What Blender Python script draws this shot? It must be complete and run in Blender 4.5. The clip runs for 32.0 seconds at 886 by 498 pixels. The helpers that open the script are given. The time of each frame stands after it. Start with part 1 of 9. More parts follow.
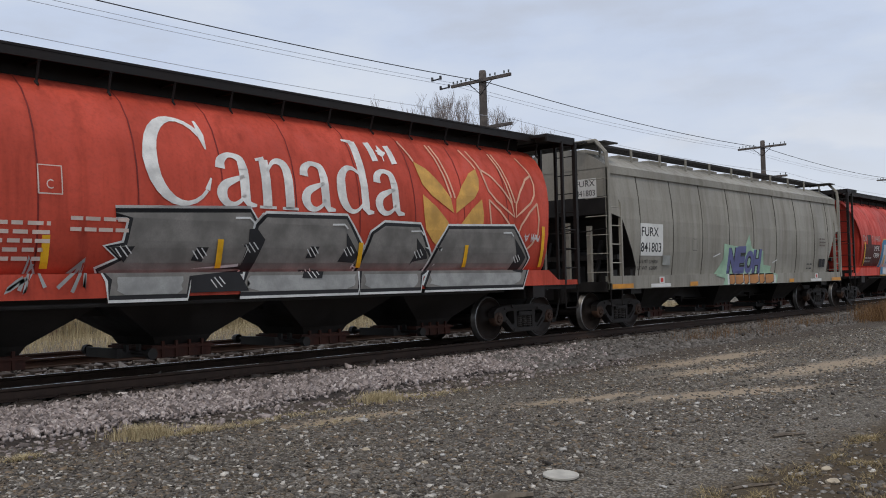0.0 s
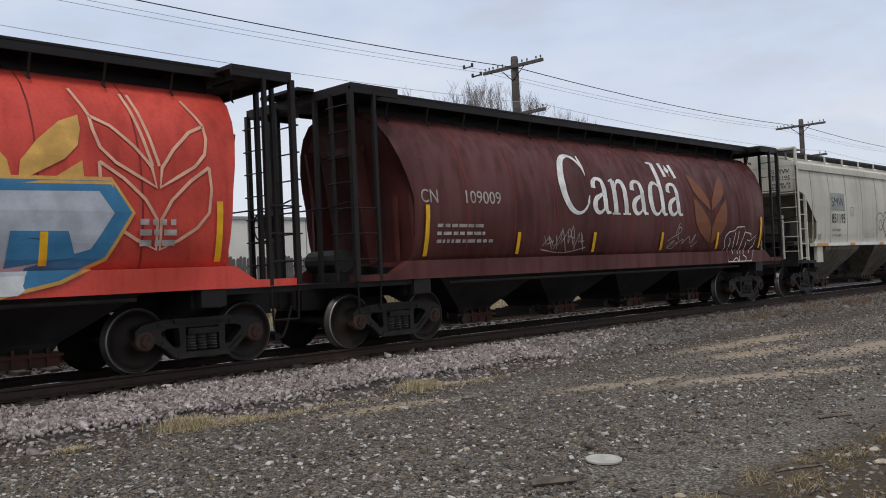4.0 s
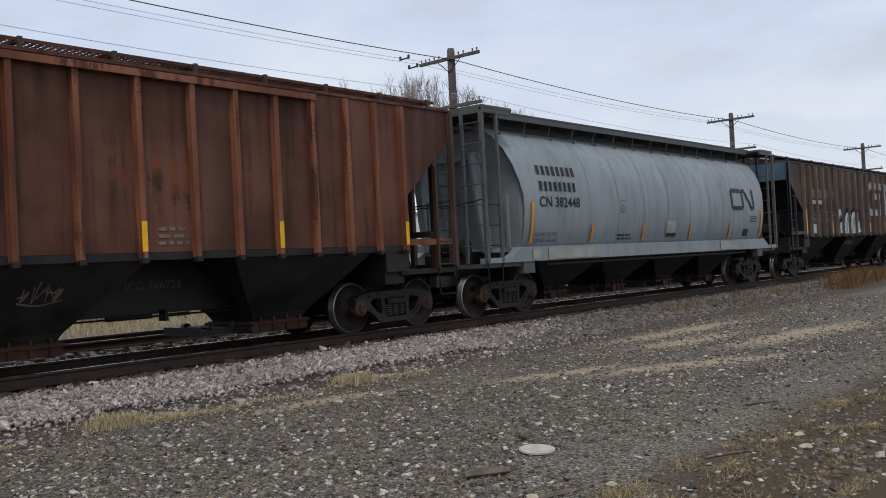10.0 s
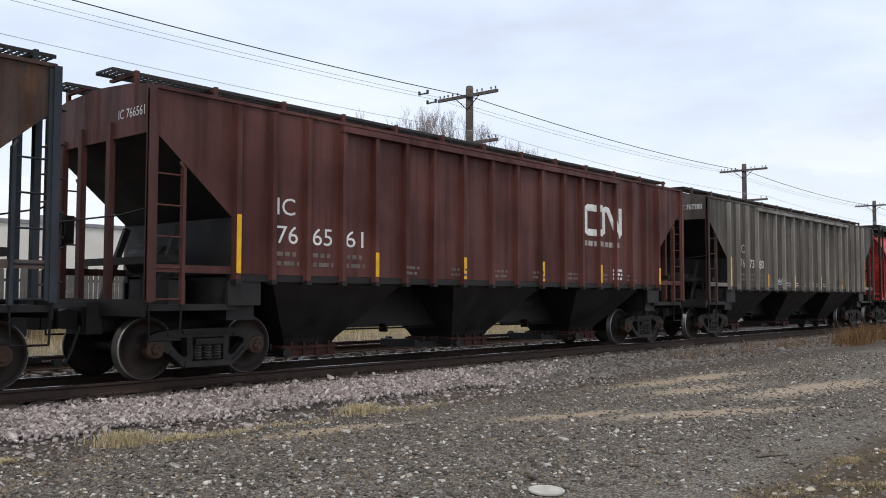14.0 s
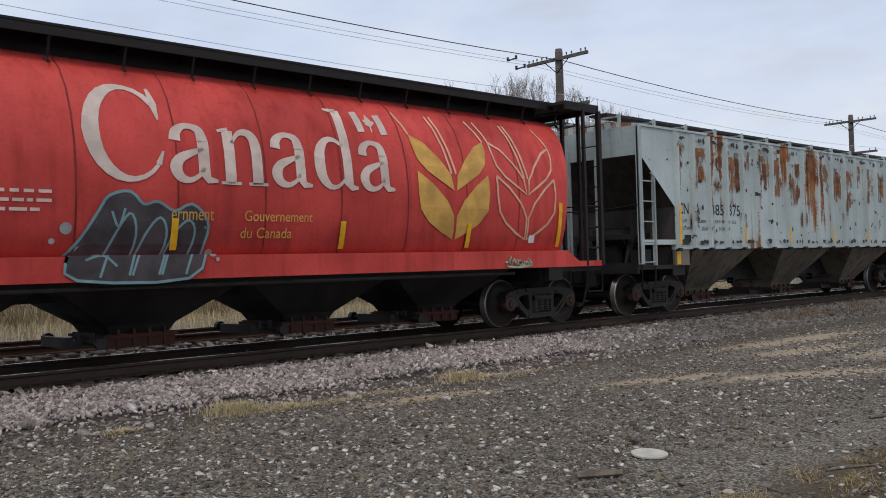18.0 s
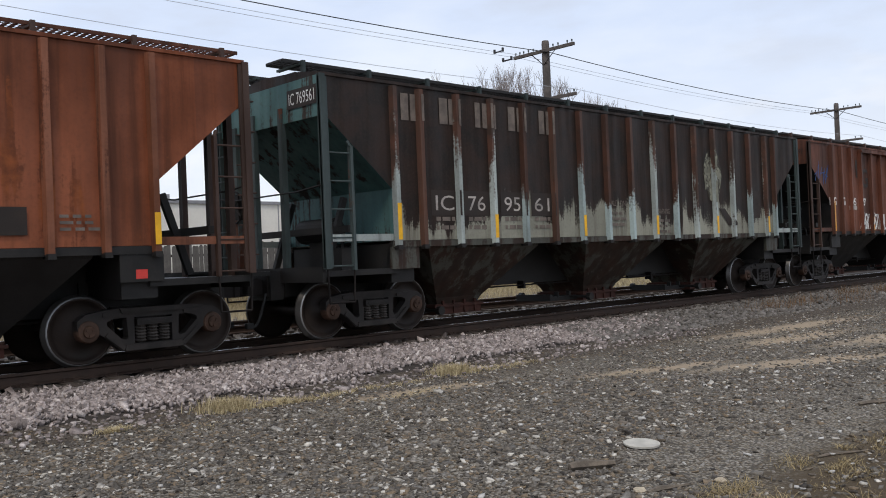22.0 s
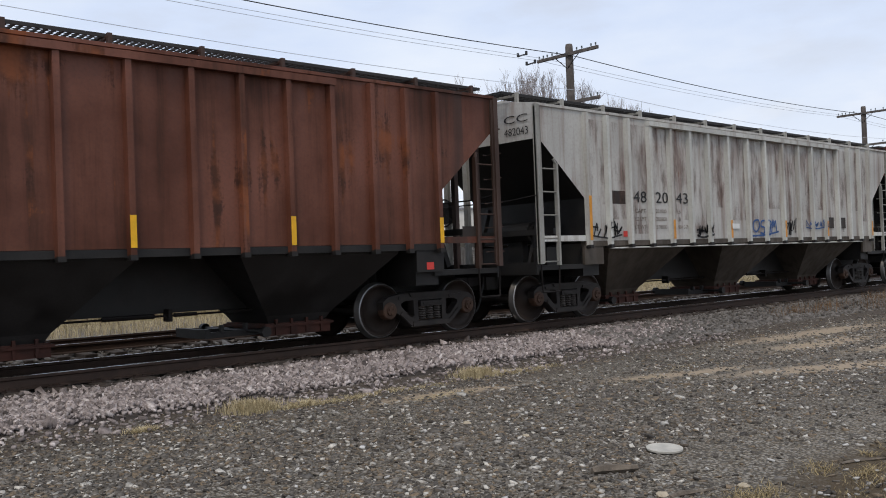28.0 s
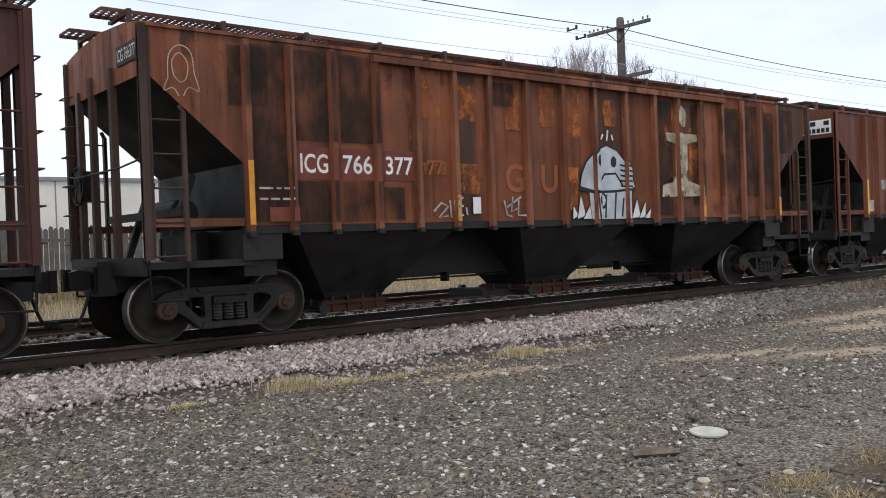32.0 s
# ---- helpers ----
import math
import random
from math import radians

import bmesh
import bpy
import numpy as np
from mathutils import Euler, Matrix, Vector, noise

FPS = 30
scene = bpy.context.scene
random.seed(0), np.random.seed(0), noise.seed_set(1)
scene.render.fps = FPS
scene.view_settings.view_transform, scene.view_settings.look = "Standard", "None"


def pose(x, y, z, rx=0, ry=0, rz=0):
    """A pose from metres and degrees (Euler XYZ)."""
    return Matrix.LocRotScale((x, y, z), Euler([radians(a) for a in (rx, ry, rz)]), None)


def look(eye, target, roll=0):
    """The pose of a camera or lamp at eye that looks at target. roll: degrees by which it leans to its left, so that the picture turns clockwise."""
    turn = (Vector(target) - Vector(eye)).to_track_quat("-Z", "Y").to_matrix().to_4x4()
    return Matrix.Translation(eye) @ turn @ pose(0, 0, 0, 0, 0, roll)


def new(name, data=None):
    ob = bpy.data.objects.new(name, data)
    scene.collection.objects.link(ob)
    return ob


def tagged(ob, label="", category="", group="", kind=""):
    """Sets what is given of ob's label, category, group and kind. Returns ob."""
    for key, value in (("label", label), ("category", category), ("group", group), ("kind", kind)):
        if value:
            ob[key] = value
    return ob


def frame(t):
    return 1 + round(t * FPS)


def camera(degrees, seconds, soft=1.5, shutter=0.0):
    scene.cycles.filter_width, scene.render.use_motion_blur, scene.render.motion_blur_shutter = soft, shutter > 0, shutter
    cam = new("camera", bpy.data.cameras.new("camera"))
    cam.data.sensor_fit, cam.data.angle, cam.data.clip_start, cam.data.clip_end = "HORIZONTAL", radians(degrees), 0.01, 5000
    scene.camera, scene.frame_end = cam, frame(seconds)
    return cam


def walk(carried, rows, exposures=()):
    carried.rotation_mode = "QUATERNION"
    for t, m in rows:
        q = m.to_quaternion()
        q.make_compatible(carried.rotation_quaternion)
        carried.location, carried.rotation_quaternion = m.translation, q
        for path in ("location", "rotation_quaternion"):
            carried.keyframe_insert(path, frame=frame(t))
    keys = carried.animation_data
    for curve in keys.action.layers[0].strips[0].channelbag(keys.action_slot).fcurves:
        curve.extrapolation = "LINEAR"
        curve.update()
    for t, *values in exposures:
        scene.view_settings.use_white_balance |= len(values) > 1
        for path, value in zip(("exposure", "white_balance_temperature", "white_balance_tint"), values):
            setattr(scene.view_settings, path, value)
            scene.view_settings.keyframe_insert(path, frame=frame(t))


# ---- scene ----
cam = camera(52.6, 32.0, soft=1.0)
PATH = [
    (0, (0.005, -12.722, 1.233), (1.485, -11.38, 1.308), -1.3),
    (0.5, (-0.023, -12.713, 1.235), (1.458, -11.371, 1.312), -1.0),
    (1, (-0.004, -12.698, 1.232), (1.48, -11.359, 1.294), -1.2),
    (1.5, (-0.009, -12.699, 1.234), (1.467, -11.351, 1.289), -1.3),
    (2, (-0.021, -12.705, 1.242), (1.435, -11.335, 1.3), -1.6),
    (2.5, (-0.033, -12.707, 1.243), (1.392, -11.304, 1.291), -1.8),
    (4.5, (-0.012, -12.72, 1.219), (1.416, -11.321, 1.277), -2.7),
    (5, (-0.019, -12.725, 1.219), (1.413, -11.331, 1.288), -2.6),
    (5.5, (-0.025, -12.732, 1.23), (1.425, -11.358, 1.321), -1.9),
    (6, (-0.023, -12.72, 1.234), (1.439, -11.36, 1.337), -1.7),
    (6.5, (0.001, -12.71, 1.228), (1.451, -11.338, 1.357), -2.6),
    (7, (0.004, -12.713, 1.233), (1.417, -11.306, 1.386), -3.4),
    (7.5, (-0.011, -12.741, 1.233), (1.364, -11.3, 1.412), -3.7),
    (8, (-0.022, -12.757, 1.241), (1.363, -11.322, 1.391), -3.5),
    (8.5, (0.004, -12.734, 1.232), (1.396, -11.301, 1.331), -3.9),
    (9, (0.05, -12.723, 1.216), (1.505, -11.352, 1.25), -4.3),
    (9.5, (0.079, -12.7, 1.204), (1.587, -11.386, 1.213), -3.4),
    (10, (0.07, -12.702, 1.21), (1.589, -11.401, 1.239), -2.9),
    (10.5, (0.048, -12.712, 1.22), (1.567, -11.412, 1.271), -3.2),
    (11, (0.03, -12.723, 1.219), (1.529, -11.401, 1.292), -3.1),
    (11.5, (0.001, -12.735, 1.222), (1.484, -11.397, 1.309), -2.8),
    (12, (-0.039, -12.712, 1.23), (1.439, -11.368, 1.322), -2.3),
    (12.5, (-0.058, -12.683, 1.22), (1.428, -11.348, 1.32), -1.3),
    (13, (0.02, -12.478, 1.159), (1.535, -11.178, 1.277), 0.3),
    (13.5, (-0.037, -12.647, 1.212), (1.494, -11.364, 1.316), 0.3),
    (15.5, (-0.057, -12.634, 1.205), (1.327, -11.197, 1.343), -0.8),
    (16, (-0.002, -12.488, 1.144), (1.399, -11.067, 1.274), -0.8),
    (16.5, (-0.025, -12.548, 1.18), (1.376, -11.126, 1.299), -0.9),
    (17, (-0.063, -12.659, 1.206), (1.331, -11.228, 1.309), -1.1),
    (17.5, (-0.059, -12.662, 1.205), (1.319, -11.215, 1.28), -1.5),
    (18, (-0.065, -12.661, 1.202), (1.299, -11.199, 1.241), -1.6),
    (18.5, (-0.057, -12.657, 1.199), (1.33, -11.216, 1.215), -1.0),
    (19, (-0.056, -12.645, 1.203), (1.348, -11.221, 1.211), -0.7),
    (19.5, (-0.049, -12.642, 1.201), (1.361, -11.223, 1.221), -0.9),
    (20, (-0.072, -12.645, 1.205), (1.336, -11.225, 1.238), -0.9),
    (20.5, (-0.065, -12.648, 1.202), (1.354, -11.239, 1.237), -1.2),
    (21, (-0.073, -12.648, 1.202), (1.351, -11.244, 1.228), -1.4),
    (21.5, (-0.074, -12.651, 1.203), (1.332, -11.23, 1.226), -1.9),
    (22, (-0.082, -12.659, 1.207), (1.3, -11.213, 1.23), -2.4),
    (22.5, (-0.095, -12.673, 1.215), (1.259, -11.202, 1.264), -3.1),
    (23, (-0.081, -12.679, 1.207), (1.272, -11.208, 1.261), -3.4),
    (23.5, (-0.091, -12.681, 1.211), (1.264, -11.211, 1.271), -3.1),
    (24, (-0.077, -12.678, 1.208), (1.291, -11.221, 1.282), -3.2),
    (24.5, (-0.077, -12.675, 1.204), (1.298, -11.224, 1.266), -3.0),
    (25, (-0.089, -12.668, 1.211), (1.287, -11.218, 1.275), -2.5),
    (25.5, (-0.083, -12.657, 1.204), (1.288, -11.203, 1.279), -2.2),
    (26, (-0.08, -12.662, 1.204), (1.289, -11.206, 1.278), -2.2),
    (26.5, (-0.057, -12.665, 1.202), (1.316, -11.211, 1.256), -2.3),
    (28.5, (-0.149, -12.702, 1.223), (1.192, -11.218, 1.248), -2.1),
    (29, (-0.145, -12.698, 1.219), (1.199, -11.218, 1.234), -2.2),
    (29.5, (-0.099, -12.688, 1.221), (1.224, -11.189, 1.221), -2.3),
    (30, (0.031, -12.677, 1.222), (1.346, -11.172, 1.145), -2.2),
    (30.5, (0.03, -12.684, 1.146), (1.307, -11.148, 1.056), -1.7),
    (31, (0.04, -12.689, 1.233), (1.287, -11.127, 1.179), -2.1),
    (31.5, (0.014, -12.683, 1.226), (1.272, -11.128, 1.204), -2.0),
    (32, (0.011, -12.688, 1.233), (1.269, -11.133, 1.217), -2.1),
]
EXPOSURE = [(0, -0.22), (2.5, -0.24), (4.5, -0.15), (6, -0.15), (7, -0.22), (8, -0.10), (9, -0.20), (10, -0.10), (12, -0.06), (13, 0.22), (16, 0.06), (17, -0.10), (18, -0.10), (19, 0.04), (20, -0.05), (21, 0.0),
            (23, 0.17), (24, 0.10), (26.5, 0.05), (29, 0.08), (29.7, 0.10), (30.0, 0.20), (30.5, 0.75), (31, 1.06), (31.5, 0.72), (32, 0.36)]
walk(cam, [(t, look(e, g, r)) for t, e, g, r in PATH], [(t, e, 6500 + (150 * max(0.0, e - 0.2) / 0.6), 10) for t, e in EXPOSURE])

# ---------------------------------------------------------------- world and sun
world = bpy.data.worlds.new("world")
scene.world = world
world.use_nodes = True
wn, wl = world.node_tree.nodes, world.node_tree.links
wn.clear()
sky = wn.new("ShaderNodeTexSky")
sky.sky_type, sky.sun_disc = "NISHITA", False
sky.sun_elevation, sky.sun_rotation = radians(58), radians(229)
sky.dust_density, sky.ozone_density = 2.0, 2.0
coord = wn.new("ShaderNodeTexCoord")
smap = wn.new("ShaderNodeMapping")
smap.inputs["Scale"].default_value = (2.2, 2.2, 7.0)
smap.inputs["Location"].default_value = (0.9, 0.35, 0.2)
cloud = wn.new("ShaderNodeTexNoise")
cloud.inputs["Scale"].default_value, cloud.inputs["Detail"].default_value = 1.6, 7.0
cloud.inputs["Roughness"].default_value = 0.52
cramp = wn.new("ShaderNodeValToRGB")
cramp.color_ramp.elements[0].position, cramp.color_ramp.elements[0].color = 0.28, (0.63, 0.68, 0.79, 1)
cramp.color_ramp.elements[1].position, cramp.color_ramp.elements[1].color = 0.66, (0.84, 0.90, 1.0, 1)
mid = cramp.color_ramp.elements.new(0.42)
mid.color = (0.69, 0.78, 0.96, 1)
smix = wn.new("ShaderNodeMix")
smix.data_type = "RGBA"
smix.inputs["Factor"].default_value = 0.9
sdim = wn.new("ShaderNodeVectorMath")
sdim.operation = "SCALE"
sdim.inputs["Scale"].default_value = 0.12
bg = wn.new("ShaderNodeBackground")
bg.inputs["Strength"].default_value = 1.0
wout = wn.new("ShaderNodeOutputWorld")
wl.new(coord.outputs["Generated"], smap.inputs["Vector"])
wl.new(smap.outputs["Vector"], cloud.inputs["Vector"])
wl.new(cloud.outputs["Fac"], cramp.inputs["Fac"])
wl.new(sky.outputs["Color"], sdim.inputs[0])
wl.new(sdim.outputs["Vector"], smix.inputs["A"])
pale_low = wn.new("ShaderNodeMix")
pale_low.data_type = "RGBA"
split = wn.new("ShaderNodeSeparateXYZ")
low = wn.new("ShaderNodeMapRange")
low.inputs["From Min"].default_value, low.inputs["From Max"].default_value = 0.04, 0.24
low.inputs["To Min"].default_value, low.inputs["To Max"].default_value = 0.75, 0.0
pale_low.inputs["B"].default_value = (0.86, 0.90, 0.97, 1)
wl.new(coord.outputs["Generated"], split.inputs[0])
wl.new(split.outputs["Z"], low.inputs["Value"])
wl.new(low.outputs["Result"], pale_low.inputs["Factor"])
wl.new(cramp.outputs["Color"], pale_low.inputs["A"])
puff = wn.new("ShaderNodeTexNoise")
puff.inputs["Scale"].default_value, puff.inputs["Detail"].default_value = 2.6, 5.0
wl.new(smap.outputs["Vector"], puff.inputs["Vector"])
puff_mask = wn.new("ShaderNodeMapRange")
puff_mask.inputs["From Min"].default_value, puff_mask.inputs["From Max"].default_value = 0.52, 0.62
puff_low = wn.new("ShaderNodeMath")
puff_low.operation = "MULTIPLY"
puff_mix = wn.new("ShaderNodeMix")
puff_mix.data_type = "RGBA"
puff_mix.inputs["B"].default_value = (0.96, 0.97, 1.0, 1)
wl.new(puff.outputs["Fac"], puff_mask.inputs["Value"])
wl.new(puff_mask.outputs["Result"], puff_low.inputs[0])
wl.new(low.outputs["Result"], puff_low.inputs[1])
wl.new(puff_low.outputs["Value"], puff_mix.inputs["Factor"])
wl.new(pale_low.outputs["Result"], puff_mix.inputs["A"])
wl.new(puff_mix.outputs["Result"], smix.inputs["B"])
wl.new(smix.outputs["Result"], bg.inputs["Color"])
wl.new(bg.outputs["Background"], wout.inputs["Surface"])

sun = new("sun", bpy.data.lights.new("sun", "SUN"))
sun.data.energy, sun.data.angle, sun.data.color = 1.35, radians(14), (1.0, 0.90, 0.78)
sun.matrix_world = look((-16, -14, 34), (0, 0, 0))
scene.view_settings.exposure = 0.0


# ---------------------------------------------------------------- materials
def shader(name, rough=0.6, metal=0.0):
    m = bpy.data.materials.new(name)
    m.use_nodes = True
    b = m.node_tree.nodes["Principled BSDF"]
    b.inputs["Roughness"].default_value, b.inputs["Metallic"].default_value = rough, metal
    b.inputs["Specular IOR Level"].default_value = 0.28
    return m, m.node_tree.nodes, m.node_tree.links, b


def mixer(nt, ln, fac, a, b):
    mx = nt.new("ShaderNodeMix")
    mx.data_type = "RGBA"
    for key, v in (("Factor", fac), ("A", a), ("B", b)):
        if isinstance(v, (int, float)):
            mx.inputs[key].default_value = v
        elif isinstance(v, tuple):
            mx.inputs[key].default_value = (*v, 1)
        else:
            ln.new(v, mx.inputs[key])
    return mx.outputs["Result"]


def noise_of(nt, ln, vec, scale, detail=5.0, rough=0.55):
    n = nt.new("ShaderNodeTexNoise")
    n.inputs["Scale"].default_value, n.inputs["Detail"].default_value = scale, detail
    n.inputs["Roughness"].default_value = rough
    if vec is not None:
        ln.new(vec, n.inputs["Vector"])
    return n.outputs["Fac"]


def span(nt, ln, v, lo, hi, a=0.0, b=1.0):
    r = nt.new("ShaderNodeMapRange")
    r.interpolation_type = "SMOOTHSTEP"
    for k, x in (("From Min", lo), ("From Max", hi), ("To Min", a), ("To Max", b)):
        r.inputs[k].default_value = x
    ln.new(v, r.inputs["Value"])
    return r.outputs["Result"]


def arith(nt, ln, op, a, b):
    m = nt.new("ShaderNodeMath")
    m.operation = op
    for k, v in enumerate((a, b)):
        if isinstance(v, (int, float)):
            m.inputs[k].default_value = v
        else:
            ln.new(v, m.inputs[k])
    return m.outputs[0]


def mapped(nt, ln, loc=(0, 0, 0), scale=(1, 1, 1), which="Object"):
    c = nt.new("ShaderNodeTexCoord")
    m = nt.new("ShaderNodeMapping")
    m.inputs["Location"].default_value, m.inputs["Scale"].default_value = loc, scale
    ln.new(c.outputs[which], m.inputs["Vector"])
    return m.outputs["Vector"]


def bumped(nt, ln, b, height, strength=0.3, dist=0.01):
    u = nt.new("ShaderNodeBump")
    u.inputs["Strength"].default_value, u.inputs["Distance"].default_value = strength, dist
    ln.new(height, u.inputs["Height"])
    ln.new(u.outputs["Normal"], b.inputs["Normal"])


def plain(name, col, rough=0.7, metal=0.0, vary=0.25, scale=3.0, bump=0.15, which="Object"):
    """A surface of one colour with blotches and grain."""
    m, nt, ln, b = shader(name, rough, metal)
    v = mapped(nt, ln, which=which)
    n1, n2 = noise_of(nt, ln, v, scale), noise_of(nt, ln, v, scale * 14, 3)
    dark = tuple(c * (1 - vary) for c in col)
    lite = tuple(min(1, c * (1 + vary * 0.7)) for c in col)
    c1 = mixer(nt, ln, span(nt, ln, n1, 0.3, 0.7), dark, lite)
    c2 = mixer(nt, ln, span(nt, ln, n2, 0.35, 0.75, 0, 0.35), c1, dark)
    ln.new(c2, b.inputs["Base Color"])
    ln.new(span(nt, ln, n1, 0.3, 0.7, max(0.05, rough - 0.1), min(1, rough + 0.12)), b.inputs["Roughness"])
    if bump:
        bumped(nt, ln, b, n2, bump, 0.006)
    return m


RUST_A, RUST_B = (0.115, 0.034, 0.014), (0.052, 0.020, 0.012)


def car_paint(name, col, seed, rust=0.0, streak=0.4, dirt=(0.05, 0.042, 0.035), rise=0.0, level=3.0, rough=0.55,
              rust_a=RUST_A, rust_b=RUST_B, chips=0.0, fade=0.22, panels=0.0, bays=0.0):
    """Weathered paint: faded blotches, run-down streaks of dirt, rust that breaks through.
    rust 0..1; rise: how much more rust per metre above level."""
    m, nt, ln, b = shader(name, rough)
    loc = (seed * 7.31, seed * 3.17, seed * 1.9)
    v = mapped(nt, ln, loc)
    vs = mapped(nt, ln, loc, (2.6, 2.6, 0.16))
    big, run, grain = noise_of(nt, ln, v, 0.55, 6), noise_of(nt, ln, vs, 1.7, 6, 0.6), noise_of(nt, ln, v, 22, 4)
    pale = tuple(min(1, c * (1 + fade) + 0.06 * fade) for c in col)
    deep = tuple(c * (1 - fade) for c in col)
    c = mixer(nt, ln, span(nt, ln, big, 0.32, 0.68), deep, pale)
    c = mixer(nt, ln, span(nt, ln, run, 0.46, 0.74, 0, streak), c, dirt)
    if rust:
        mask = arith(nt, ln, "ADD", arith(nt, ln, "MULTIPLY", big, 0.5), arith(nt, ln, "MULTIPLY", run, 0.5))
        mask = arith(nt, ln, "ADD", mask, arith(nt, ln, "MULTIPLY", arith(nt, ln, "SUBTRACT", grain, 0.5), 0.10))
        if rise:
            s = nt.new("ShaderNodeSeparateXYZ")
            cc = nt.new("ShaderNodeTexCoord")
            ln.new(cc.outputs["Object"], s.inputs[0])
            up = arith(nt, ln, "MULTIPLY", arith(nt, ln, "SUBTRACT", s.outputs["Z"], level), rise)
            mask = arith(nt, ln, "ADD", mask, up)
        if bays:
            bx = nt.new("ShaderNodeSeparateXYZ")
            bc = nt.new("ShaderNodeTexCoord")
            ln.new(bc.outputs["Object"], bx.inputs[0])
            bw = nt.new("ShaderNodeTexWhiteNoise")
            bw.noise_dimensions = "1D"
            curve = arith(nt, ln, "ADD", arith(nt, ln, "MULTIPLY", arith(nt, ln, "MULTIPLY", bx.outputs["X"], bx.outputs["X"]), 0.0026), 1.163)
            ln.new(arith(nt, ln, "ADD", arith(nt, ln, "FLOOR", arith(nt, ln, "ADD", arith(nt, ln, "MULTIPLY", bx.outputs["X"], curve), 0.5), 0.0), seed * 5.3), bw.inputs["W"])
            own = arith(nt, ln, "MULTIPLY", arith(nt, ln, "SUBTRACT", bw.outputs["Value"], 0.5), bays)
            mask = arith(nt, ln, "ADD", mask, arith(nt, ln, "SUBTRACT", own, arith(nt, ln, "MULTIPLY", bx.outputs["X"], bays * 0.012)))
        t = 0.72 - 0.36 * rust
        rc = mixer(nt, ln, span(nt, ln, noise_of(nt, ln, v, 2.3, 6), 0.35, 0.65), rust_a, rust_b)
        c = mixer(nt, ln, span(nt, ln, mask, t, t + 0.05), c, rc)
    if chips:
        cells = noise_of(nt, ln, v, 3.4, 4)
        c = mixer(nt, ln, span(nt, ln, cells, 0.70 - chips * 0.1, 0.72 - chips * 0.1), c, (0.035, 0.03, 0.028))
    c = mixer(nt, ln, span(nt, ln, grain, 0.4, 0.8, 0, 0.22), c, dirt)
    if panels:
        px = nt.new("ShaderNodeSeparateXYZ")
        pc = nt.new("ShaderNodeTexCoord")
        ln.new(pc.outputs["Object"], px.inputs[0])
        bend = arith(nt, ln, "ADD", arith(nt, ln, "MULTIPLY", arith(nt, ln, "MULTIPLY", px.outputs["X"], px.outputs["X"]), 0.0026), 1.163)
        bay = arith(nt, ln, "FLOOR", arith(nt, ln, "ADD", arith(nt, ln, "MULTIPLY", px.outputs["X"], bend), 0.5), 0.0)
        wn1 = nt.new("ShaderNodeTexWhiteNoise")
        wn1.noise_dimensions = "1D"
        ln.new(arith(nt, ln, "ADD", bay, seed * 3.7), wn1.inputs["W"])
        tone = arith(nt, ln, "MULTIPLY", span(nt, ln, wn1.outputs["Value"], 0.35, 1.0, 0, panels), span(nt, ln, noise_of(nt, ln, vs, 0.7, 4), 0.32, 0.55))
        c = mixer(nt, ln, tone, c, dirt)
    ln.new(c, b.inputs["Base Color"])
    ln.new(span(nt, ln, run, 0.3, 0.7, rough - 0.1, min(1, rough + 0.25)), b.inputs["Roughness"])
    bumped(nt, ln, b, arith(nt, ln, "ADD", arith(nt, ln, "MULTIPLY", big, 2.0), arith(nt, ln, "MULTIPLY", grain, 0.25)), 0.10, 0.02)
    return m


M_STEEL = plain("dark_cast_steel", (0.016, 0.013, 0.012), 0.6, 0.4, 0.45, 4.0)
M_FRAME = plain("brown_dusty_cast_steel", (0.027, 0.023, 0.021), 0.62, 0.1, 0.5, 5.0)
M_WHEEL = plain("brown_rolled_steel", (0.027, 0.019, 0.015), 0.6, 0.3, 0.45, 3.0)
M_RIM = plain("bright_wheel_edge", (0.27, 0.27, 0.27), 0.35, 0.6, 0.2, 3.0, 0.0)
M_SPRING = plain("dusty_spring_steel", (0.062, 0.054, 0.048), 0.7, 0.1, 0.4, 9.0)
M_GATE = plain("rust_brown_gate_steel", (0.062, 0.025, 0.018), 0.8, 0.1, 0.45, 4.0)
M_CAP = plain("rusty_bearing_cap", (0.075, 0.042, 0.028), 0.65, 0.2, 0.45, 8.0)
M_TREAD = plain("worn_tread_steel", (0.10, 0.095, 0.09), 0.42, 0.7, 0.2, 3.0, 0.0)
M_BLACK = plain("black_grimy_paint", (0.018, 0.0165, 0.0155), 0.55, 0.0, 0.5, 2.0)
M_GRATE = plain("dark_galvanised_grating", (0.050, 0.047, 0.045), 0.6, 0.5, 0.35, 6.0)
M_YELLOW = plain("yellow_reflective_tape", (0.80, 0.43, 0.02), 0.4, 0.0, 0.18, 5.0, 0.0)
M_AMBER = plain("amber_reflective_tape", (0.62, 0.27, 0.035), 0.4, 0.0, 0.2, 5.0, 0.0)
M_RED = plain("red_reflector", (0.55, 0.05, 0.04), 0.4, 0.0, 0.2, 5.0, 0.0)
M_WHITE = plain("white_stencil_paint", (0.74, 0.73, 0.70), 0.6, 0.0, 0.22, 5.0, 0.0)
M_FADED = plain("faded_white_paint", (0.40, 0.36, 0.33), 0.7, 0.0, 0.4, 4.0, 0.0)
M_DIMTXT = plain("dim_old_stencil", (0.16, 0.13, 0.11), 0.7, 0.0, 0.4, 4.0, 0.0)
M_INK = plain("black_stencil_paint", (0.022, 0.022, 0.024), 0.6, 0.0, 0.3, 5.0, 0.0)
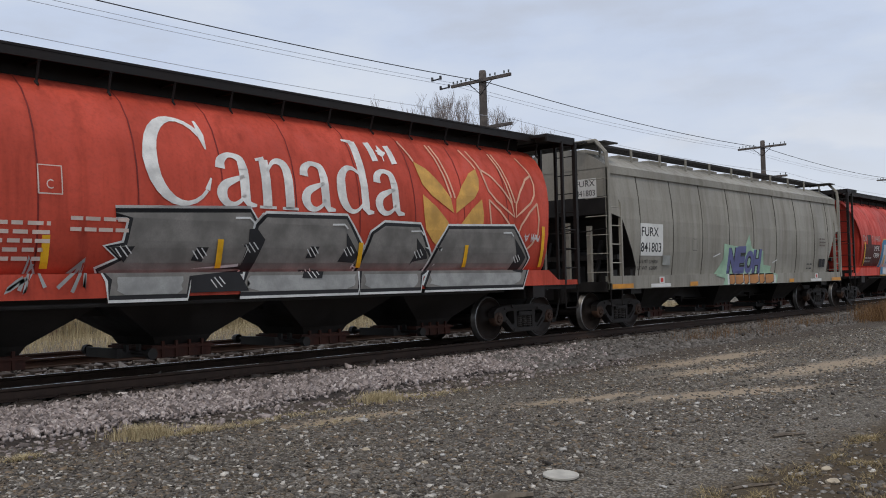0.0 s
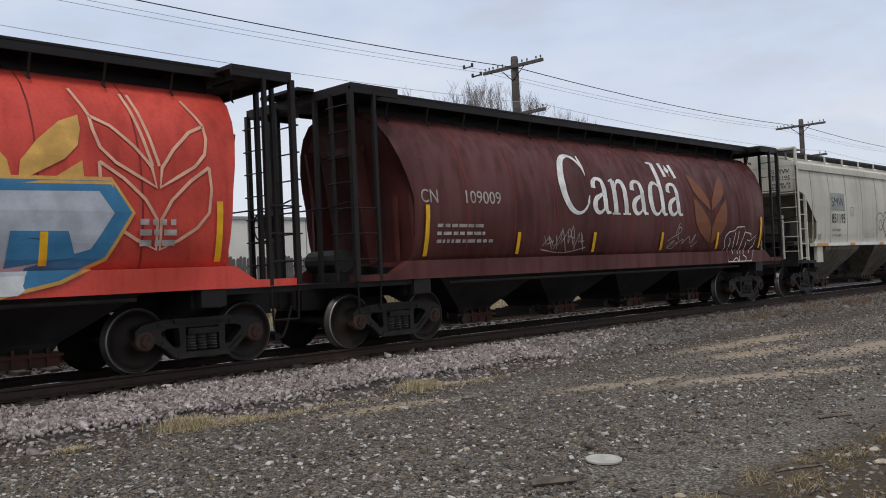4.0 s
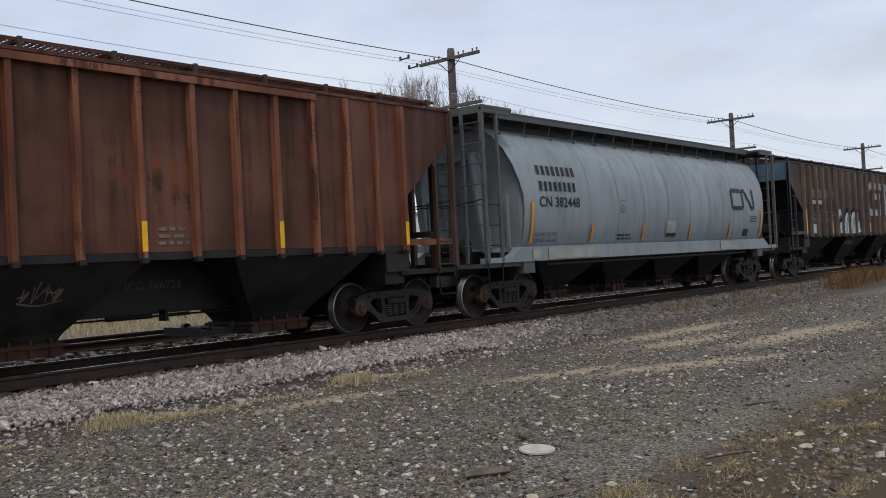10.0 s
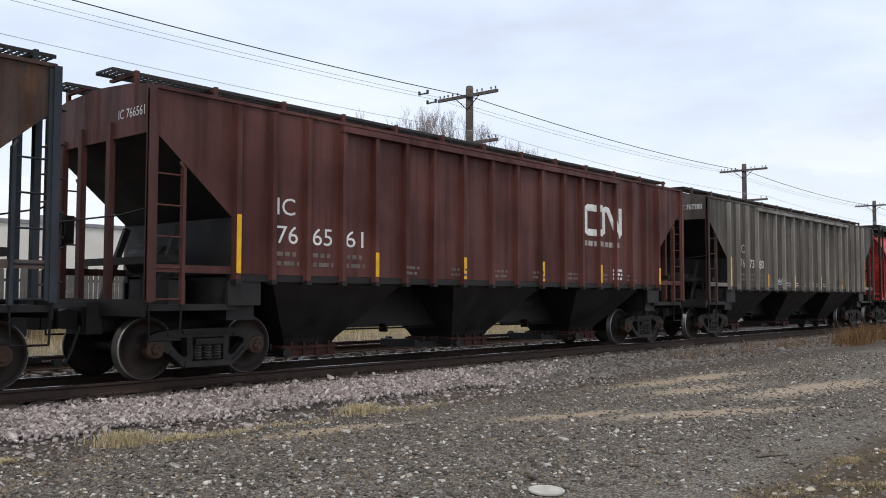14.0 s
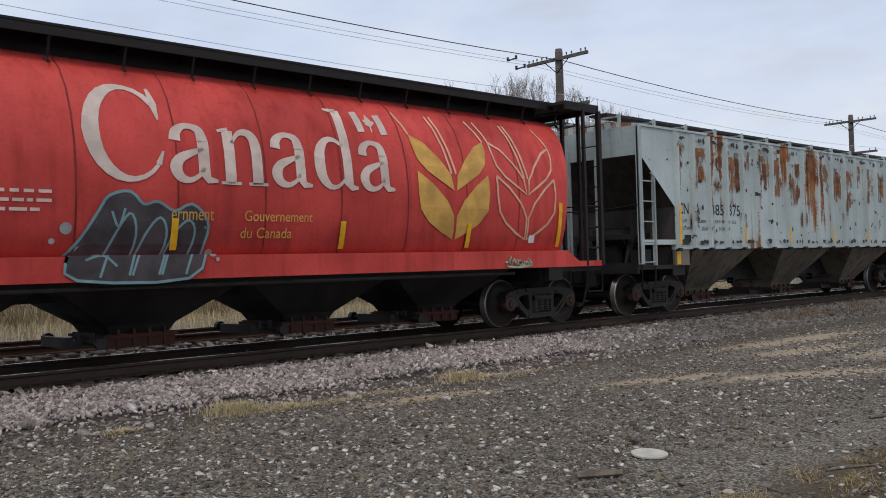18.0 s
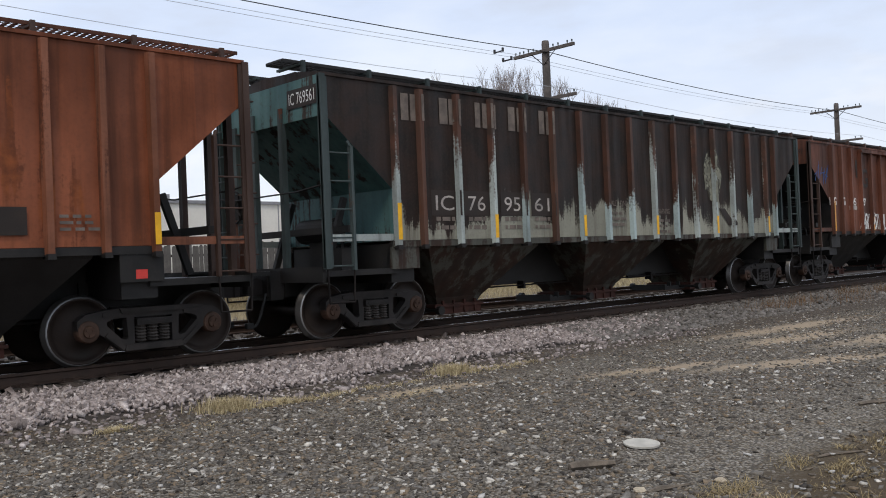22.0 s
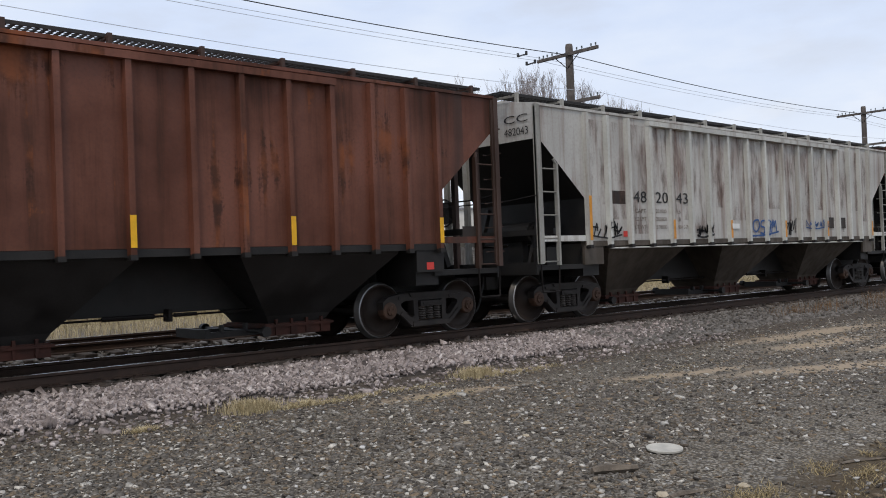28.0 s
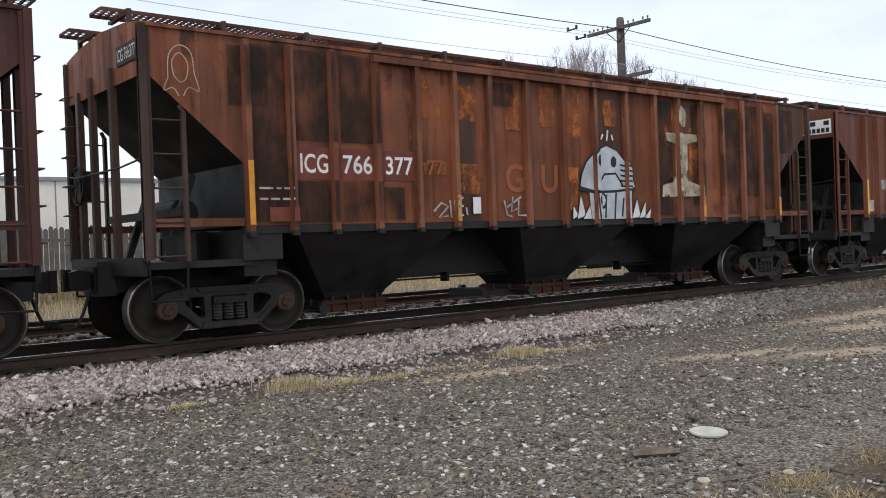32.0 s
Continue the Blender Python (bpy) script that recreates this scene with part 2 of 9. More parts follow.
M_PATCH = plain("grey_renumber_patch", (0.30, 0.31, 0.29), 0.6, 0.0, 0.2, 3.0, 0.0)
M_GOLD = plain("ochre_emblem_paint", (0.60, 0.34, 0.085), 0.6, 0.0, 0.25, 3.0, 0.0)
M_HOSE = plain("black_rubber", (0.02, 0.02, 0.02), 0.8, 0.0, 0.3, 5.0)
M_RAIL = plain("rusty_rail_steel", (0.052, 0.034, 0.026), 0.7, 0.3, 0.35, 5.0)
M_RAILTOP = plain("polished_rail_head", (0.55, 0.55, 0.56), 0.22, 1.0, 0.1, 2.0, 0.0)
M_REDSEAM = plain("dark_red_weld_seam", (0.20, 0.024, 0.018), 0.6, 0.0, 0.35, 3.0)
M_GREYSEAM = plain("grey_weld_seam", (0.19, 0.212, 0.225), 0.6, 0.0, 0.3, 3.0)
M_CAGE = plain("dark_red_brown_cage", (0.014, 0.011, 0.010), 0.6, 0.0, 0.4, 3.0)


def stain(name, col, cut=0.48, scale=5.0, tall=0.35, seed=0.0, soft=0.04, most=1.0):
    """A stain that lies in torn patches on what is under it."""
    m = plain(name, col, 0.75, 0.0, 0.5, 4.0, 0.0)
    nt, ln = m.node_tree.nodes, m.node_tree.links
    n = noise_of(nt, ln, mapped(nt, ln, (seed, seed * 2.3, seed * 0.7), (1, 1, tall)), scale, 6, 0.65)
    ln.new(span(nt, ln, n, cut - soft, cut + soft, 0.0, most), nt["Principled BSDF"].inputs["Alpha"])
    return m


M_SEAM = plain("grimy_weld_seam", (0.095, 0.085, 0.068), 0.7, 0.0, 0.4, 3.0)
M_TIE = plain("weathered_creosote_timber", (0.055, 0.043, 0.035), 0.9, 0.0, 0.4, 5.0, 0.4)


# ---------------------------------------------------------------- mesh helpers
def part(name, bm, material, parent, label="", smooth=False):
    """Links a bmesh as one mesh object under a thing or a part."""
    me = bpy.data.meshes.new(name)
    bm.to_mesh(me)
    bm.free()
    if smooth:
        for p in me.polygons:
            p.use_smooth = True
    for mm in (material if isinstance(material, (list, tuple)) else (material,)):
        me.materials.append(mm)
    ob = new(name, me)
    ob.parent = parent
    return tagged(ob, label)


def shared(name, me, parent, m=None, label=""):
    ob = new(name, me)
    ob.parent = parent
    if m is not None:
        ob.matrix_basis = m
    return tagged(ob, label)


def mesh_of(name, bm, material, smooth=False):
    me = bpy.data.meshes.new(name)
    bm.to_mesh(me)
    bm.free()
    for mm in (material if isinstance(material, (list, tuple)) else (material,)):
        me.materials.append(mm)
    if smooth:
        for p in me.polygons:
            p.use_smooth = True
    return me


def box(bm, x0, x1, y0, y1, z0, z1, mi=0):
    v = [bm.verts.new((x, y, z)) for x in (x0, x1) for y in (y0, y1) for z in (z0, z1)]
    for a in ((0, 1, 3, 2), (4, 6, 7, 5), (0, 4, 5, 1), (2, 3, 7, 6), (0, 2, 6, 4), (1, 5, 7, 3)):
        bm.faces.new([v[i] for i in a]).material_index = mi


def rod(bm, a, b, r, n=6, mi=0):
    a, b = Vector(a), Vector(b)
    d = (b - a).normalized()
    u = d.orthogonal().normalized()
    w = d.cross(u)
    rings = [[bm.verts.new(p + (u * math.cos(k * 2 * math.pi / n) + w * math.sin(k * 2 * math.pi / n)) * r) for k in range(n)] for p in (a, b)]
    for k in range(n):
        bm.faces.new((rings[0][k], rings[0][(k + 1) % n], rings[1][(k + 1) % n], rings[1][k])).material_index = mi
    bm.faces.new(rings[0][::-1]).material_index = mi
    bm.faces.new(rings[1]).material_index = mi


def wire(bm, pts, r, n=6):
    for a, b in zip(pts, pts[1:]):
        rod(bm, a, b, r, n)


def prism(bm, outline, y0, y1, mi=0):
    """A slab: an outline of (x, z) between two y planes."""
    a = [bm.verts.new((x, y0, z)) for x, z in outline]
    b = [bm.verts.new((x, y1, z)) for x, z in outline]
    n = len(a)
    bm.faces.new(a).material_index = mi
    bm.faces.new(b[::-1]).material_index = mi
    for k in range(n):
        bm.faces.new((a[k], b[k], b[(k + 1) % n], a[(k + 1) % n])).material_index = mi


def beam(bm, p, q, w, y0, y1):
    """A flat bar in the xz plane from p to q, w deep, between two y planes."""
    d = Vector((q[0] - p[0], q[1] - p[1])).normalized()
    n = Vector((-d.y, d.x)) * w / 2
    prism(bm, [(p[0] + n.x, p[1] + n.y), (q[0] + n.x, q[1] + n.y), (q[0] - n.x, q[1] - n.y), (p[0] - n.x, p[1] - n.y)], y0, y1)


def lathe(bm, profile, n=28, mi=None):
    """Turns a profile of (radius, y) about the y axis."""
    rings = [[bm.verts.new((r * math.cos(k * 2 * math.pi / n), y, r * math.sin(k * 2 * math.pi / n))) for k in range(n)] for r, y in profile]
    for j, (a, b) in enumerate(zip(rings, rings[1:])):
        for k in range(n):
            f = bm.faces.new((a[k], a[(k + 1) % n], b[(k + 1) % n], b[k]))
            f.material_index = mi[j] if mi else 0


def skin(bm, rows, cap=True, mi=0):
    """A hull through rows of points of equal length."""
    vs = [[bm.verts.new(p) for p in r] for r in rows]
    n = len(vs[0])
    for a, b in zip(vs, vs[1:]):
        for k in range(n):
            bm.faces.new((a[k], a[(k + 1) % n], b[(k + 1) % n], b[k])).material_index = mi
    if cap:
        bm.faces.new(vs[0][::-1]).material_index = mi
        bm.faces.new(vs[-1]).material_index = mi


def text_bm(words, size, wide=1.0, bold=0.0, lean=0.0, spacing=1.0):
    """The built-in font as a flat bmesh in (x, y), its lower left at 0, and its width."""
    cu = bpy.data.curves.new("lettering", "FONT")
    cu.body, cu.size, cu.offset, cu.shear, cu.space_character = words, size, 0.0 if "M" in words else bold, lean, spacing
    cu.resolution_u = 3
    ob = bpy.data.objects.new("lettering", cu)
    scene.collection.objects.link(ob)
    me = ob.to_mesh()
    bm = bmesh.new()
    bm.from_mesh(me)
    ob.to_mesh_clear()
    bpy.data.objects.remove(ob)
    bpy.data.curves.remove(cu)
    if bm.verts:
        x0, y0 = min(v.co.x for v in bm.verts), min(v.co.y for v in bm.verts)
        for v in bm.verts:
            v.co = Vector(((v.co.x - x0) * wide, v.co.y - y0, 0))
    return bm


def strokes_bm(lines, w):
    """Painted strokes of width w along lines of (x, z) or (x, z, width), as flat quads in (x, y)."""
    bm = bmesh.new()
    for pts in lines:
        wide = [p[2] if len(p) > 2 else w for p in pts]
        pts = [Vector(p[:2]) for p in pts]
        side = []
        for k, p in enumerate(pts):
            d = (pts[min(k + 1, len(pts) - 1)] - pts[max(k - 1, 0)])
            d = d.normalized() if d.length > 1e-6 else Vector((1, 0))
            n = Vector((-d.y, d.x)) * wide[k] / 2
            side.append((bm.verts.new((*(p + n), 0)), bm.verts.new((*(p - n), 0))))
        for a, b in zip(side, side[1:]):
            bm.faces.new((a[0], a[1], b[1], b[0]))
    return bm


def rect_bm(w, h):
    bm = bmesh.new()
    bm.faces.new([bm.verts.new(p) for p in ((0, 0, 0), (w, 0, 0), (w, h, 0), (0, h, 0))])
    return bm


def poly_bm(*outlines):
    bm = bmesh.new()
    for o in outlines:
        bm.faces.new([bm.verts.new((x, z, 0)) for x, z in o])
    bmesh.ops.triangulate(bm, faces=bm.faces[:])
    return bm


# ---------------------------------------------------------------- the freight cars
SPEED, GAIN = 10.662, 0.002112


def run_of(t):
    """How far the train has rolled after t seconds."""
    return SPEED * t + GAIN * t * t


WHEEL_R = 0.457


def wheelset_mesh():
    bm = bmesh.new()
    lathe(bm, [(0.10, -0.95), (0.10, -0.84), (0.13, -0.83), (0.15, -0.80), (0.33, -0.765), (0.395, -0.80), (0.405, -0.825), (0.438, -0.825),
               (0.457, -0.81), (0.462, -0.735), (0.487, -0.72), (0.487, -0.695), (0.40, -0.69), (0.16, -0.66), (0.085, -0.64),
               (0.085, 0.64), (0.16, 0.66), (0.40, 0.69), (0.487, 0.695), (0.487, 0.72), (0.462, 0.735), (0.457, 0.81), (0.438, 0.825),
               (0.405, 0.825), (0.395, 0.80), (0.33, 0.765), (0.15, 0.80), (0.13, 0.83), (0.10, 0.84), (0.10, 0.95)], 30,
          [0] * 7 + [2, 1, 1] + [0] * 9 + [1, 1, 2] + [0] * 7)
    for y in (-0.955, 0.955):
        lathe(bm, [(0.001, y), (0.085, y), (0.10, y * 0.99)], 12)
        for k in range(3):
            a = k * 2.094
            box(bm, math.cos(a) * 0.05 - 0.018, math.cos(a) * 0.05 + 0.018, y - 0.02, y + 0.02, math.sin(a) * 0.05 - 0.018, math.sin(a) * 0.05 + 0.018)
    return mesh_of("wheelset", bm, (M_WHEEL, M_TREAD, M_RIM), True)


def side_frame_mesh():
    """A cast side frame: one thick plate with two corner windows and the spring opening, the bearings in its jaws."""
    bm = bmesh.new()
    half = [(0.50, 0.735), (0.72, 0.715), (0.93, 0.675), (1.03, 0.60), (1.035, 0.47), (0.995, 0.45), (0.975, 0.545), (0.805, 0.545), (0.785, 0.43), (0.71, 0.39), (0.60, 0.30), (0.45, 0.165)]
    rings = [half + [(-x, z) for x, z in half[::-1]], [(-0.27, 0.255), (0.27, 0.255), (0.27, 0.605), (-0.27, 0.605)]]
    for q in (-1, 1):
        rings.append([(q * x, z) for x, z in ((0.375, 0.605), (0.56, 0.60), (0.645, 0.565), (0.645, 0.515), (0.46, 0.335), (0.395, 0.315), (0.36, 0.345))])
    edges = []
    for ring in rings:
        vs = [bm.verts.new((x, -1.07, z)) for x, z in ring]
        edges += [bm.edges.new((vs[k], vs[(k + 1) % len(vs)])) for k in range(len(vs))]
    faces = [f for f in bmesh.ops.triangle_fill(bm, use_beauty=True, edges=edges, normal=(0, -1, 0))["geom"] if isinstance(f, bmesh.types.BMFace)]
    swept = bmesh.ops.extrude_face_region(bm, geom=faces)["geom"]
    bmesh.ops.translate(bm, vec=(0, 0.16, 0), verts=[v for v in swept if isinstance(v, bmesh.types.BMVert)])
    prism(bm, [(-0.48, 0.735), (0.48, 0.735), (0.44, 0.665), (-0.44, 0.665)], -1.10, -1.068)
    prism(bm, [(-0.40, 0.245), (0.40, 0.245), (0.42, 0.165), (-0.42, 0.165)], -1.105, -1.068)
    box(bm, -0.25, 0.25, -1.12, -0.92, 0.50, 0.585)
    box(bm, -0.20, 0.20, -1.13, -1.10, 0.525, 0.56)
    for q in (-1, 1):
        beam(bm, (q * 0.70, 0.66), (q * 0.44, 0.64), 0.05, -1.09, -1.066)
        beam(bm, (q * 0.66, 0.40), (q * 0.42, 0.20), 0.06, -1.095, -1.066)
    bmesh.ops.recalc_face_normals(bm, faces=bm.faces[:])
    return mesh_of("side_frame", bm, M_FRAME)


def bearing_mesh():
    bm = bmesh.new()
    lathe(bm, [(0.001, -1.115), (0.075, -1.115), (0.085, -1.09), (0.135, -1.085), (0.15, -1.06), (0.15, -0.93)], 16)
    for k in range(3):
        a = k * 2.094 + 0.5
        rod(bm, (math.cos(a) * 0.045, -1.13, math.sin(a) * 0.045), (math.cos(a) * 0.045, -1.11, math.sin(a) * 0.045), 0.018, 6)
    bmesh.ops.recalc_face_normals(bm, faces=bm.faces[:])
    return mesh_of("bearing_cap", bm, M_CAP)


def spring_mesh():
    bm = bmesh.new()
    rows = []
    for k in range(13):
        z, r = 0.275 + 0.0205 * k, 0.080 if k % 2 else 0.052
        rows.append([(r * math.cos(a * 0.628), -1.03 + r * math.sin(a * 0.628), z + 0.012 * math.sin(a * 0.628)) for a in range(10)])
    skin(bm, rows)
    bmesh.ops.recalc_face_normals(bm, faces=bm.faces[:])
    return mesh_of("spring", bm, M_SPRING)


def bolster_mesh():
    bm = bmesh.new()
    box(bm, -0.22, 0.22, -1.02, 1.02, 0.44, 0.60)
    box(bm, -0.30, 0.30, -0.40, 0.40, 0.55, 0.74)
    rod(bm, (0, 0, 0.70), (0, 0, 0.82), 0.20, 14)
    for s in (-1, 1):
        box(bm, s * 0.48 - 0.05, s * 0.48 + 0.05, -0.70, 0.70, 0.34, 0.44)
    return mesh_of("truck", bm, M_STEEL)


ME_WHEELSET, ME_FRAME, ME_SPRING, ME_BOLSTER, ME_BEARING = wheelset_mesh(), side_frame_mesh(), spring_mesh(), bolster_mesh(), bearing_mesh()
FLIP = pose(0, 0, 0, 0, 0, 180)


def coupler_mesh():
    bm = bmesh.new()
    box(bm, -0.45, 0.02, -0.07, 0.07, 0.80, 0.96)
    prism(bm, [(-0.05, 0.76), (0.10, 0.74), (0.22, 0.78), (0.22, 1.00), (0.10, 1.03), (-0.05, 1.0)], -0.16, 0.12)
    box(bm, 0.16, 0.26, -0.18, -0.04, 0.74, 1.04)
    box(bm, -0.14, -0.06, -0.24, 0.24, 0.70, 1.06)
    return mesh_of("coupler", bm, M_STEEL)


def brake_hose_mesh():
    bm = bmesh.new()
    pts = [(0.02 + 0.30 * k / 8, 0.32, 0.78 - 0.52 * math.sin(math.pi * (k / 8) * 0.62)) for k in range(9)]
    wire(bm, pts, 0.022, 6)
    box(bm, 0.28, 0.40, 0.28, 0.36, 0.24, 0.33)
    return mesh_of("brake_hose", bm, M_HOSE)


ME_COUPLER, ME_HOSE = coupler_mesh(), brake_hose_mesh()


def brake_wheel_bm(x, y, z):
    bm = bmesh.new()
    for k in range(20):
        a, b = k * math.pi / 10, (k + 1) * math.pi / 10
        rod(bm, (x, y + 0.28 * math.cos(a), z + 0.28 * math.sin(a)), (x, y + 0.28 * math.cos(b), z + 0.28 * math.sin(b)), 0.016, 5)
    for k in range(5):
        a = k * 1.2566
        rod(bm, (x, y, z), (x, y + 0.28 * math.cos(a), z + 0.28 * math.sin(a)), 0.012, 5)
    box(bm, min(x, x * 0.975), max(x, x * 0.975), y - 0.14, y + 0.14, z - 0.22, z + 0.22)
    return bm


SPIN = []


def add_running_gear(car, centres, half, rear=None):
    """Trucks, wheelsets, couplers and hoses. centres: x of each truck; half: x of the striker plates."""
    for cx in centres:
        truck = shared("truck", ME_BOLSTER, car, pose(cx, 0, 0), "black cast truck bolster")
        shared("side_frame", ME_FRAME, truck, pose(0, 0, 0), "dark cast-steel side frame")
        shared("side_frame", ME_FRAME, truck, FLIP, "dark cast-steel side frame")
        for q in (-0.889, 0.889):
            shared("bearing_cap", ME_BEARING, truck, pose(q, 0, WHEEL_R), "round rust-brown bearing cap")
            shared("bearing_cap", ME_BEARING, truck, FLIP @ pose(q, 0, WHEEL_R))
        for dx in (-0.17, 0.0, 0.17):
            shared("spring", ME_SPRING, truck, pose(dx, 0, 0))
            shared("spring", ME_SPRING, truck, FLIP @ pose(dx, 0, 0))
        for dx in (-0.889, 0.889):
            ws = shared("wheelset", ME_WHEELSET, truck, pose(dx, 0, WHEEL_R), "steel wheels with bright worn treads")
            SPIN.append((ws, car, cx + dx, dx))
    for s in (-1, 1):
        m = pose(rear if rear and s > 0 else s * half, 0, 0, 0, 0, 0 if s > 0 else 180)
        shared("coupler", ME_COUPLER, car, m)
        shared("brake_hose", ME_HOSE, car, m)


def rung_mesh(length, r=0.014):
    bm = bmesh.new()
    rod(bm, (0, 0, 0), (length, 0, 0), r)
    return bm


def iron_bm(s, a, b):
    """A bent grab iron that stands off an end: between y = a and b, reaching s along x."""
    bm = bmesh.new()
    wire(bm, [(0, a, 0), (s * 0.09, a, 0), (s * 0.09, b, 0), (0, b, 0)], 0.012, 5)
    return bm


def stirrup_bm(x, w, y, z0, z1):
    bm = bmesh.new()
    wire(bm, [(x, y, z1), (x + 0.02, y, z0), (x + w - 0.02, y, z0), (x + w, y, z1)], 0.016)
    return bm


def drop_on_side(bm, x, z, depth):
    """Lays a flat (x, y) bmesh on the near side of a car: depth(x, z) is the distance from the centre line."""
    for v in bm.verts:
        px, pz = x + v.co.x, z + v.co.y
        v.co = Vector((px, -depth(px, pz), pz))
    return bm


def slice_up(bm, zs=(), xs=()):
    for z in zs:
        bmesh.ops.bisect_plane(bm, geom=bm.verts[:] + bm.edges[:] + bm.faces[:], plane_co=(0, z, 0), plane_no=(0, 1, 0))
    for x in xs:
        bmesh.ops.bisect_plane(bm, geom=bm.verts[:] + bm.edges[:] + bm.faces[:], plane_co=(x, 0, 0), plane_no=(1, 0, 0))
    return bm


def fitted_bm(words, w, h, bold=0.0):
    bm = text_bm(words, 1.0, 1.0, bold)
    if bm.verts:
        mx, my = max(v.co.x for v in bm.verts), max(v.co.y for v in bm.verts)
        for v in bm.verts:
            v.co = Vector((v.co.x / mx * w, v.co.y / my * h, 0))
    return bm


def throw_up_bm(words, w, h, bold, seed, lean=0.12, spread=0.0):
    """Fat jostling letters across w by h; spread swells each letter."""
    out = bmesh.new()
    rnd = random.Random(seed)
    cell = w / len(words)
    for k, ch in enumerate(words):
        tall, turn, drop = h * rnd.uniform(0.86, 1.0), rnd.uniform(-0.12, 0.12), rnd.uniform(-0.04, 0.04) * h
        bm = fitted_bm(ch, cell * 1.04 + spread, tall + spread, bold)
        for v in bm.verts:
            x, y = v.co.x - spread / 2, v.co.y - spread / 2
            x += lean * y
            v.co = Vector((k * cell + x * math.cos(turn) - y * math.sin(turn) * 0.5, y + x * math.sin(turn) * 0.5 + drop, 0))
        tmp = bpy.data.meshes.new("tmp")
        bm.to_mesh(tmp)
        out.from_mesh(tmp)
        bpy.data.meshes.remove(tmp)
        bm.free()
    return out


def smooth_line(pts, n=5):
    """A round line through points by Catmull-Rom."""
    p = [Vector(q) for q in pts]
    p = [p[0]] + p + [p[-1]]
    out = []
    for a, b, c2, d in zip(p, p[1:], p[2:], p[3:]):
        for k in range(n):
            t = k / n
            out.append(0.5 * (2 * b + (c2 - a) * t + (2 * a - 5 * b + 4 * c2 - d) * t * t + (3 * b - a - 3 * c2 + d) * t ** 3))
    out.append(p[-2])
    return [tuple(q) for q in out]


def scrawl_bm(w, h, seed, thick, n):
    """Hasty spray handwriting across w by h: n crooked strokes side by side, some crossed, over a dashed underline."""
    rnd = random.Random(seed)
    lines = []
    cell = w / n
    for k in range(n):
        x0, tall, lean = cell * k, h * rnd.uniform(0.6, 1.0), rnd.uniform(0.1, 0.45)
        pts, up = [], rnd.random() < 0.5
        for j in range(rnd.choice((3, 4, 5))):
            z = tall * (rnd.uniform(0.65, 1.0) if up else rnd.uniform(0.0, 0.35))
            pts.append((x0 + cell * (rnd.uniform(-0.15, 1.15)) + lean * z * 0.3, z))
            up = not up
        lines.append(smooth_line(pts, 3) if rnd.random() < 0.6 else pts)
        if rnd.random() < 0.5:
            z = tall * rnd.uniform(0.3, 0.7)
            lines.append([(x0 - 0.1 * cell, z), (x0 + cell * rnd.uniform(0.7, 1.2), z + h * rnd.uniform(-0.1, 0.15))])
    if rnd.random() < 0.5:
        lines.append(smooth_line([(0, h * 0.08), (w * 0.5, -h * 0.05), (w * 1.02, h * 0.12)], 3))
    return strokes_bm(lines, thick)


def loop_tag_bm(w, h, seed, thick, n=5):
    """Dense looped handwriting: overlapping ovals and hooks, a small star over it, a wave under it."""
    rnd = random.Random(seed)
    lines = []
    cell = w / n
    for k in range(n):
        x, z = cell * (k + 0.5), h * rnd.uniform(0.42, 0.60)
        a0, rx, rz = rnd.uniform(0, 6.28), cell * rnd.uniform(0.45, 0.85), h * rnd.uniform(0.18, 0.32)
        turn = rnd.uniform(3.6, 6.9)
        lines.append([(x + rx * math.cos(a0 + turn * j / 12) + 0.25 * rz * math.sin(a0 + turn * j / 12), z + rz * math.sin(a0 + turn * j / 12)) for j in range(13)])
        lines.append(smooth_line([(x - cell * rnd.uniform(0.2, 0.6), z + h * rnd.uniform(0.1, 0.35)), (x + cell * rnd.uniform(-0.2, 0.2), z - h * rnd.uniform(0.15, 0.3)),
                                  (x + cell * rnd.uniform(0.2, 0.7), z + h * rnd.uniform(-0.05, 0.3))], 4))
    x, z = w * rnd.uniform(0.3, 0.6), h * 0.93
    for a in (0.3, 1.35, 2.4):
        lines.append([(x - 0.08 * h * math.cos(a), z - 0.08 * h * math.sin(a)), (x + 0.08 * h * math.cos(a), z + 0.08 * h * math.sin(a))])
    lines.append(smooth_line([(w * 0.1, h * 0.14), (w * 0.35, h * 0.04), (w * 0.55, h * 0.15), (w * 0.8, h * 0.02), (w * 0.98, h * 0.2)], 4))
    return strokes_bm(lines, thick)


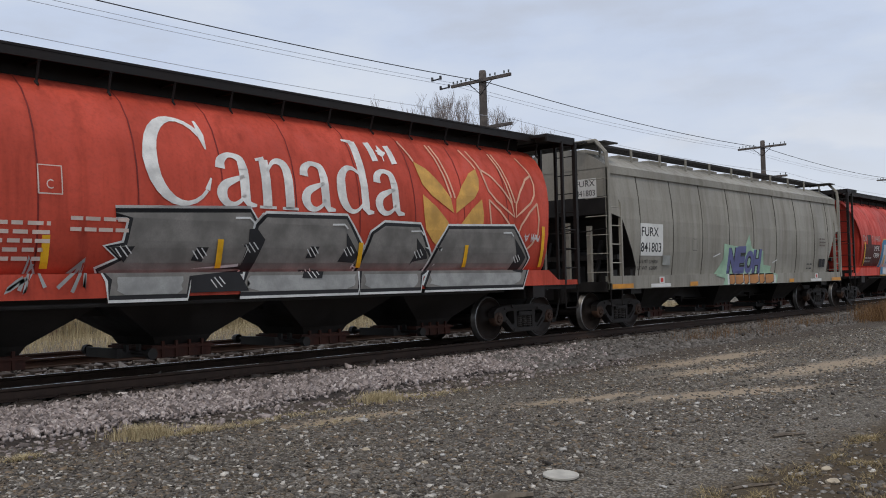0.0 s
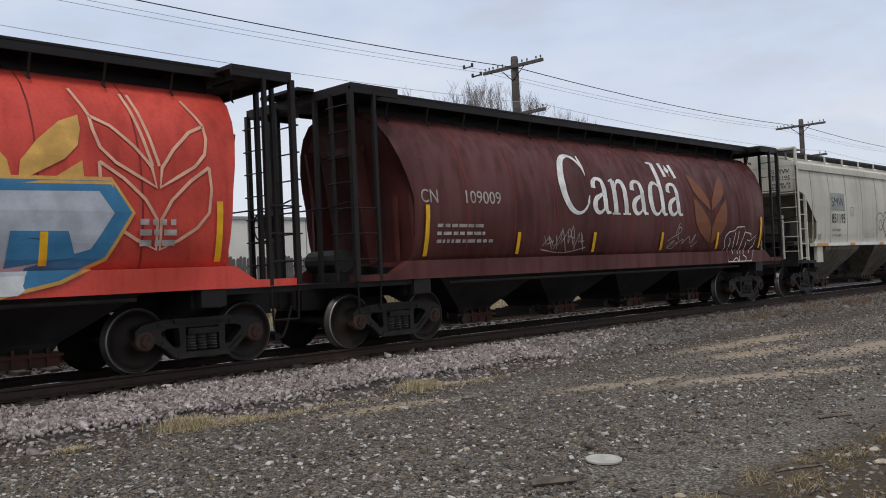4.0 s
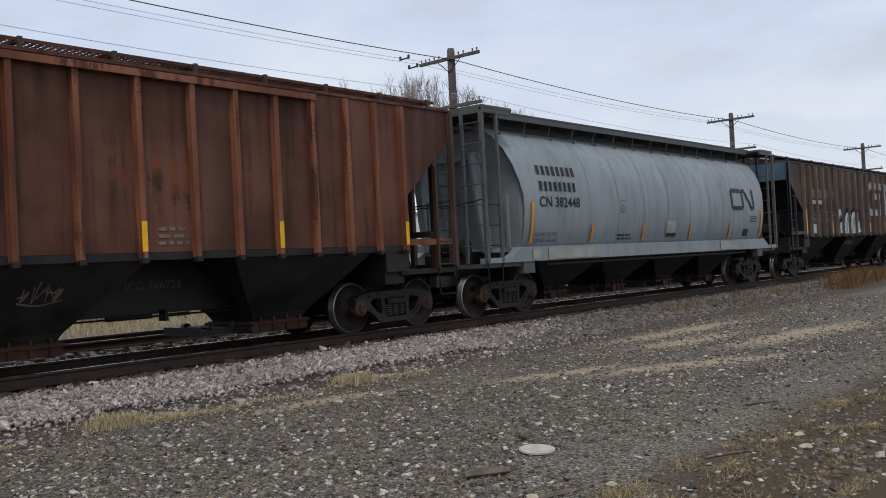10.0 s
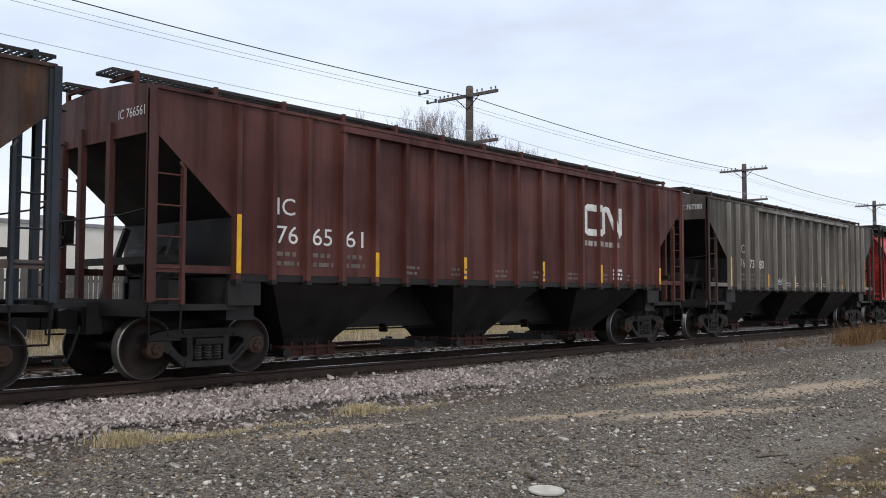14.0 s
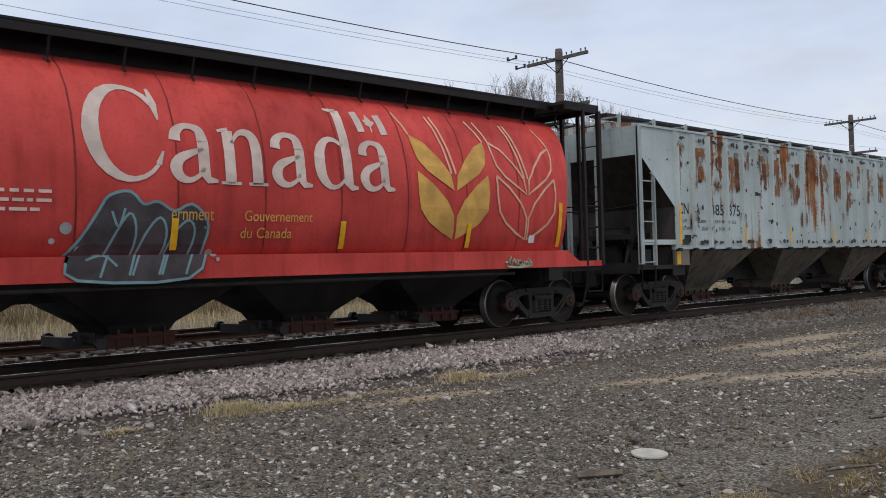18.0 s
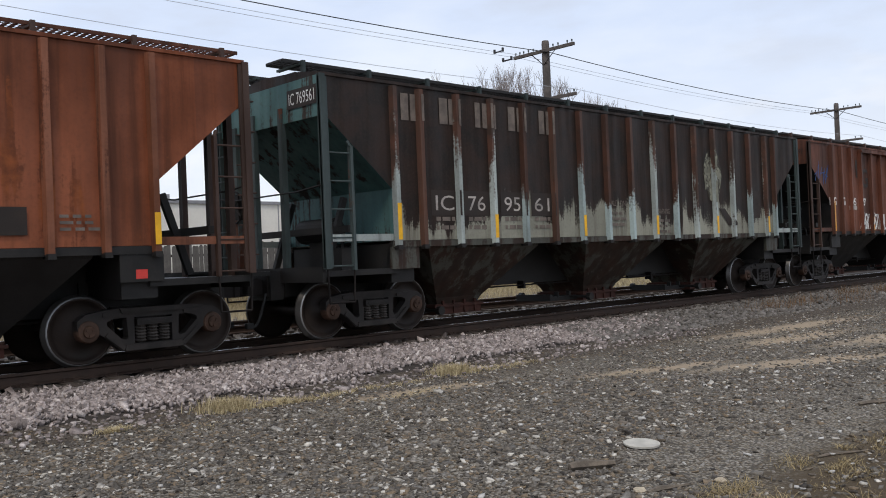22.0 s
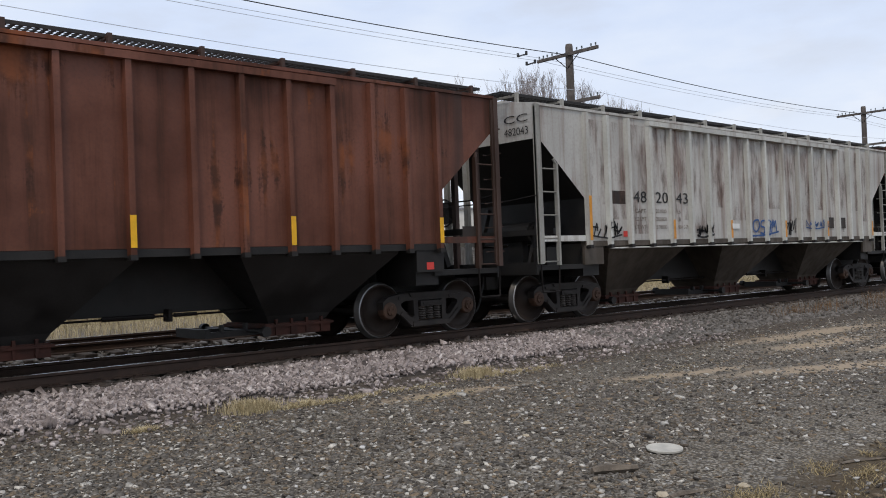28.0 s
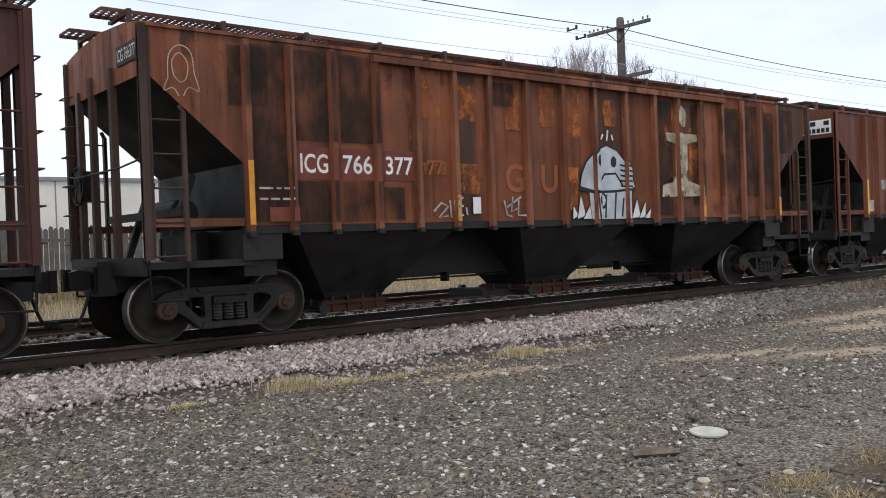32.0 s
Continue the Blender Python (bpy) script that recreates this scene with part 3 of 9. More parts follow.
class Side:
    """The near side of a car as a surface to paint on; ribs: their x centres and half width."""

    def __init__(self, car, depth, ribs=(), half=0.0, proud=0.0, curved=False, step=None):
        self.car, self.depth, self.ribs, self.half, self.proud, self.curved, self.layer = car, depth, ribs, half, proud, curved, 0
        self.step = step

    def paint(self, name, bm, x, z, material, label="", lift=None):
        """Lays paint on the sheet, and on the faces of the ribs that it crosses."""
        self.layer += 1
        lift = 0.004 + 0.0006 * self.layer if lift is None else lift
        if not bm.verts:
            bm.free()
            return None
        if self.curved:
            top = max(v.co.y for v in bm.verts)
            slice_up(bm, [0.1 * k - z for k in range(9, 46) if 0 < 0.1 * k - z < top])
            lift += 0.004
        out = bm.copy()
        if self.step and z < self.step[0]:
            low = bm.copy()
            for piece, no in ((out, -1), (low, 1)):
                bmesh.ops.bisect_plane(piece, geom=piece.verts[:] + piece.edges[:] + piece.faces[:], plane_co=(0, self.step[0] - z, 0), plane_no=(0, no, 0), clear_outer=True)
            drop_on_side(low, x, z, lambda px, pz: self.step[1] + lift)
            drop_on_side(out, x, z, lambda px, pz: self.depth(px, pz) + lift)
            tmp = bpy.data.meshes.new("tmp")
            low.to_mesh(tmp)
            out.from_mesh(tmp)
            bpy.data.meshes.remove(tmp)
            low.free()
        else:
            drop_on_side(out, x, z, lambda px, pz: self.depth(px, pz) + lift)
        lo, hi = x + min(v.co.x for v in bm.verts), x + max(v.co.x for v in bm.verts)
        for r in self.ribs:
            if r + self.half > lo and r - self.half < hi:
                piece = bm.copy()
                for cut, no in ((r - self.half - x, -1), (r + self.half - x, 1)):
                    bmesh.ops.bisect_plane(piece, geom=piece.verts[:] + piece.edges[:] + piece.faces[:], plane_co=(cut, 0, 0), plane_no=(no, 0, 0), clear_outer=True)
                drop_on_side(piece, x, z, lambda px, pz: self.depth(px, pz) + lift + self.proud)
                tmp = bpy.data.meshes.new("tmp")
                piece.to_mesh(tmp)
                out.from_mesh(tmp)
                bpy.data.meshes.remove(tmp)
                piece.free()
        bm.free()
        bmesh.ops.recalc_face_normals(out, faces=out.faces[:])
        return part(name, out, material, self.car, label)

    def letter(self, words, x, z, size, material, wide=1.0, bold=0.0, label="", lean=0.0, spacing=1.0):
        return self.paint("lettering", text_bm(words, size * 1.38, wide, bold, lean, spacing), x, z, material, label)

    def fitted(self, words, x, z, w, h, material, bold=0.0, label="", name="lettering"):
        """Words stretched to w by h."""
        return self.paint(name, fitted_bm(words, w, h, bold), x, z, material, label)

    def tag(self, x, z, w, h, seed, material, thick=0.025, n=5, label="scrawled graffiti tag"):
        return self.paint("graffiti", scrawl_bm(w, h, seed, thick, n), x, z, material, label)

    def block(self, x, z, w, h, material, name="panel_marking", label="", lift=None):
        bm = rect_bm(w, h)
        return self.paint(name, bm, x, z, material, label, lift)

    def bars(self, x, z, w, n, material, h=0.05, gap=0.05, seed=1):
        """Lines of writing too small to read."""
        rng = random.Random(seed)
        bm = bmesh.new()
        for k in range(n):
            px = 0.0
            while px < w * rng.uniform(0.75, 1.0):
                q = rng.uniform(0.06, 0.22)
                q = min(q, w - px)
                if q > 0.02:
                    bm.faces.new([bm.verts.new(p) for p in ((px, k * (h + gap), 0), (px + q, k * (h + gap), 0), (px + q, k * (h + gap) + h, 0), (px, k * (h + gap) + h, 0))])
                px += q + rng.uniform(0.03, 0.06)
        return self.paint("small_stencils", bm, x, z, material)


def car_root(label, category="hopper car"):
    car = new("hopper_car")
    car.empty_display_size = 0.5
    return tagged(car, label, category, "freight cars of the train")


def hull_bm(outline, width, cuts, dark=None):
    """A body: a side outline of (x, z) given the half width of each height. dark(normal): the second material."""
    bm = bmesh.new()
    prism(bm, outline, -1.0, 1.0)
    for z in cuts:
        bmesh.ops.bisect_plane(bm, geom=bm.verts[:] + bm.edges[:] + bm.faces[:], plane_co=(0, 0, z), plane_no=(0, 0, 1))
    for v in bm.verts:
        v.co.y *= width(v.co.z)
    bmesh.ops.recalc_face_normals(bm, faces=bm.faces[:])
    bm.normal_update()
    if dark:
        for f in bm.faces:
            f.material_index = 1 if dark(f) else 0
    return bm


def hoppers(car, centres, material, top=1.54, w_top=2.95, w_bot=1.0, z_bot=0.34, y_top=1.44, y_bot=0.55):
    for c in centres:
        bm = bmesh.new()
        skin(bm, [[(c + sx * w, sy * y, z) for sx, sy in ((-1, -1), (1, -1), (1, 1), (-1, 1))] for w, y, z in
                  ((w_top / 2, y_top, top), (w_top / 2 - 0.04, y_top * 0.97, top - 0.14), (w_bot / 2 + 0.10, y_bot + 0.08, z_bot + 0.16), (w_bot / 2, y_bot, z_bot))])
        bmesh.ops.recalc_face_normals(bm, faces=bm.faces[:])
        h = part("discharge_hopper", bm, material, car)
        bm = bmesh.new()
        box(bm, c - w_bot / 2 - 0.10, c + w_bot / 2 + 0.10, -y_bot - 0.06, y_bot + 0.06, z_bot - 0.15, z_bot + 0.04)
        box(bm, c - w_bot / 2 - 0.14, c + w_bot / 2 + 0.14, -y_bot - 0.10, y_bot + 0.10, z_bot - 0.02, z_bot + 0.02)
        for k in range(4):
            x = c - w_bot * 0.42 + k * w_bot * 0.28
            box(bm, x - 0.02, x + 0.02, -y_bot - 0.09, -y_bot - 0.05, z_bot - 0.14, z_bot + 0.10)
        part("outlet_gate", bm, M_GATE, h, "rust-brown outlet gate")
        reach = 0.92 if len(centres) == 3 and c > -4 else 0.45
        bm, x = bmesh.new(), c - w_bot / 2 - 0.08
        for y in (-0.40, 0.40):
            box(bm, x - reach, x, y - 0.04, y + 0.04, z_bot - 0.12, z_bot - 0.03)
        box(bm, x - reach - 0.05, x - reach + 0.03, -0.48, 0.48, z_bot - 0.12, z_bot + 0.02)
        for q in (0.72, 0.28):
            box(bm, x - reach * q - 0.02, x - reach * q + 0.02, -0.45, -0.36, z_bot - 0.06, z_bot + 0.07)
        rod(bm, (x - 0.24, -0.98, z_bot - 0.05), (x - 0.24, 0.98, z_bot - 0.05), 0.03, 8)
        for y in (-0.96, 0.96):
            rod(bm, (x - 0.24, y - 0.05, z_bot - 0.05), (x - 0.24, y + 0.05, z_bot - 0.05), 0.08, 10)
        part("gate_drive", bm, M_BLACK, h)


def brake_rods(car):
    """The brake rod, slack adjuster and release rod hung under the centre sill."""
    bm = bmesh.new()
    rod(bm, (-5.6, -0.42, 0.62), (5.7, -0.42, 0.60), 0.016, 6)
    rod(bm, (1.35, -0.42, 0.615), (2.1, -0.42, 0.612), 0.035, 8)
    rod(bm, (2.4, -0.42, 0.61), (2.75, -0.42, 0.61), 0.028, 8)
    box(bm, 2.30, 2.36, -0.46, -0.28, 0.52, 0.70)
    box(bm, -2.36, -2.30, -0.46, -0.28, 0.54, 0.70)
    part("brake_rod", bm, M_STEEL, car)
    bm = bmesh.new()
    rod(bm, (-5.9, 0.9, 0.98), (5.9, 0.9, 0.98), 0.02, 6)
    part("train_line_pipe", bm, M_STEEL, car)


def grating(car, x0, x1, y0, y1, z, material=None, step=0.10):
    """A walkway of bars between two edge angles."""
    bm = bmesh.new()
    box(bm, x0, x1, y0, y0 + 0.03, z - 0.05, z)
    box(bm, x0, x1, y1 - 0.03, y1, z - 0.05, z)
    n = int((x1 - x0) / step)
    for k in range(n + 1):
        x = x0 + (x1 - x0) * k / n
        box(bm, x - 0.012, x + 0.012, y0 + 0.03, y1 - 0.03, z - 0.035, z - 0.003)
    m = max(2, int((y1 - y0) / 0.12))
    for k in range(1, m):
        y = y0 + (y1 - y0) * k / m
        box(bm, x0, x1, y - 0.006, y + 0.006, z - 0.045, z - 0.036)
    return part("running_board", bm, material or M_GRATE, car, "open steel roof walkway")


def end_gear(car, s, half, paint_m, eave, foot=1.15, mids=(0.36, 0.98), post_top=None, brake=False, ladder_in=0.52, dark=None, both=True):
    """Posts, ladders, platform and grab irons at one end (s: -1 or 1)."""
    X = s * half
    tops = post_top or (eave, 3.75, 3.62)
    dark = dark or M_BLACK
    bm = bmesh.new()
    box(bm, min(X, X - s * 1.5), max(X, X - s * 1.5), -1.46, 1.46, foot - 0.14, foot - 0.05)
    box(bm, min(X, X + s * 0.06), max(X, X + s * 0.06), -1.46, 1.46, foot - 0.22, foot + 0.02)
    part("end_platform", bm, dark, car)
    bm = bmesh.new()
    box(bm, min(X, X - s * 2.0), max(X, X - s * 2.0), -0.34, 0.34, 0.70, foot - 0.06)
    box(bm, min(X + s * 0.25, X), max(X + s * 0.25, X), -0.30, 0.30, 0.66, foot - 0.02)
    part("draft_sill", bm, dark, car)
    for sy in (-1, 1):
        Y = sy * 1.52
        bm = bmesh.new()
        box(bm, X - 0.05, X + 0.05, Y - 0.045, Y + 0.045, foot - 0.02, tops[0])
        box(bm, X - 0.05 - (0.05 if s > 0 else 0), X + 0.05 + (0.05 if s < 0 else 0), Y - 0.02, Y + 0.02, foot, tops[0] - 0.04)
        part("corner_post", bm, paint_m, car)
        for y, tz in zip(mids, tops[1:]):
            if not both and sy == s and y > 0.9:
                continue
            bm = bmesh.new()
            box(bm, X - 0.045, X + 0.045, sy * y - 0.055, sy * y + 0.055, foot - 0.05, tz)
            part("end_post", bm, paint_m, car)
        xi = X - s * ladder_in
        bm = bmesh.new()
        box(bm, xi - 0.025, xi + 0.025, Y - 0.04, Y + 0.04, foot - 0.05, 3.05)
        wire(bm, [(xi, Y, 3.04), (xi + s * 0.05, Y - sy * 0.02, 3.13)], 0.03)
        stile = part("side_ladder", bm, paint_m, car, "steel side ladder with round rungs")
        me = mesh_of("rung", rung_mesh(ladder_in), paint_m)
        for k in range(5):
            shared("rung", me, stile, pose(min(X, xi), Y, foot + 0.02 + 0.44 * k))
        me = mesh_of("grab_iron", iron_bm(s, sy * 1.52, sy * (mids[1] if both else 1.16)), paint_m)
        for k in range(6 if both or sy == -s else 0):
            shared("grab_iron", me, car, pose(X + s * 0.04, 0, foot + 0.24 + 0.44 * k))
        part("sill_step", stirrup_bm(min(X, xi), ladder_in, Y, foot - 0.55, foot), M_STEEL, car)
    bm = bmesh.new()
    wire(bm, [(X + s * 0.05, -1.5, 2.42), (X + s * 0.10, -0.9, 2.36), (X + s * 0.10, 0.9, 2.36), (X + s * 0.05, 1.5, 2.42)], 0.014, 5)
    part("grab_rail", bm, M_STEEL, car)
    bm = bmesh.new()
    box(bm, X - s * 0.55 - 0.05, X - s * 0.55 + 0.05, -1.42, 1.42, foot + 0.55, foot + 0.66)
    for y in (-0.75, 0.75):
        beam(bm, (X - s * 0.55, foot), (X - s * 0.95, 2.3), 0.10, y - 0.04, y + 0.04)
    part("cross_brace", bm, dark, car)
    if brake:
        bm = bmesh.new()
        rod(bm, (X - s * 0.9, -0.55, foot + 0.62), (X - s * 0.9, 0.35, foot + 0.62), 0.21, 14)
        rod(bm, (X - s * 0.9, -0.62, foot + 0.62), (X - s * 0.9, -0.55, foot + 0.62), 0.15, 14)
        box(bm, X - s * 0.9 - 0.08, X - s * 0.9 + 0.08, -0.3, 0.1, foot - 0.05, foot + 0.45)
        part("air_reservoir", bm, dark, car)
        part("brake_wheel", brake_wheel_bm(X + s * 0.06, 1.05, 2.25), M_STEEL, car, "spoked iron brake wheel")
        bm = bmesh.new()
        box(bm, X - s * 0.62 - 0.14, X - s * 0.62 + 0.14, -1.25, -0.9, foot - 0.05, foot + 0.30)
        wire(bm, [(X - s * 0.6, -1.1, foot + 0.3), (X - s * 0.75, -1.0, foot + 0.5), (X - s * 0.95, -0.6, foot + 0.45)], 0.022, 5)
        part("brake_valve", bm, dark, car)


RIB_HALF = 8.07
RIBS = (0.43, 1.33, 2.20, 2.96, 3.73, 4.50, 5.27, 5.97, 6.64)


def rib_car(front, label, paint_m, rib_m=None, under=None, slope_m=None, end_m=None, places=None, chord=False, reflect=(0, 4, 7, 10, 13, 17), pipe=False,
            tall=0.88, tape=None, board_m=None, eave=4.14, gear_m=None, sill_m=None):
    """A covered hopper with outside ribs, its front corner post at x = front at the start. Returns the car and its near side."""
    car = car_root(label)
    home = front + RIB_HALF
    rib_set = rib_m if isinstance(rib_m, list) else [rib_m or paint_m]
    # slope_m defaults to black: grime, plus the shade under the end put into the colour
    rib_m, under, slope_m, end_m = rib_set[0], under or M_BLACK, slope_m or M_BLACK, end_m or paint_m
    H = RIB_HALF - 0.03
    out = [(-H, eave), (-H, 3.55), (-6.70, 2.40), (-6.70, 1.55), (6.70, 1.55), (6.70, 2.40), (H, 3.55), (H, eave)]
    # second material: end slopes below 3.5 m, darkened to stand for shade
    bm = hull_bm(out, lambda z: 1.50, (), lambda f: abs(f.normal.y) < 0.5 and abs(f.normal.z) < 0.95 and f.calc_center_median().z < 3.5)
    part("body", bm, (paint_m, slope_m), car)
    for s in (-1, 1):
        bm = bmesh.new()
        x = s * (H + 0.012)
        prism(bm, [(x, 3.50), (x + s * 0.02, 3.50), (x + s * 0.02, eave), (x, eave)][::s], -1.47, 1.47)
        part("end_panel", bm, end_m, car)
    bm = bmesh.new()
    skin(bm, [[(x, y, z) for y, z in ((-1.53, eave - 0.02), (-1.53, eave + 0.03), (-0.95, eave + 0.12), (0, eave + 0.18), (0.95, eave + 0.12), (1.53, eave + 0.03), (1.53, eave - 0.02))] for x in (-H - 0.03, H + 0.03)])
    bmesh.ops.recalc_face_normals(bm, faces=bm.faces[:])
    part("roof", bm, paint_m, car)
    bm = bmesh.new()
    box(bm, -0.5, 0.5, -0.32, 0.32, eave + 0.16, eave + 0.28)
    me = mesh_of("roof_hatch", bm, paint_m)
    for k in range(10):
        shared("roof_hatch", me, car, pose(-7.2 + 1.6 * k, 0, 0))
    for y in (-0.92, 0.44):
        grating(car, -H - 0.3, H + 0.3, y, y + 0.48, eave + 0.31, board_m)
    bm = bmesh.new()
    box(bm, -0.03, 0.03, 0.98, 1.04, eave + 0.06, eave + 0.30)
    box(bm, -0.03, 0.03, 0.3, 1.0, eave + 0.23, eave + 0.27)
    me = mesh_of("walkway_bracket", bm, gear_m or rib_m)
    for k in range(13):
        x = -H + 0.02 + k * (2 * H - 0.04) / 12
        shared("walkway_bracket", me, car, pose(x, 0, 0))
        shared("walkway_bracket", me, car, pose(x, 0, 0, 0, 0, 180))
    ribs = places or [-x for x in RIBS[::-1]] + list(RIBS)
    n = len(ribs)
    bm = bmesh.new()
    box(bm, -0.05, 0.05, -1.61, -1.44, 1.40, 1.47)
    me_foot = mesh_of("rib_foot", bm, M_BLACK)
    for k, x in enumerate(ribs):
        for sy in (-1, 1):
            bm = bmesh.new()
            skin(bm, [[(x - 0.058, sy * 1.499, z), (x - 0.042, sy * 1.60, z), (x + 0.042, sy * 1.60, z), (x + 0.058, sy * 1.499, z)] for z in (1.46, eave - 0.05)])
            bmesh.ops.recalc_face_normals(bm, faces=bm.faces[:])
            part("rib", bm, rib_set[k % len(rib_set)], car)
            shared("rib_foot", me_foot, car, pose(x, 0, 0, 0, 0, 0 if sy < 0 else 180))
    for sy in (-1, 1):
        bm = bmesh.new()
        box(bm, -6.72, 6.72, min(sy * 1.40, sy * 1.515), max(sy * 1.40, sy * 1.515), 1.44, 1.545)
        part("side_sill", bm, sill_m or under, car)
        if chord:
            bm = bmesh.new()
            box(bm, ribs[3] - 0.06, ribs[n - 4] + 0.06, min(sy * 1.50, sy * 1.625), max(sy * 1.50, sy * 1.625), eave - 0.16, eave - 0.06)
            part("top_chord", bm, rib_m, car)
        for s in (-1, 1):
            bm = bmesh.new()
            box(bm, min(s * 6.15, s * 6.75), max(s * 6.15, s * 6.75), min(sy * 1.44, sy * 1.50), max(sy * 1.44, sy * 1.50), 1.08, 1.44)
            part("bolster_web", bm, under, car)
            bm = bmesh.new()
            box(bm, min(s * 6.72, s * (H - 0.05)), max(s * 6.72, s * (H - 0.05)), min(sy * 1.46, sy * 1.52), max(sy * 1.46, sy * 1.52), 1.55, 1.66)
            part("side_tie", bm, rib_m, car)
    bm = bmesh.new()
    box(bm, -6.0, 6.0, -0.30, 0.30, 0.64, 1.5)
    for q in (-1, 1):
        prism(bm, [(q * 5.9, 0.64), (q * 6.9, 0.80), (q * 6.9, 1.5), (q * 5.9, 1.5)][::q], -0.28, 0.28)
    for s in (-1, 1):
        box(bm, s * 6.45 - 0.25, s * 6.45 + 0.25, -1.40, 1.40, 0.86, 1.5)
    part("centre_sill", bm, M_BLACK, car)
    brake_rods(car)
    hoppers(car, (-4.4, 0.0, 4.4), under)
    if pipe:
        for sy in (-1, 1):
            bm = bmesh.new()
            rod(bm, (-5.9, sy * 1.50, 1.395), (6.1, sy * 1.50, 1.395), 0.017, 6)
            part("air_line", bm, rib_m, car, "pale air pipe along the sill")
    end_gear(car, -1, RIB_HALF, gear_m or rib_m, eave, brake=True, mids=(0.42, 1.0), both=False)
    end_gear(car, 1, RIB_HALF, gear_m or rib_m, eave, mids=(0.42, 1.0), both=False)
    add_running_gear(car, (-6.78, 6.78), RIB_HALF + 0.34)
    side = Side(car, lambda x, z: 1.50, ribs, 0.05, 0.10)
    side.home = home
    for k in sorted({min(q, n - 1) for q in reflect}):
        h = tall if k == 0 else 0.42
        bm = rect_bm(0.085, h)
        drop_on_side(bm, ribs[k] - 0.0425, 1.56, lambda px, pz: 1.607)
        part("reflector", bm, tape or M_YELLOW, car)
    return car, side, ribs


CYL = [(1.30, 1.36), (1.42, 1.55), (1.50, 1.85), (1.545, 2.2), (1.55, 2.55), (1.51, 2.9), (1.42, 3.25), (1.27, 3.58), (1.06, 3.86), (0.80, 4.06), (0.45, 4.17), (0.0, 4.20)]
CYL_Z, CYL_Y = [z for y, z in CYL], [y for y, z in CYL]


ME_RUNG = mesh_of("rung", rung_mesh(0.5), M_BLACK)


def cyl_width(z):
    return float(np.interp(z, CYL_Z, CYL_Y))


def cyl_end(z, s=-1):
    """How far the tank reaches at a height: the front end leaves more room for the brake gear."""
    return float(np.interp(z, (1.36, 2.55, 4.2), (6.42, 6.46, 6.92) if s < 0 else (7.02, 7.10, 7.42)))


def cylinder_car(front, label, paint_m, sill_m=None, frame_m=None, under=None, tape=None):
    """A covered hopper with a round-sided tank and caged ends."""
    car = car_root(label)
    half, rear = 7.76, 8.22
    home = front + half
    sill_m, frame_m, under = sill_m or paint_m, frame_m or M_CAGE, under or M_BLACK
    ring = CYL + [(-y, z) for y, z in CYL[-2::-1]]
    bm = bmesh.new()
    rows = []
    for f in (-1, -0.75, -0.5, -0.25, 0, 0.25, 0.5, 0.75, 1):
        rows.append([(f * cyl_end(z, f), -y, z) for y, z in ring])
    skin(bm, rows, cap=False)
    bmesh.ops.recalc_face_normals(bm, faces=bm.faces[:])
    part("tank", bm, paint_m, car, smooth=True)
    for s in (-1, 1):
        bm = bmesh.new()
        edge = [bm.verts.new((s * cyl_end(z, s), -y, z)) for y, z in ring]
        inner = [bm.verts.new((s * (cyl_end(z, s) - 0.10), -y * 0.93, 2.7 + (z - 2.7) * 0.93)) for y, z in ring]
        n = len(edge)
        for k in range(n):
            bm.faces.new((edge[k], edge[(k + 1) % n], inner[(k + 1) % n], inner[k]))
        bm.faces.new(inner)
        bmesh.ops.recalc_face_normals(bm, faces=bm.faces[:])
        part("end_head", bm, paint_m, car)
        bm = bmesh.new()
        far = 0.0 if s < 0 else 0.62
        for y in (-0.62, 0.62):
            beam(bm, (s * (6.60 + far), 1.45), (s * (6.98 + far), 3.55), 0.30, y - 0.035, y + 0.035)
        box(bm, s * (6.86 + far) - 0.04, s * (6.86 + far) + 0.04, -0.70, 0.70, 3.42, 3.54)
        for y in (-1.17, 1.17):
            box(bm, s * (6.55 + far) - 0.03, s * (6.55 + far) + 0.03, y - 0.03, y + 0.03, 1.45, 2.6)
        part("end_stiffener", bm, paint_m, car)
    seams = [-5.1, -3.75, -2.4, -1.05, 0.3, 1.65, 3.0, 4.35, 5.7]
    for x in seams:
        bm = bmesh.new()
        skin(bm, [[(x + dx, -y * 1.004, z) for y, z in ring] for dx in (-0.012, 0.012)], cap=False)
        part("weld_seam", bm, M_REDSEAM if frame_m is M_CAGE else M_GREYSEAM, car, smooth=True)
    bm = bmesh.new()
    box(bm, -0.55, 0.55, -0.40, 0.40, 4.30, 4.38)
    me = mesh_of("roof_hatch", bm, frame_m)
    for k in range(9):
        shared("roof_hatch", me, car, pose(-6.0 + 1.5 * k, 0, 0))
    bm = bmesh.new()
    box(bm, -6.85, 7.3, -0.60, 0.60, 4.05, 4.32)
    part("hatch_trough", bm, frame_m, car, "long black roof hatch trough")
    for y in (-1.06, 0.54):
        bm = bmesh.new()
        box(bm, -6.9, 7.35, y, y + 0.52, 4.39, 4.435)
        box(bm, -6.9, 7.35, y if y < 0 else y + 0.48, y + 0.04 if y < 0 else y + 0.52, 4.275, 4.40)
        box(bm, -6.9, 7.35, y + 0.46 if y < 0 else y, y + 0.52 if y < 0 else y + 0.06, 4.32, 4.39)
        part("running_board", bm, frame_m, car, "black roof walkway")
    bm = bmesh.new()
    box(bm, -0.025, 0.025, 0.48, 1.04, 4.255, 4.285)
    rod(bm, (0, 1.02, 4.28), (0, 0.94, 4.02), 0.020, 5)
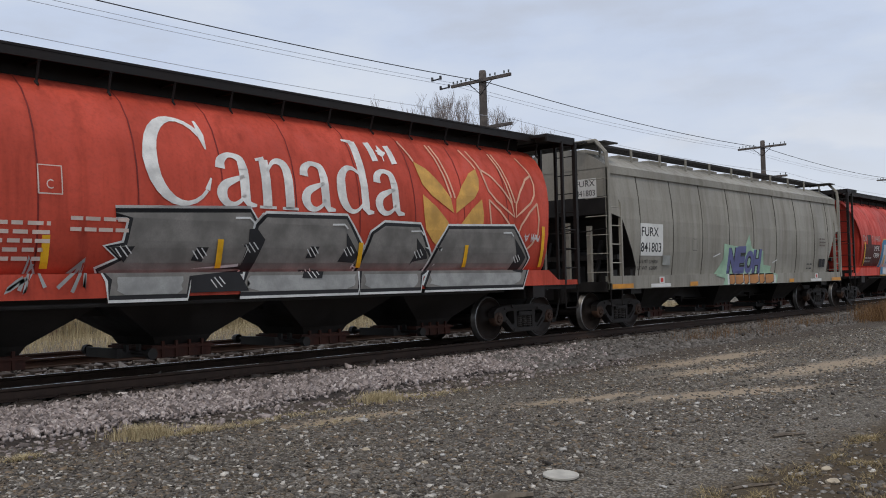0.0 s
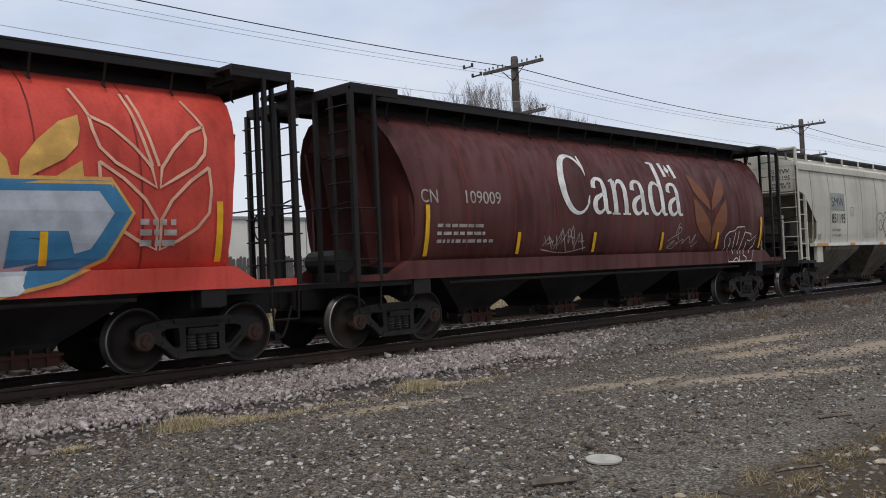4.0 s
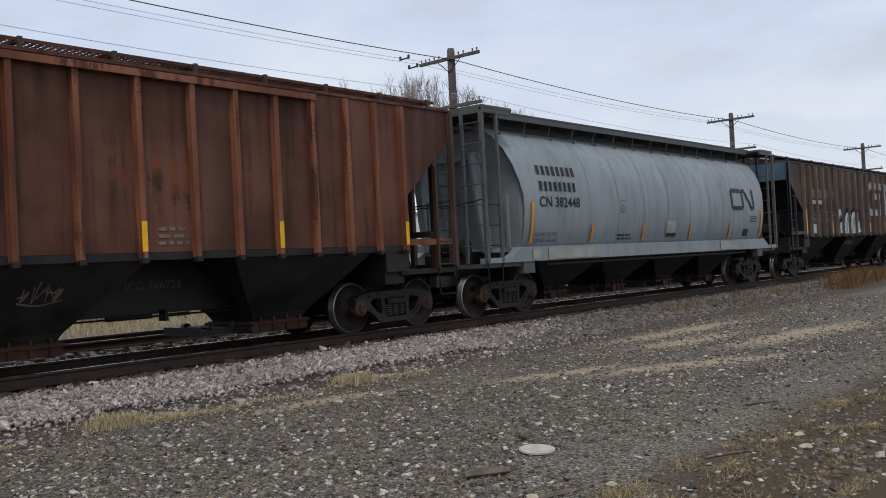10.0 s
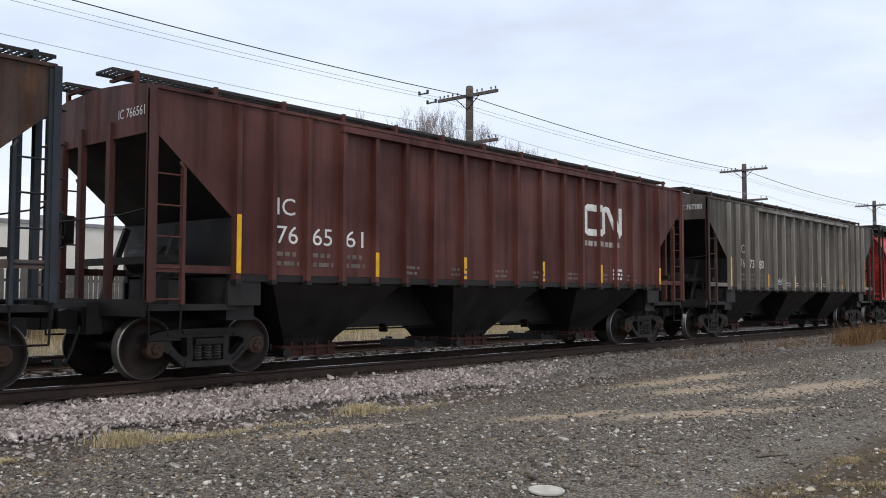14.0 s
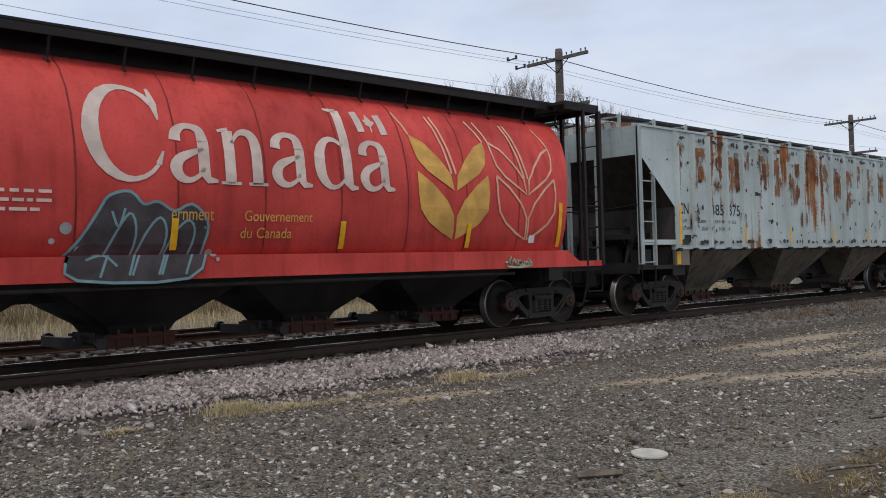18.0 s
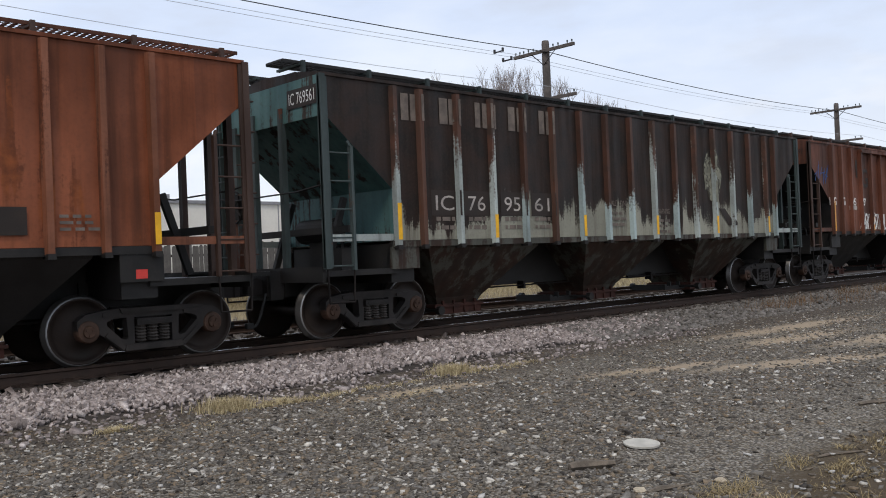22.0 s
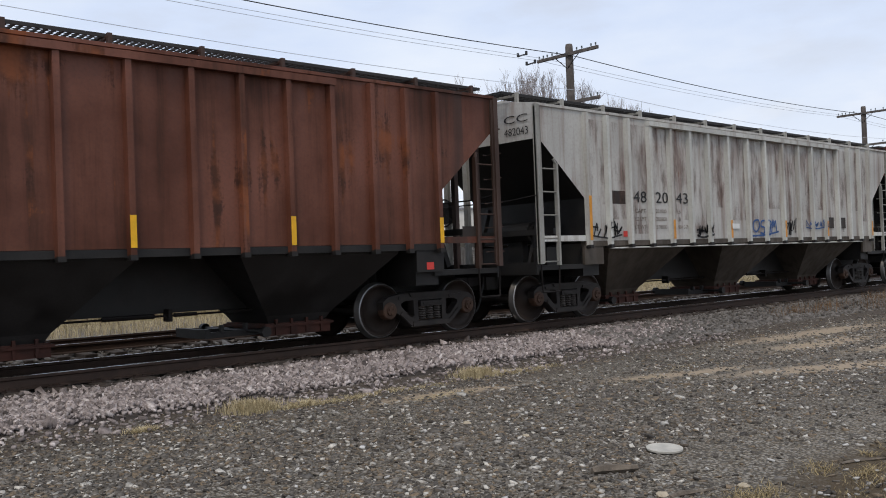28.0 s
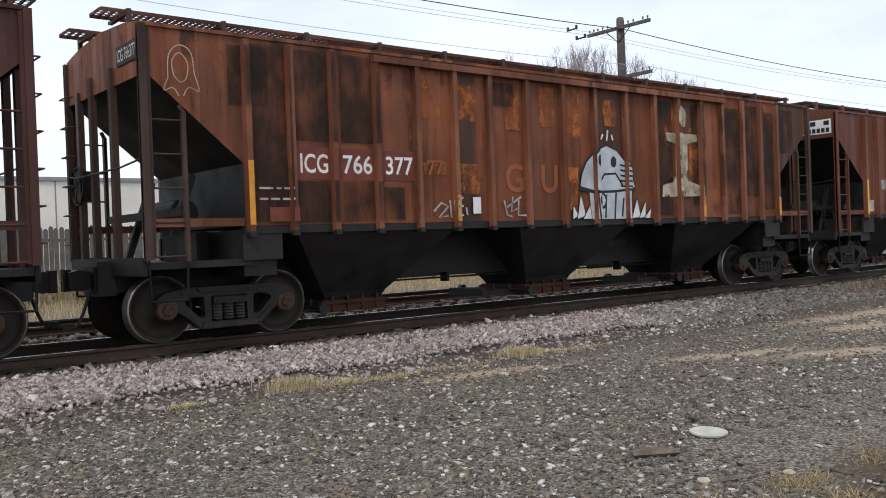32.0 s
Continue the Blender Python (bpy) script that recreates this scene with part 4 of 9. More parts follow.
    wire(bm, [(0, 0.94, 4.02), (0.01, 1.02, 3.94), (0.05, 1.08, 3.93), (0.08, 1.06, 3.98)], 0.013, 5)
    me = mesh_of("walkway_bracket", bm, frame_m)
    for k in range(15):
        shared("walkway_bracket", me, car, pose(-6.5 + k, 0, 0))
        shared("walkway_bracket", me, car, pose(-6.5 + k, 0, 0, 0, 0, 180))
    for s in (-1, 1):
        X = -half if s < 0 else rear
        bm = bmesh.new()
        box(bm, min(X, X - s * 1.05), max(X, X - s * 1.05), -1.52, 1.52, 4.34, 4.40)
        box(bm, min(X, X - s * 0.05), max(X, X - s * 0.05), -1.52, 1.52, 4.24, 4.34)
        for y in (-1.49, 1.49):
            box(bm, min(X, X - s * 1.05), max(X, X - s * 1.05), y - 0.025, y + 0.025, 4.24, 4.34)
        box(bm, min(X, X + s * 0.35), max(X, X + s * 0.35), -0.55, 0.55, 4.40, 4.45)
        part("end_canopy", bm, frame_m, car, "black roofed end cage top")
        for sy in (-1, 1):
            Y = sy * 1.5
            for (px, py, w) in ((X, Y, 0.042), (X - s * 0.50, Y, 0.03), (X, sy * 0.98, 0.03), (X, sy * 0.55, 0.035)):
                bm = bmesh.new()
                box(bm, px - w, px + w, py - w, py + w, 1.14, 4.28)
                part("cage_post", bm, frame_m, car)
            for k in range(3):
                shared("rung", ME_RUNG, car, pose(min(X, X - s * 0.5), Y, 1.5 + 0.42 * k))
            me = mesh_of("grab_iron", iron_bm(s, Y, sy * 0.98), frame_m)
            for k in range(7):
                shared("grab_iron", me, car, pose(X + s * 0.02, 0, 1.5 + 0.42 * k))
            part("sill_step", stirrup_bm(min(X, X - s * 0.5), 0.5, Y, 0.62, 1.16), M_STEEL, car)
        bm = bmesh.new()
        box(bm, min(X, X - s * 1.4), max(X, X - s * 1.4), -1.45, 1.45, 1.04, 1.12)
        box(bm, min(X + s * 0.26, X - s * 1.6), max(X + s * 0.26, X - s * 1.6), -0.32, 0.32, 0.68, 1.04)
        part("end_platform", bm, frame_m, car)
        bm = bmesh.new()
        wire(bm, [(X, -1.5, 2.46), (X + s * 0.08, -0.9, 2.38), (X + s * 0.08, 0.9, 2.38), (X, 1.5, 2.46)], 0.014, 5)
        part("grab_rail", bm, M_STEEL, car)
    part("brake_wheel", brake_wheel_bm(-half - 0.06, 1.05, 2.2), M_STEEL, car, "spoked iron brake wheel")
    bm = bmesh.new()
    rod(bm, (-7.2, -0.5, 1.5), (-7.2, 0.4, 1.5), 0.2, 14)
    part("air_reservoir", bm, M_BLACK, car)
    for sy in (-1, 1):
        bm = bmesh.new()
        a, b = sorted((sy * 1.30, sy * 1.52))
        prism(bm, [(-half, 1.13), (-half, 1.24), (-6.95, 1.24), (-6.55, 1.45), (7.10, 1.45), (7.45, 1.24), (rear, 1.24), (rear, 1.13)], a, b)
        bmesh.ops.recalc_face_normals(bm, faces=bm.faces[:])
        part("side_sill", bm, sill_m, car)
        for x in (-6.3, 6.75):
            bm = bmesh.new()
            box(bm, x - 0.2, x + 0.2, min(a, b) + 0.02, max(a, b) - 0.02, 0.88, 1.13)
            part("jacking_pad", bm, frame_m, car)
        rail = bmesh.new()
        rod(rail, (-5.6, sy * 1.46, 1.04), (5.6, sy * 1.46, 1.04), 0.03, 6)
        part("train_line_pipe", rail, M_BLACK, car)
    bm = bmesh.new()
    box(bm, -6.8, 7.2, -0.28, 0.28, 0.86, 1.4)
    for x in (-6.3, 6.75):
        box(bm, x - 0.25, x + 0.25, -1.3, 1.3, 0.86, 1.36)
    part("centre_sill", bm, M_BLACK, car)
    hoppers(car, (-4.02, -1.18, 1.62, 4.42), under, top=1.36, w_top=3.3, w_bot=0.80, z_bot=0.36, y_top=1.25, y_bot=0.55)
    add_running_gear(car, (-6.50, 6.80), half + 0.46, rear + 0.40)
    side = Side(car, lambda x, z: cyl_width(z), curved=True, step=(1.46, 1.522))
    side.home = home
    for x, h in ((-6.22, 0.9), (-3.7, 0.42), (-1.15, 0.42), (1.62, 0.42), (4.35, 0.42), (6.80, 0.85)):
        side.block(x, 1.52, 0.10, h, tape or M_YELLOW, "reflector", "", 0.034)
    return car, side


def smooth_car(front, label, paint_m, outline, width, eave, ridge, half, under, sill, sill_m, board_m, posts_m, seams, high=4.47, seam_m=None, upright=False):
    """A covered hopper with smooth, slightly bulging sides."""
    car = car_root(label)
    home = front + half
    cuts = (1.9, 2.3, 2.8, 3.2, 3.6)
    bm = hull_bm(outline, width, cuts, lambda f: abs(f.normal.y) < 0.5 and abs(f.normal.z) < 0.98 and f.calc_center_median().z < 3.1)
    part("body", bm, (paint_m, under), car)
    H = max(x for x, z in outline)
    bm = bmesh.new()
    w = width(eave)
    skin(bm, [[(x, y, z) for y, z in ((-w - 0.05, eave - 0.03), (-w - 0.05, eave + 0.03), (-w * 0.62, ridge - 0.12), (-0.4, ridge - 0.02), (0.4, ridge - 0.02), (w * 0.62, ridge - 0.12), (w + 0.05, eave + 0.03), (w + 0.05, eave - 0.03))] for x in (-H - 0.01, H + 0.01)])
    bmesh.ops.recalc_face_normals(bm, faces=bm.faces[:])
    part("roof", bm, paint_m, car)
    for sy in (-1, 1):
        a, b = sorted((sy * (w - 0.01), sy * (w + 0.075)))
        bm = bmesh.new()
        prism(bm, [(-H + 0.1, eave - 0.16), (H - 0.1, eave - 0.16), (H - 0.1, eave - 0.035), (-H + 0.1, eave - 0.035)], a, b)
        bmesh.ops.recalc_face_normals(bm, faces=bm.faces[:])
        part("top_chord", bm, paint_m, car)
        bm = bmesh.new()
        a, b = sorted((sy * 1.38, sy * 1.54))
        box(bm, -sill[2], sill[2], a, b, sill[0], sill[1])
        part("side_sill", bm, sill_m, car)
        for x in seams:
            bm = bmesh.new()
            zs = (sill[1], 1.9, 2.3, 2.8, 3.2, 3.6, eave - 0.16)
            skin(bm, [[(x - 0.026, sy * (width(z) - 0.004), z), (x, sy * (width(z) + 0.016), z), (x + 0.026, sy * (width(z) - 0.004), z)] for z in zs])
            bmesh.ops.recalc_face_normals(bm, faces=bm.faces[:])
            part("panel_seam", bm, seam_m or M_SEAM, car)
        for s in (-1, 1):
            bm = bmesh.new()
            box(bm, s * 6.45 - 0.22, s * 6.45 + 0.22, min(sy * 1.40, sy * 1.50), max(sy * 1.40, sy * 1.50), 1.02, sill[0] + 0.02)
            part("bolster_web", bm, paint_m, car)
    bm = bmesh.new()
    box(bm, -0.5, 0.5, -0.34, 0.34, ridge - 0.04, ridge + 0.10)
    me = mesh_of("roof_hatch", bm, paint_m)
    for k in range(9):
        shared("roof_hatch", me, car, pose(-6.4 + 1.6 * k, 0, 0))
    for y in (-1.02, 0.50):
        grating(car, -H - 0.25, H + 0.25, y, y + 0.52, high, board_m)
    bm = bmesh.new()
    box(bm, -0.03, 0.03, 1.02, 1.06, ridge - 0.22, high - 0.01)
    me = mesh_of("walkway_bracket", bm, paint_m)
    for k in range(11):
        x = -H + 0.4 + k * (2 * H - 0.8) / 10
        shared("walkway_bracket", me, car, pose(x, 0, 0))
        shared("walkway_bracket", me, car, pose(x, 0, 0, 0, 0, 180))
    for s in (-1, 1):
        for sy in (-1, 1):
            bm = bmesh.new()
            knee = [(s * half, sy * 1.52, eave - 0.05), (s * half, sy * 1.52, high), (s * half, sy * 0.5, high)] if upright else [(s * half, sy * 1.52, eave - 0.05), (s * half, sy * 1.50, eave + 0.30), (s * half, sy * 1.22, high), (s * half, sy * 0.5, high)]
            wire(bm, knee, 0.048, 6)
            part("corner_brace", bm, posts_m, car)
        bm = bmesh.new()
        x0, x1 = sorted((s * (half - 0.02), s * (half - 0.62)))
        box(bm, x0, x1, -1.46, 1.46, high - 0.045, high - 0.015)
        part("end_walkway", bm, board_m, car, "steel end platform of the roof walkway")
    bm = bmesh.new()
    box(bm, -6.0, 6.0, -0.30, 0.30, 0.64, 1.5)
    for q in (-1, 1):
        prism(bm, [(q * 5.9, 0.64), (q * 6.9, 0.80), (q * 6.9, 1.5), (q * 5.9, 1.5)][::q], -0.28, 0.28)
    for s in (-1, 1):
        box(bm, s * 6.45 - 0.25, s * 6.45 + 0.25, -1.40, 1.40, 0.86, 1.45)
    part("centre_sill", bm, M_BLACK, car)
    brake_rods(car)
    hoppers(car, (-4.35, 0.0, 4.35), under)
    end_gear(car, -1, half, posts_m, eave, brake=True, post_top=(eave, 2.6, 2.5))
    end_gear(car, 1, half, posts_m, eave, post_top=(eave, 2.6, 2.5))
    add_running_gear(car, (-6.70, 6.70), half + 0.36)
    side = Side(car, lambda x, z: width(z), curved=True, step=(sill[1], 1.542))
    side.home = home
    return car, side


def end_sign(car, x, y, z, w, h, words, board, ink, rows=1):
    """A number board on the leading end, read from the front; board may be None."""
    if board:
        bm = bmesh.new()
        bm.faces.new([bm.verts.new(p) for p in ((x, y, z), (x, y - w, z), (x, y - w, z + h), (x, y, z + h))])
        part("number_board", bm, board, car)
    for k, line_words in enumerate(words):
        n = len(words)
        bm = fitted_bm(line_words, w * 0.86, h / n * 0.62)
        for v in bm.verts:
            v.co = Vector((x - 0.004, y - w * 0.07 - v.co.x, z + h * (n - 1 - k + 0.19) / n + v.co.y))
        part("lettering", bm, ink, car)


# ---------------------------------------------------------------- the train, from its front to its rear
TRAIN = []


def enrol(side):
    TRAIN.append((side.car, side.home))


P_RED = car_paint("sun_faded_red_paint", (0.50, 0.060, 0.030), 1, rust=0.12, streak=0.35, dirt=(0.10, 0.02, 0.016))
P_RED_B = car_paint("bright_red_paint", (0.52, 0.052, 0.032), 2, rust=0.05, streak=0.3, dirt=(0.12, 0.02, 0.018))
P_RED_C = car_paint("clean_red_paint", (0.50, 0.046, 0.036), 3, rust=0.08, streak=0.3, dirt=(0.10, 0.018, 0.018))
P_MAROON = car_paint("dull_maroon_paint", (0.080, 0.0175, 0.0135), 4, rust=0.0, streak=0.5, dirt=(0.04, 0.014, 0.012))
P_SILVER = car_paint("silver_grey_paint", (0.222, 0.252, 0.268), 5, streak=0.22, dirt=(0.11, 0.12, 0.115), rough=0.45, fade=0.1)
P_FURX = car_paint("drab_grey_paint", (0.285, 0.270, 0.230), 6, streak=0.35, dirt=(0.11, 0.095, 0.072), fade=0.12)
P_CREAM = car_paint("pale_cream_grey_paint", (0.53, 0.505, 0.425), 7, streak=0.3, dirt=(0.29, 0.25, 0.19), fade=0.1)
P_WHITE5 = car_paint("off_white_paint", (0.63, 0.69, 0.655), 8, streak=0.4, dirt=(0.31, 0.30, 0.25), rust=0.0, fade=0.1)
P_BROWN6 = car_paint("rusty_brown_orange_paint", (0.092, 0.028, 0.012), 9, rust=0.46, streak=0.9, dirt=(0.030, 0.017, 0.0125), rust_a=(0.17, 0.052, 0.020), rust_b=(0.05, 0.021, 0.0135), panels=0.45, fade=0.35)
P_BROWN8 = car_paint("dark_weathered_brown_paint", (0.044, 0.023, 0.015), 10, rust=0.5, streak=0.75, dirt=(0.022, 0.015, 0.012), rust_a=(0.10, 0.050, 0.026), fade=0.3, panels=0.5)
P_OXIDE9 = car_paint("oxide_red_paint", (0.080, 0.021, 0.0150), 11, rust=0.25, streak=0.65, dirt=(0.030, 0.015, 0.0125), rust_a=(0.10, 0.034, 0.022), panels=0.45, fade=0.28)
P_GREY10 = car_paint("dark_dirty_grey_paint", (0.086, 0.074, 0.060), 12, streak=0.85, dirt=(0.036, 0.031, 0.026), panels=0.5, rust=0.2, rust_a=(0.07, 0.04, 0.026))
P_RUST12 = car_paint("pale_blue_grey_paint_over_rust", (0.43, 0.50, 0.505), 13, rust=0.34, streak=0.25, rise=0.02, level=3.2, dirt=(0.28, 0.22, 0.16), rust_a=(0.31, 0.125, 0.040), rust_b=(0.15, 0.05, 0.021), chips=0.42, fade=0.1, bays=0.16)
P_ORANGE13 = car_paint("faded_orange_brown_paint", (0.225, 0.057, 0.016), 14, rust=0.45, streak=0.8, dirt=(0.055, 0.020, 0.011), rust_a=(0.35, 0.098, 0.026), rust_b=(0.13, 0.036, 0.014), panels=0.6, fade=0.35)
P_DARK14 = car_paint("pale_paint_under_dark_rust", (0.240, 0.236, 0.185), 15, rust=0.70, streak=0.9, rise=0.26, level=2.04, bays=0.10, dirt=(0.055, 0.038, 0.028), rust_a=(0.013, 0.0092, 0.0074), rust_b=(0.025, 0.0132, 0.009))
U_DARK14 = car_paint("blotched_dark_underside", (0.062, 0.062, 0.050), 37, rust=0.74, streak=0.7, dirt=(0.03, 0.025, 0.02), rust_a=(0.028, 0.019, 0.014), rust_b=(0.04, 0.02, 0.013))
P_TEAL14 = car_paint("peeling_teal_paint", (0.055, 0.125, 0.122), 16, rust=0.5, streak=0.5, rust_a=(0.04, 0.025, 0.018), rust_b=(0.02, 0.015, 0.012))
P_BROWN15 = car_paint("faded_red_brown_paint", (0.128, 0.036, 0.0145), 17, rust=0.38, streak=0.75, dirt=(0.030, 0.017, 0.013), rust_a=(0.20, 0.057, 0.019), rust_b=(0.05, 0.020, 0.011), panels=0.6, fade=0.3)
P_WHITE16 = car_paint("dirty_white_paint", (0.46, 0.49, 0.46), 18, rust=0.16, streak=0.7, dirt=(0.17, 0.14, 0.115), fade=0.12, rust_a=(0.16, 0.075, 0.045), rust_b=(0.10, 0.045, 0.03), bays=0.10)
P_BROWN17 = car_paint("mottled_rust_brown_paint", (0.115, 0.034, 0.016), 19, rust=0.5, streak=0.75, dirt=(0.028, 0.017, 0.013), rust_a=(0.22, 0.068, 0.026), panels=0.7, fade=0.35)
P_WHITE18 = car_paint("pinkish_weathered_white_paint", (0.45, 0.44, 0.41), 20, rust=0.20, streak=0.75, dirt=(0.20, 0.135, 0.11), rust_a=(0.22, 0.115, 0.08), rust_b=(0.15, 0.075, 0.05), rise=0.05, level=3.0, fade=0.12)
P_OXIDE19 = car_paint("deep_oxide_red_paint", (0.074, 0.021, 0.0140), 21, rust=0.3, streak=0.7, dirt=(0.026, 0.015, 0.0125), rust_a=(0.095, 0.034, 0.022), rust_b=(0.05, 0.02, 0.015), panels=0.45, fade=0.3)
P_ORANGE20 = car_paint("patchy_orange_brown_paint", (0.185, 0.052, 0.016), 22, rust=0.5, streak=0.8, dirt=(0.034, 0.019, 0.014), rust_a=(0.28, 0.085, 0.030), rust_b=(0.075, 0.03, 0.017), panels=0.9, fade=0.3)
P_BROWN21 = car_paint("weathered_brown_paint", (0.145, 0.045, 0.022), 23, rust=0.4, streak=0.6, dirt=(0.04, 0.022, 0.016))
R_ORANGE = car_paint("orange_rusty_rib_paint", (0.165, 0.053, 0.022), 26, rust=0.45, streak=0.8, dirt=(0.045, 0.022, 0.015), rust_b=(0.06, 0.025, 0.015), fade=0.35)
R_CLEAN = car_paint("cleaner_white_rib_paint", (0.64, 0.66, 0.63), 31, rust=0.08, streak=0.35, dirt=(0.28, 0.23, 0.18), fade=0.1)
R_GREYW = car_paint("dull_white_rib_paint", (0.50, 0.50, 0.465), 40, rust=0.15, streak=0.6, dirt=(0.2, 0.15, 0.12), fade=0.15)
R_HALF = car_paint("half_peeled_rib_paint", (0.32, 0.39, 0.385), 32, rust=0.60, streak=0.6, rise=0.20, level=2.2, rust_a=(0.075, 0.032, 0.02), rust_b=(0.05, 0.024, 0.016))
R_RUST = car_paint("bare_rusty_rib", (0.085, 0.034, 0.019), 33, rust=0.4, streak=0.6, rust_a=(0.12, 0.046, 0.023))
G_RUST = car_paint("dark_rusty_end_frame", (0.050, 0.026, 0.018), 34, rust=0.3, streak=0.5, dirt=(0.022, 0.016, 0.013), rust_a=(0.08, 0.032, 0.018))
G_DIRTY = car_paint("dirty_grey_end_frame", (0.27, 0.265, 0.24), 39, rust=0.25, streak=0.7, dirt=(0.08, 0.068, 0.055))
G_TEAL = car_paint("dark_teal_end_frame", (0.033, 0.048, 0.047), 35, rust=0.4, streak=0.5, dirt=(0.02, 0.02, 0.018))
G_NAVYEND = car_paint("dark_blue_end_frame", (0.020, 0.026, 0.033), 36, rust=0.3, streak=0.5, dirt=(0.02, 0.017, 0.015))
G_PALEBLUE = car_paint("pale_blue_grey_end_frame", (0.34, 0.40, 0.40), 43, rust=0.34, streak=0.5, dirt=(0.12, 0.10, 0.08), rust_a=(0.20, 0.08, 0.03), rust_b=(0.09, 0.04, 0.02))
R_GREY = car_paint("pale_grey_rib_paint", (0.20, 0.185, 0.16), 27, streak=0.7, dirt=(0.07, 0.06, 0.05))
R_BROWN = car_paint("grey_brown_rib_paint", (0.105, 0.075, 0.058), 28, rust=0.3, streak=0.5, dirt=(0.04, 0.03, 0.025))
R_PALE = car_paint("chipped_white_rib_paint", (0.36, 0.40, 0.38), 29, rust=0.62, streak=0.6, rise=0.09, level=2.5, rust_a=(0.10, 0.045, 0.03), rust_b=(0.05, 0.03, 0.022))
# end slopes of the pale cars: grimy grey with shade put into its colour
U_GREY = car_paint("grimy_shaded_slope_grey", (0.046, 0.040, 0.034), 24, streak=0.6, dirt=(0.022, 0.020, 0.018), fade=0.35)
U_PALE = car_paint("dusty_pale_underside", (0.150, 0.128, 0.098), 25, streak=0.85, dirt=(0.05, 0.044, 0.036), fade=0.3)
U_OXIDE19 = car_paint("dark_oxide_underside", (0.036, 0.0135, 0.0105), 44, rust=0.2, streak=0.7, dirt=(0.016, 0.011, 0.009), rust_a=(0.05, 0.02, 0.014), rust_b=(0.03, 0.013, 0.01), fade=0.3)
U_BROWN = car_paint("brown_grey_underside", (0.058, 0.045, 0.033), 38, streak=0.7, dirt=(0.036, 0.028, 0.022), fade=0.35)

FRONTS = {0: 0.85, 1: 18.16, 2: 34.92, 3: 52.08, 4: 69.34, 5: 86.77, 6: 104.19, 7: 121.37, 8: 138.80, 9: 156.29, 10: 174.10, 11: 191.40,
          12: 208.74, 13: 226.22, 14: 243.70, 15: 260.66, 16: 277.95, 17: 295.43, 18: 312.69, 19: 330.12, 20: 347.60, 21: 365.11, 22: 382.55, 23: 400.0}

SMW_OUT = [(-7.93, 4.02), (-7.93, 3.22), (-7.5, 3.12), (-7.25, 2.88), (-6.65, 2.28), (-6.65, 1.78), (-6.9, 1.58)]
SMW_OUT = SMW_OUT + [(-x, z) for x, z in SMW_OUT[::-1]]
FURX_OUT = [(-7.75, 3.90), (-7.75, 2.78), (-7.26, 2.68), (-6.55, 1.52), (-6.55, 1.30)]
FURX_OUT = FURX_OUT + [(-x, z) for x, z in FURX_OUT[::-1]]
SMW_W = lambda z: float(np.interp(z, (1.3, 2.0, 2.8, 3.5, 4.02), (1.44, 1.51, 1.53, 1.51, 1.45)))
FURX_W = lambda z: float(np.interp(z, (1.3, 2.0, 2.6, 3.3, 3.9), (1.44, 1.53, 1.55, 1.50, 1.40)))



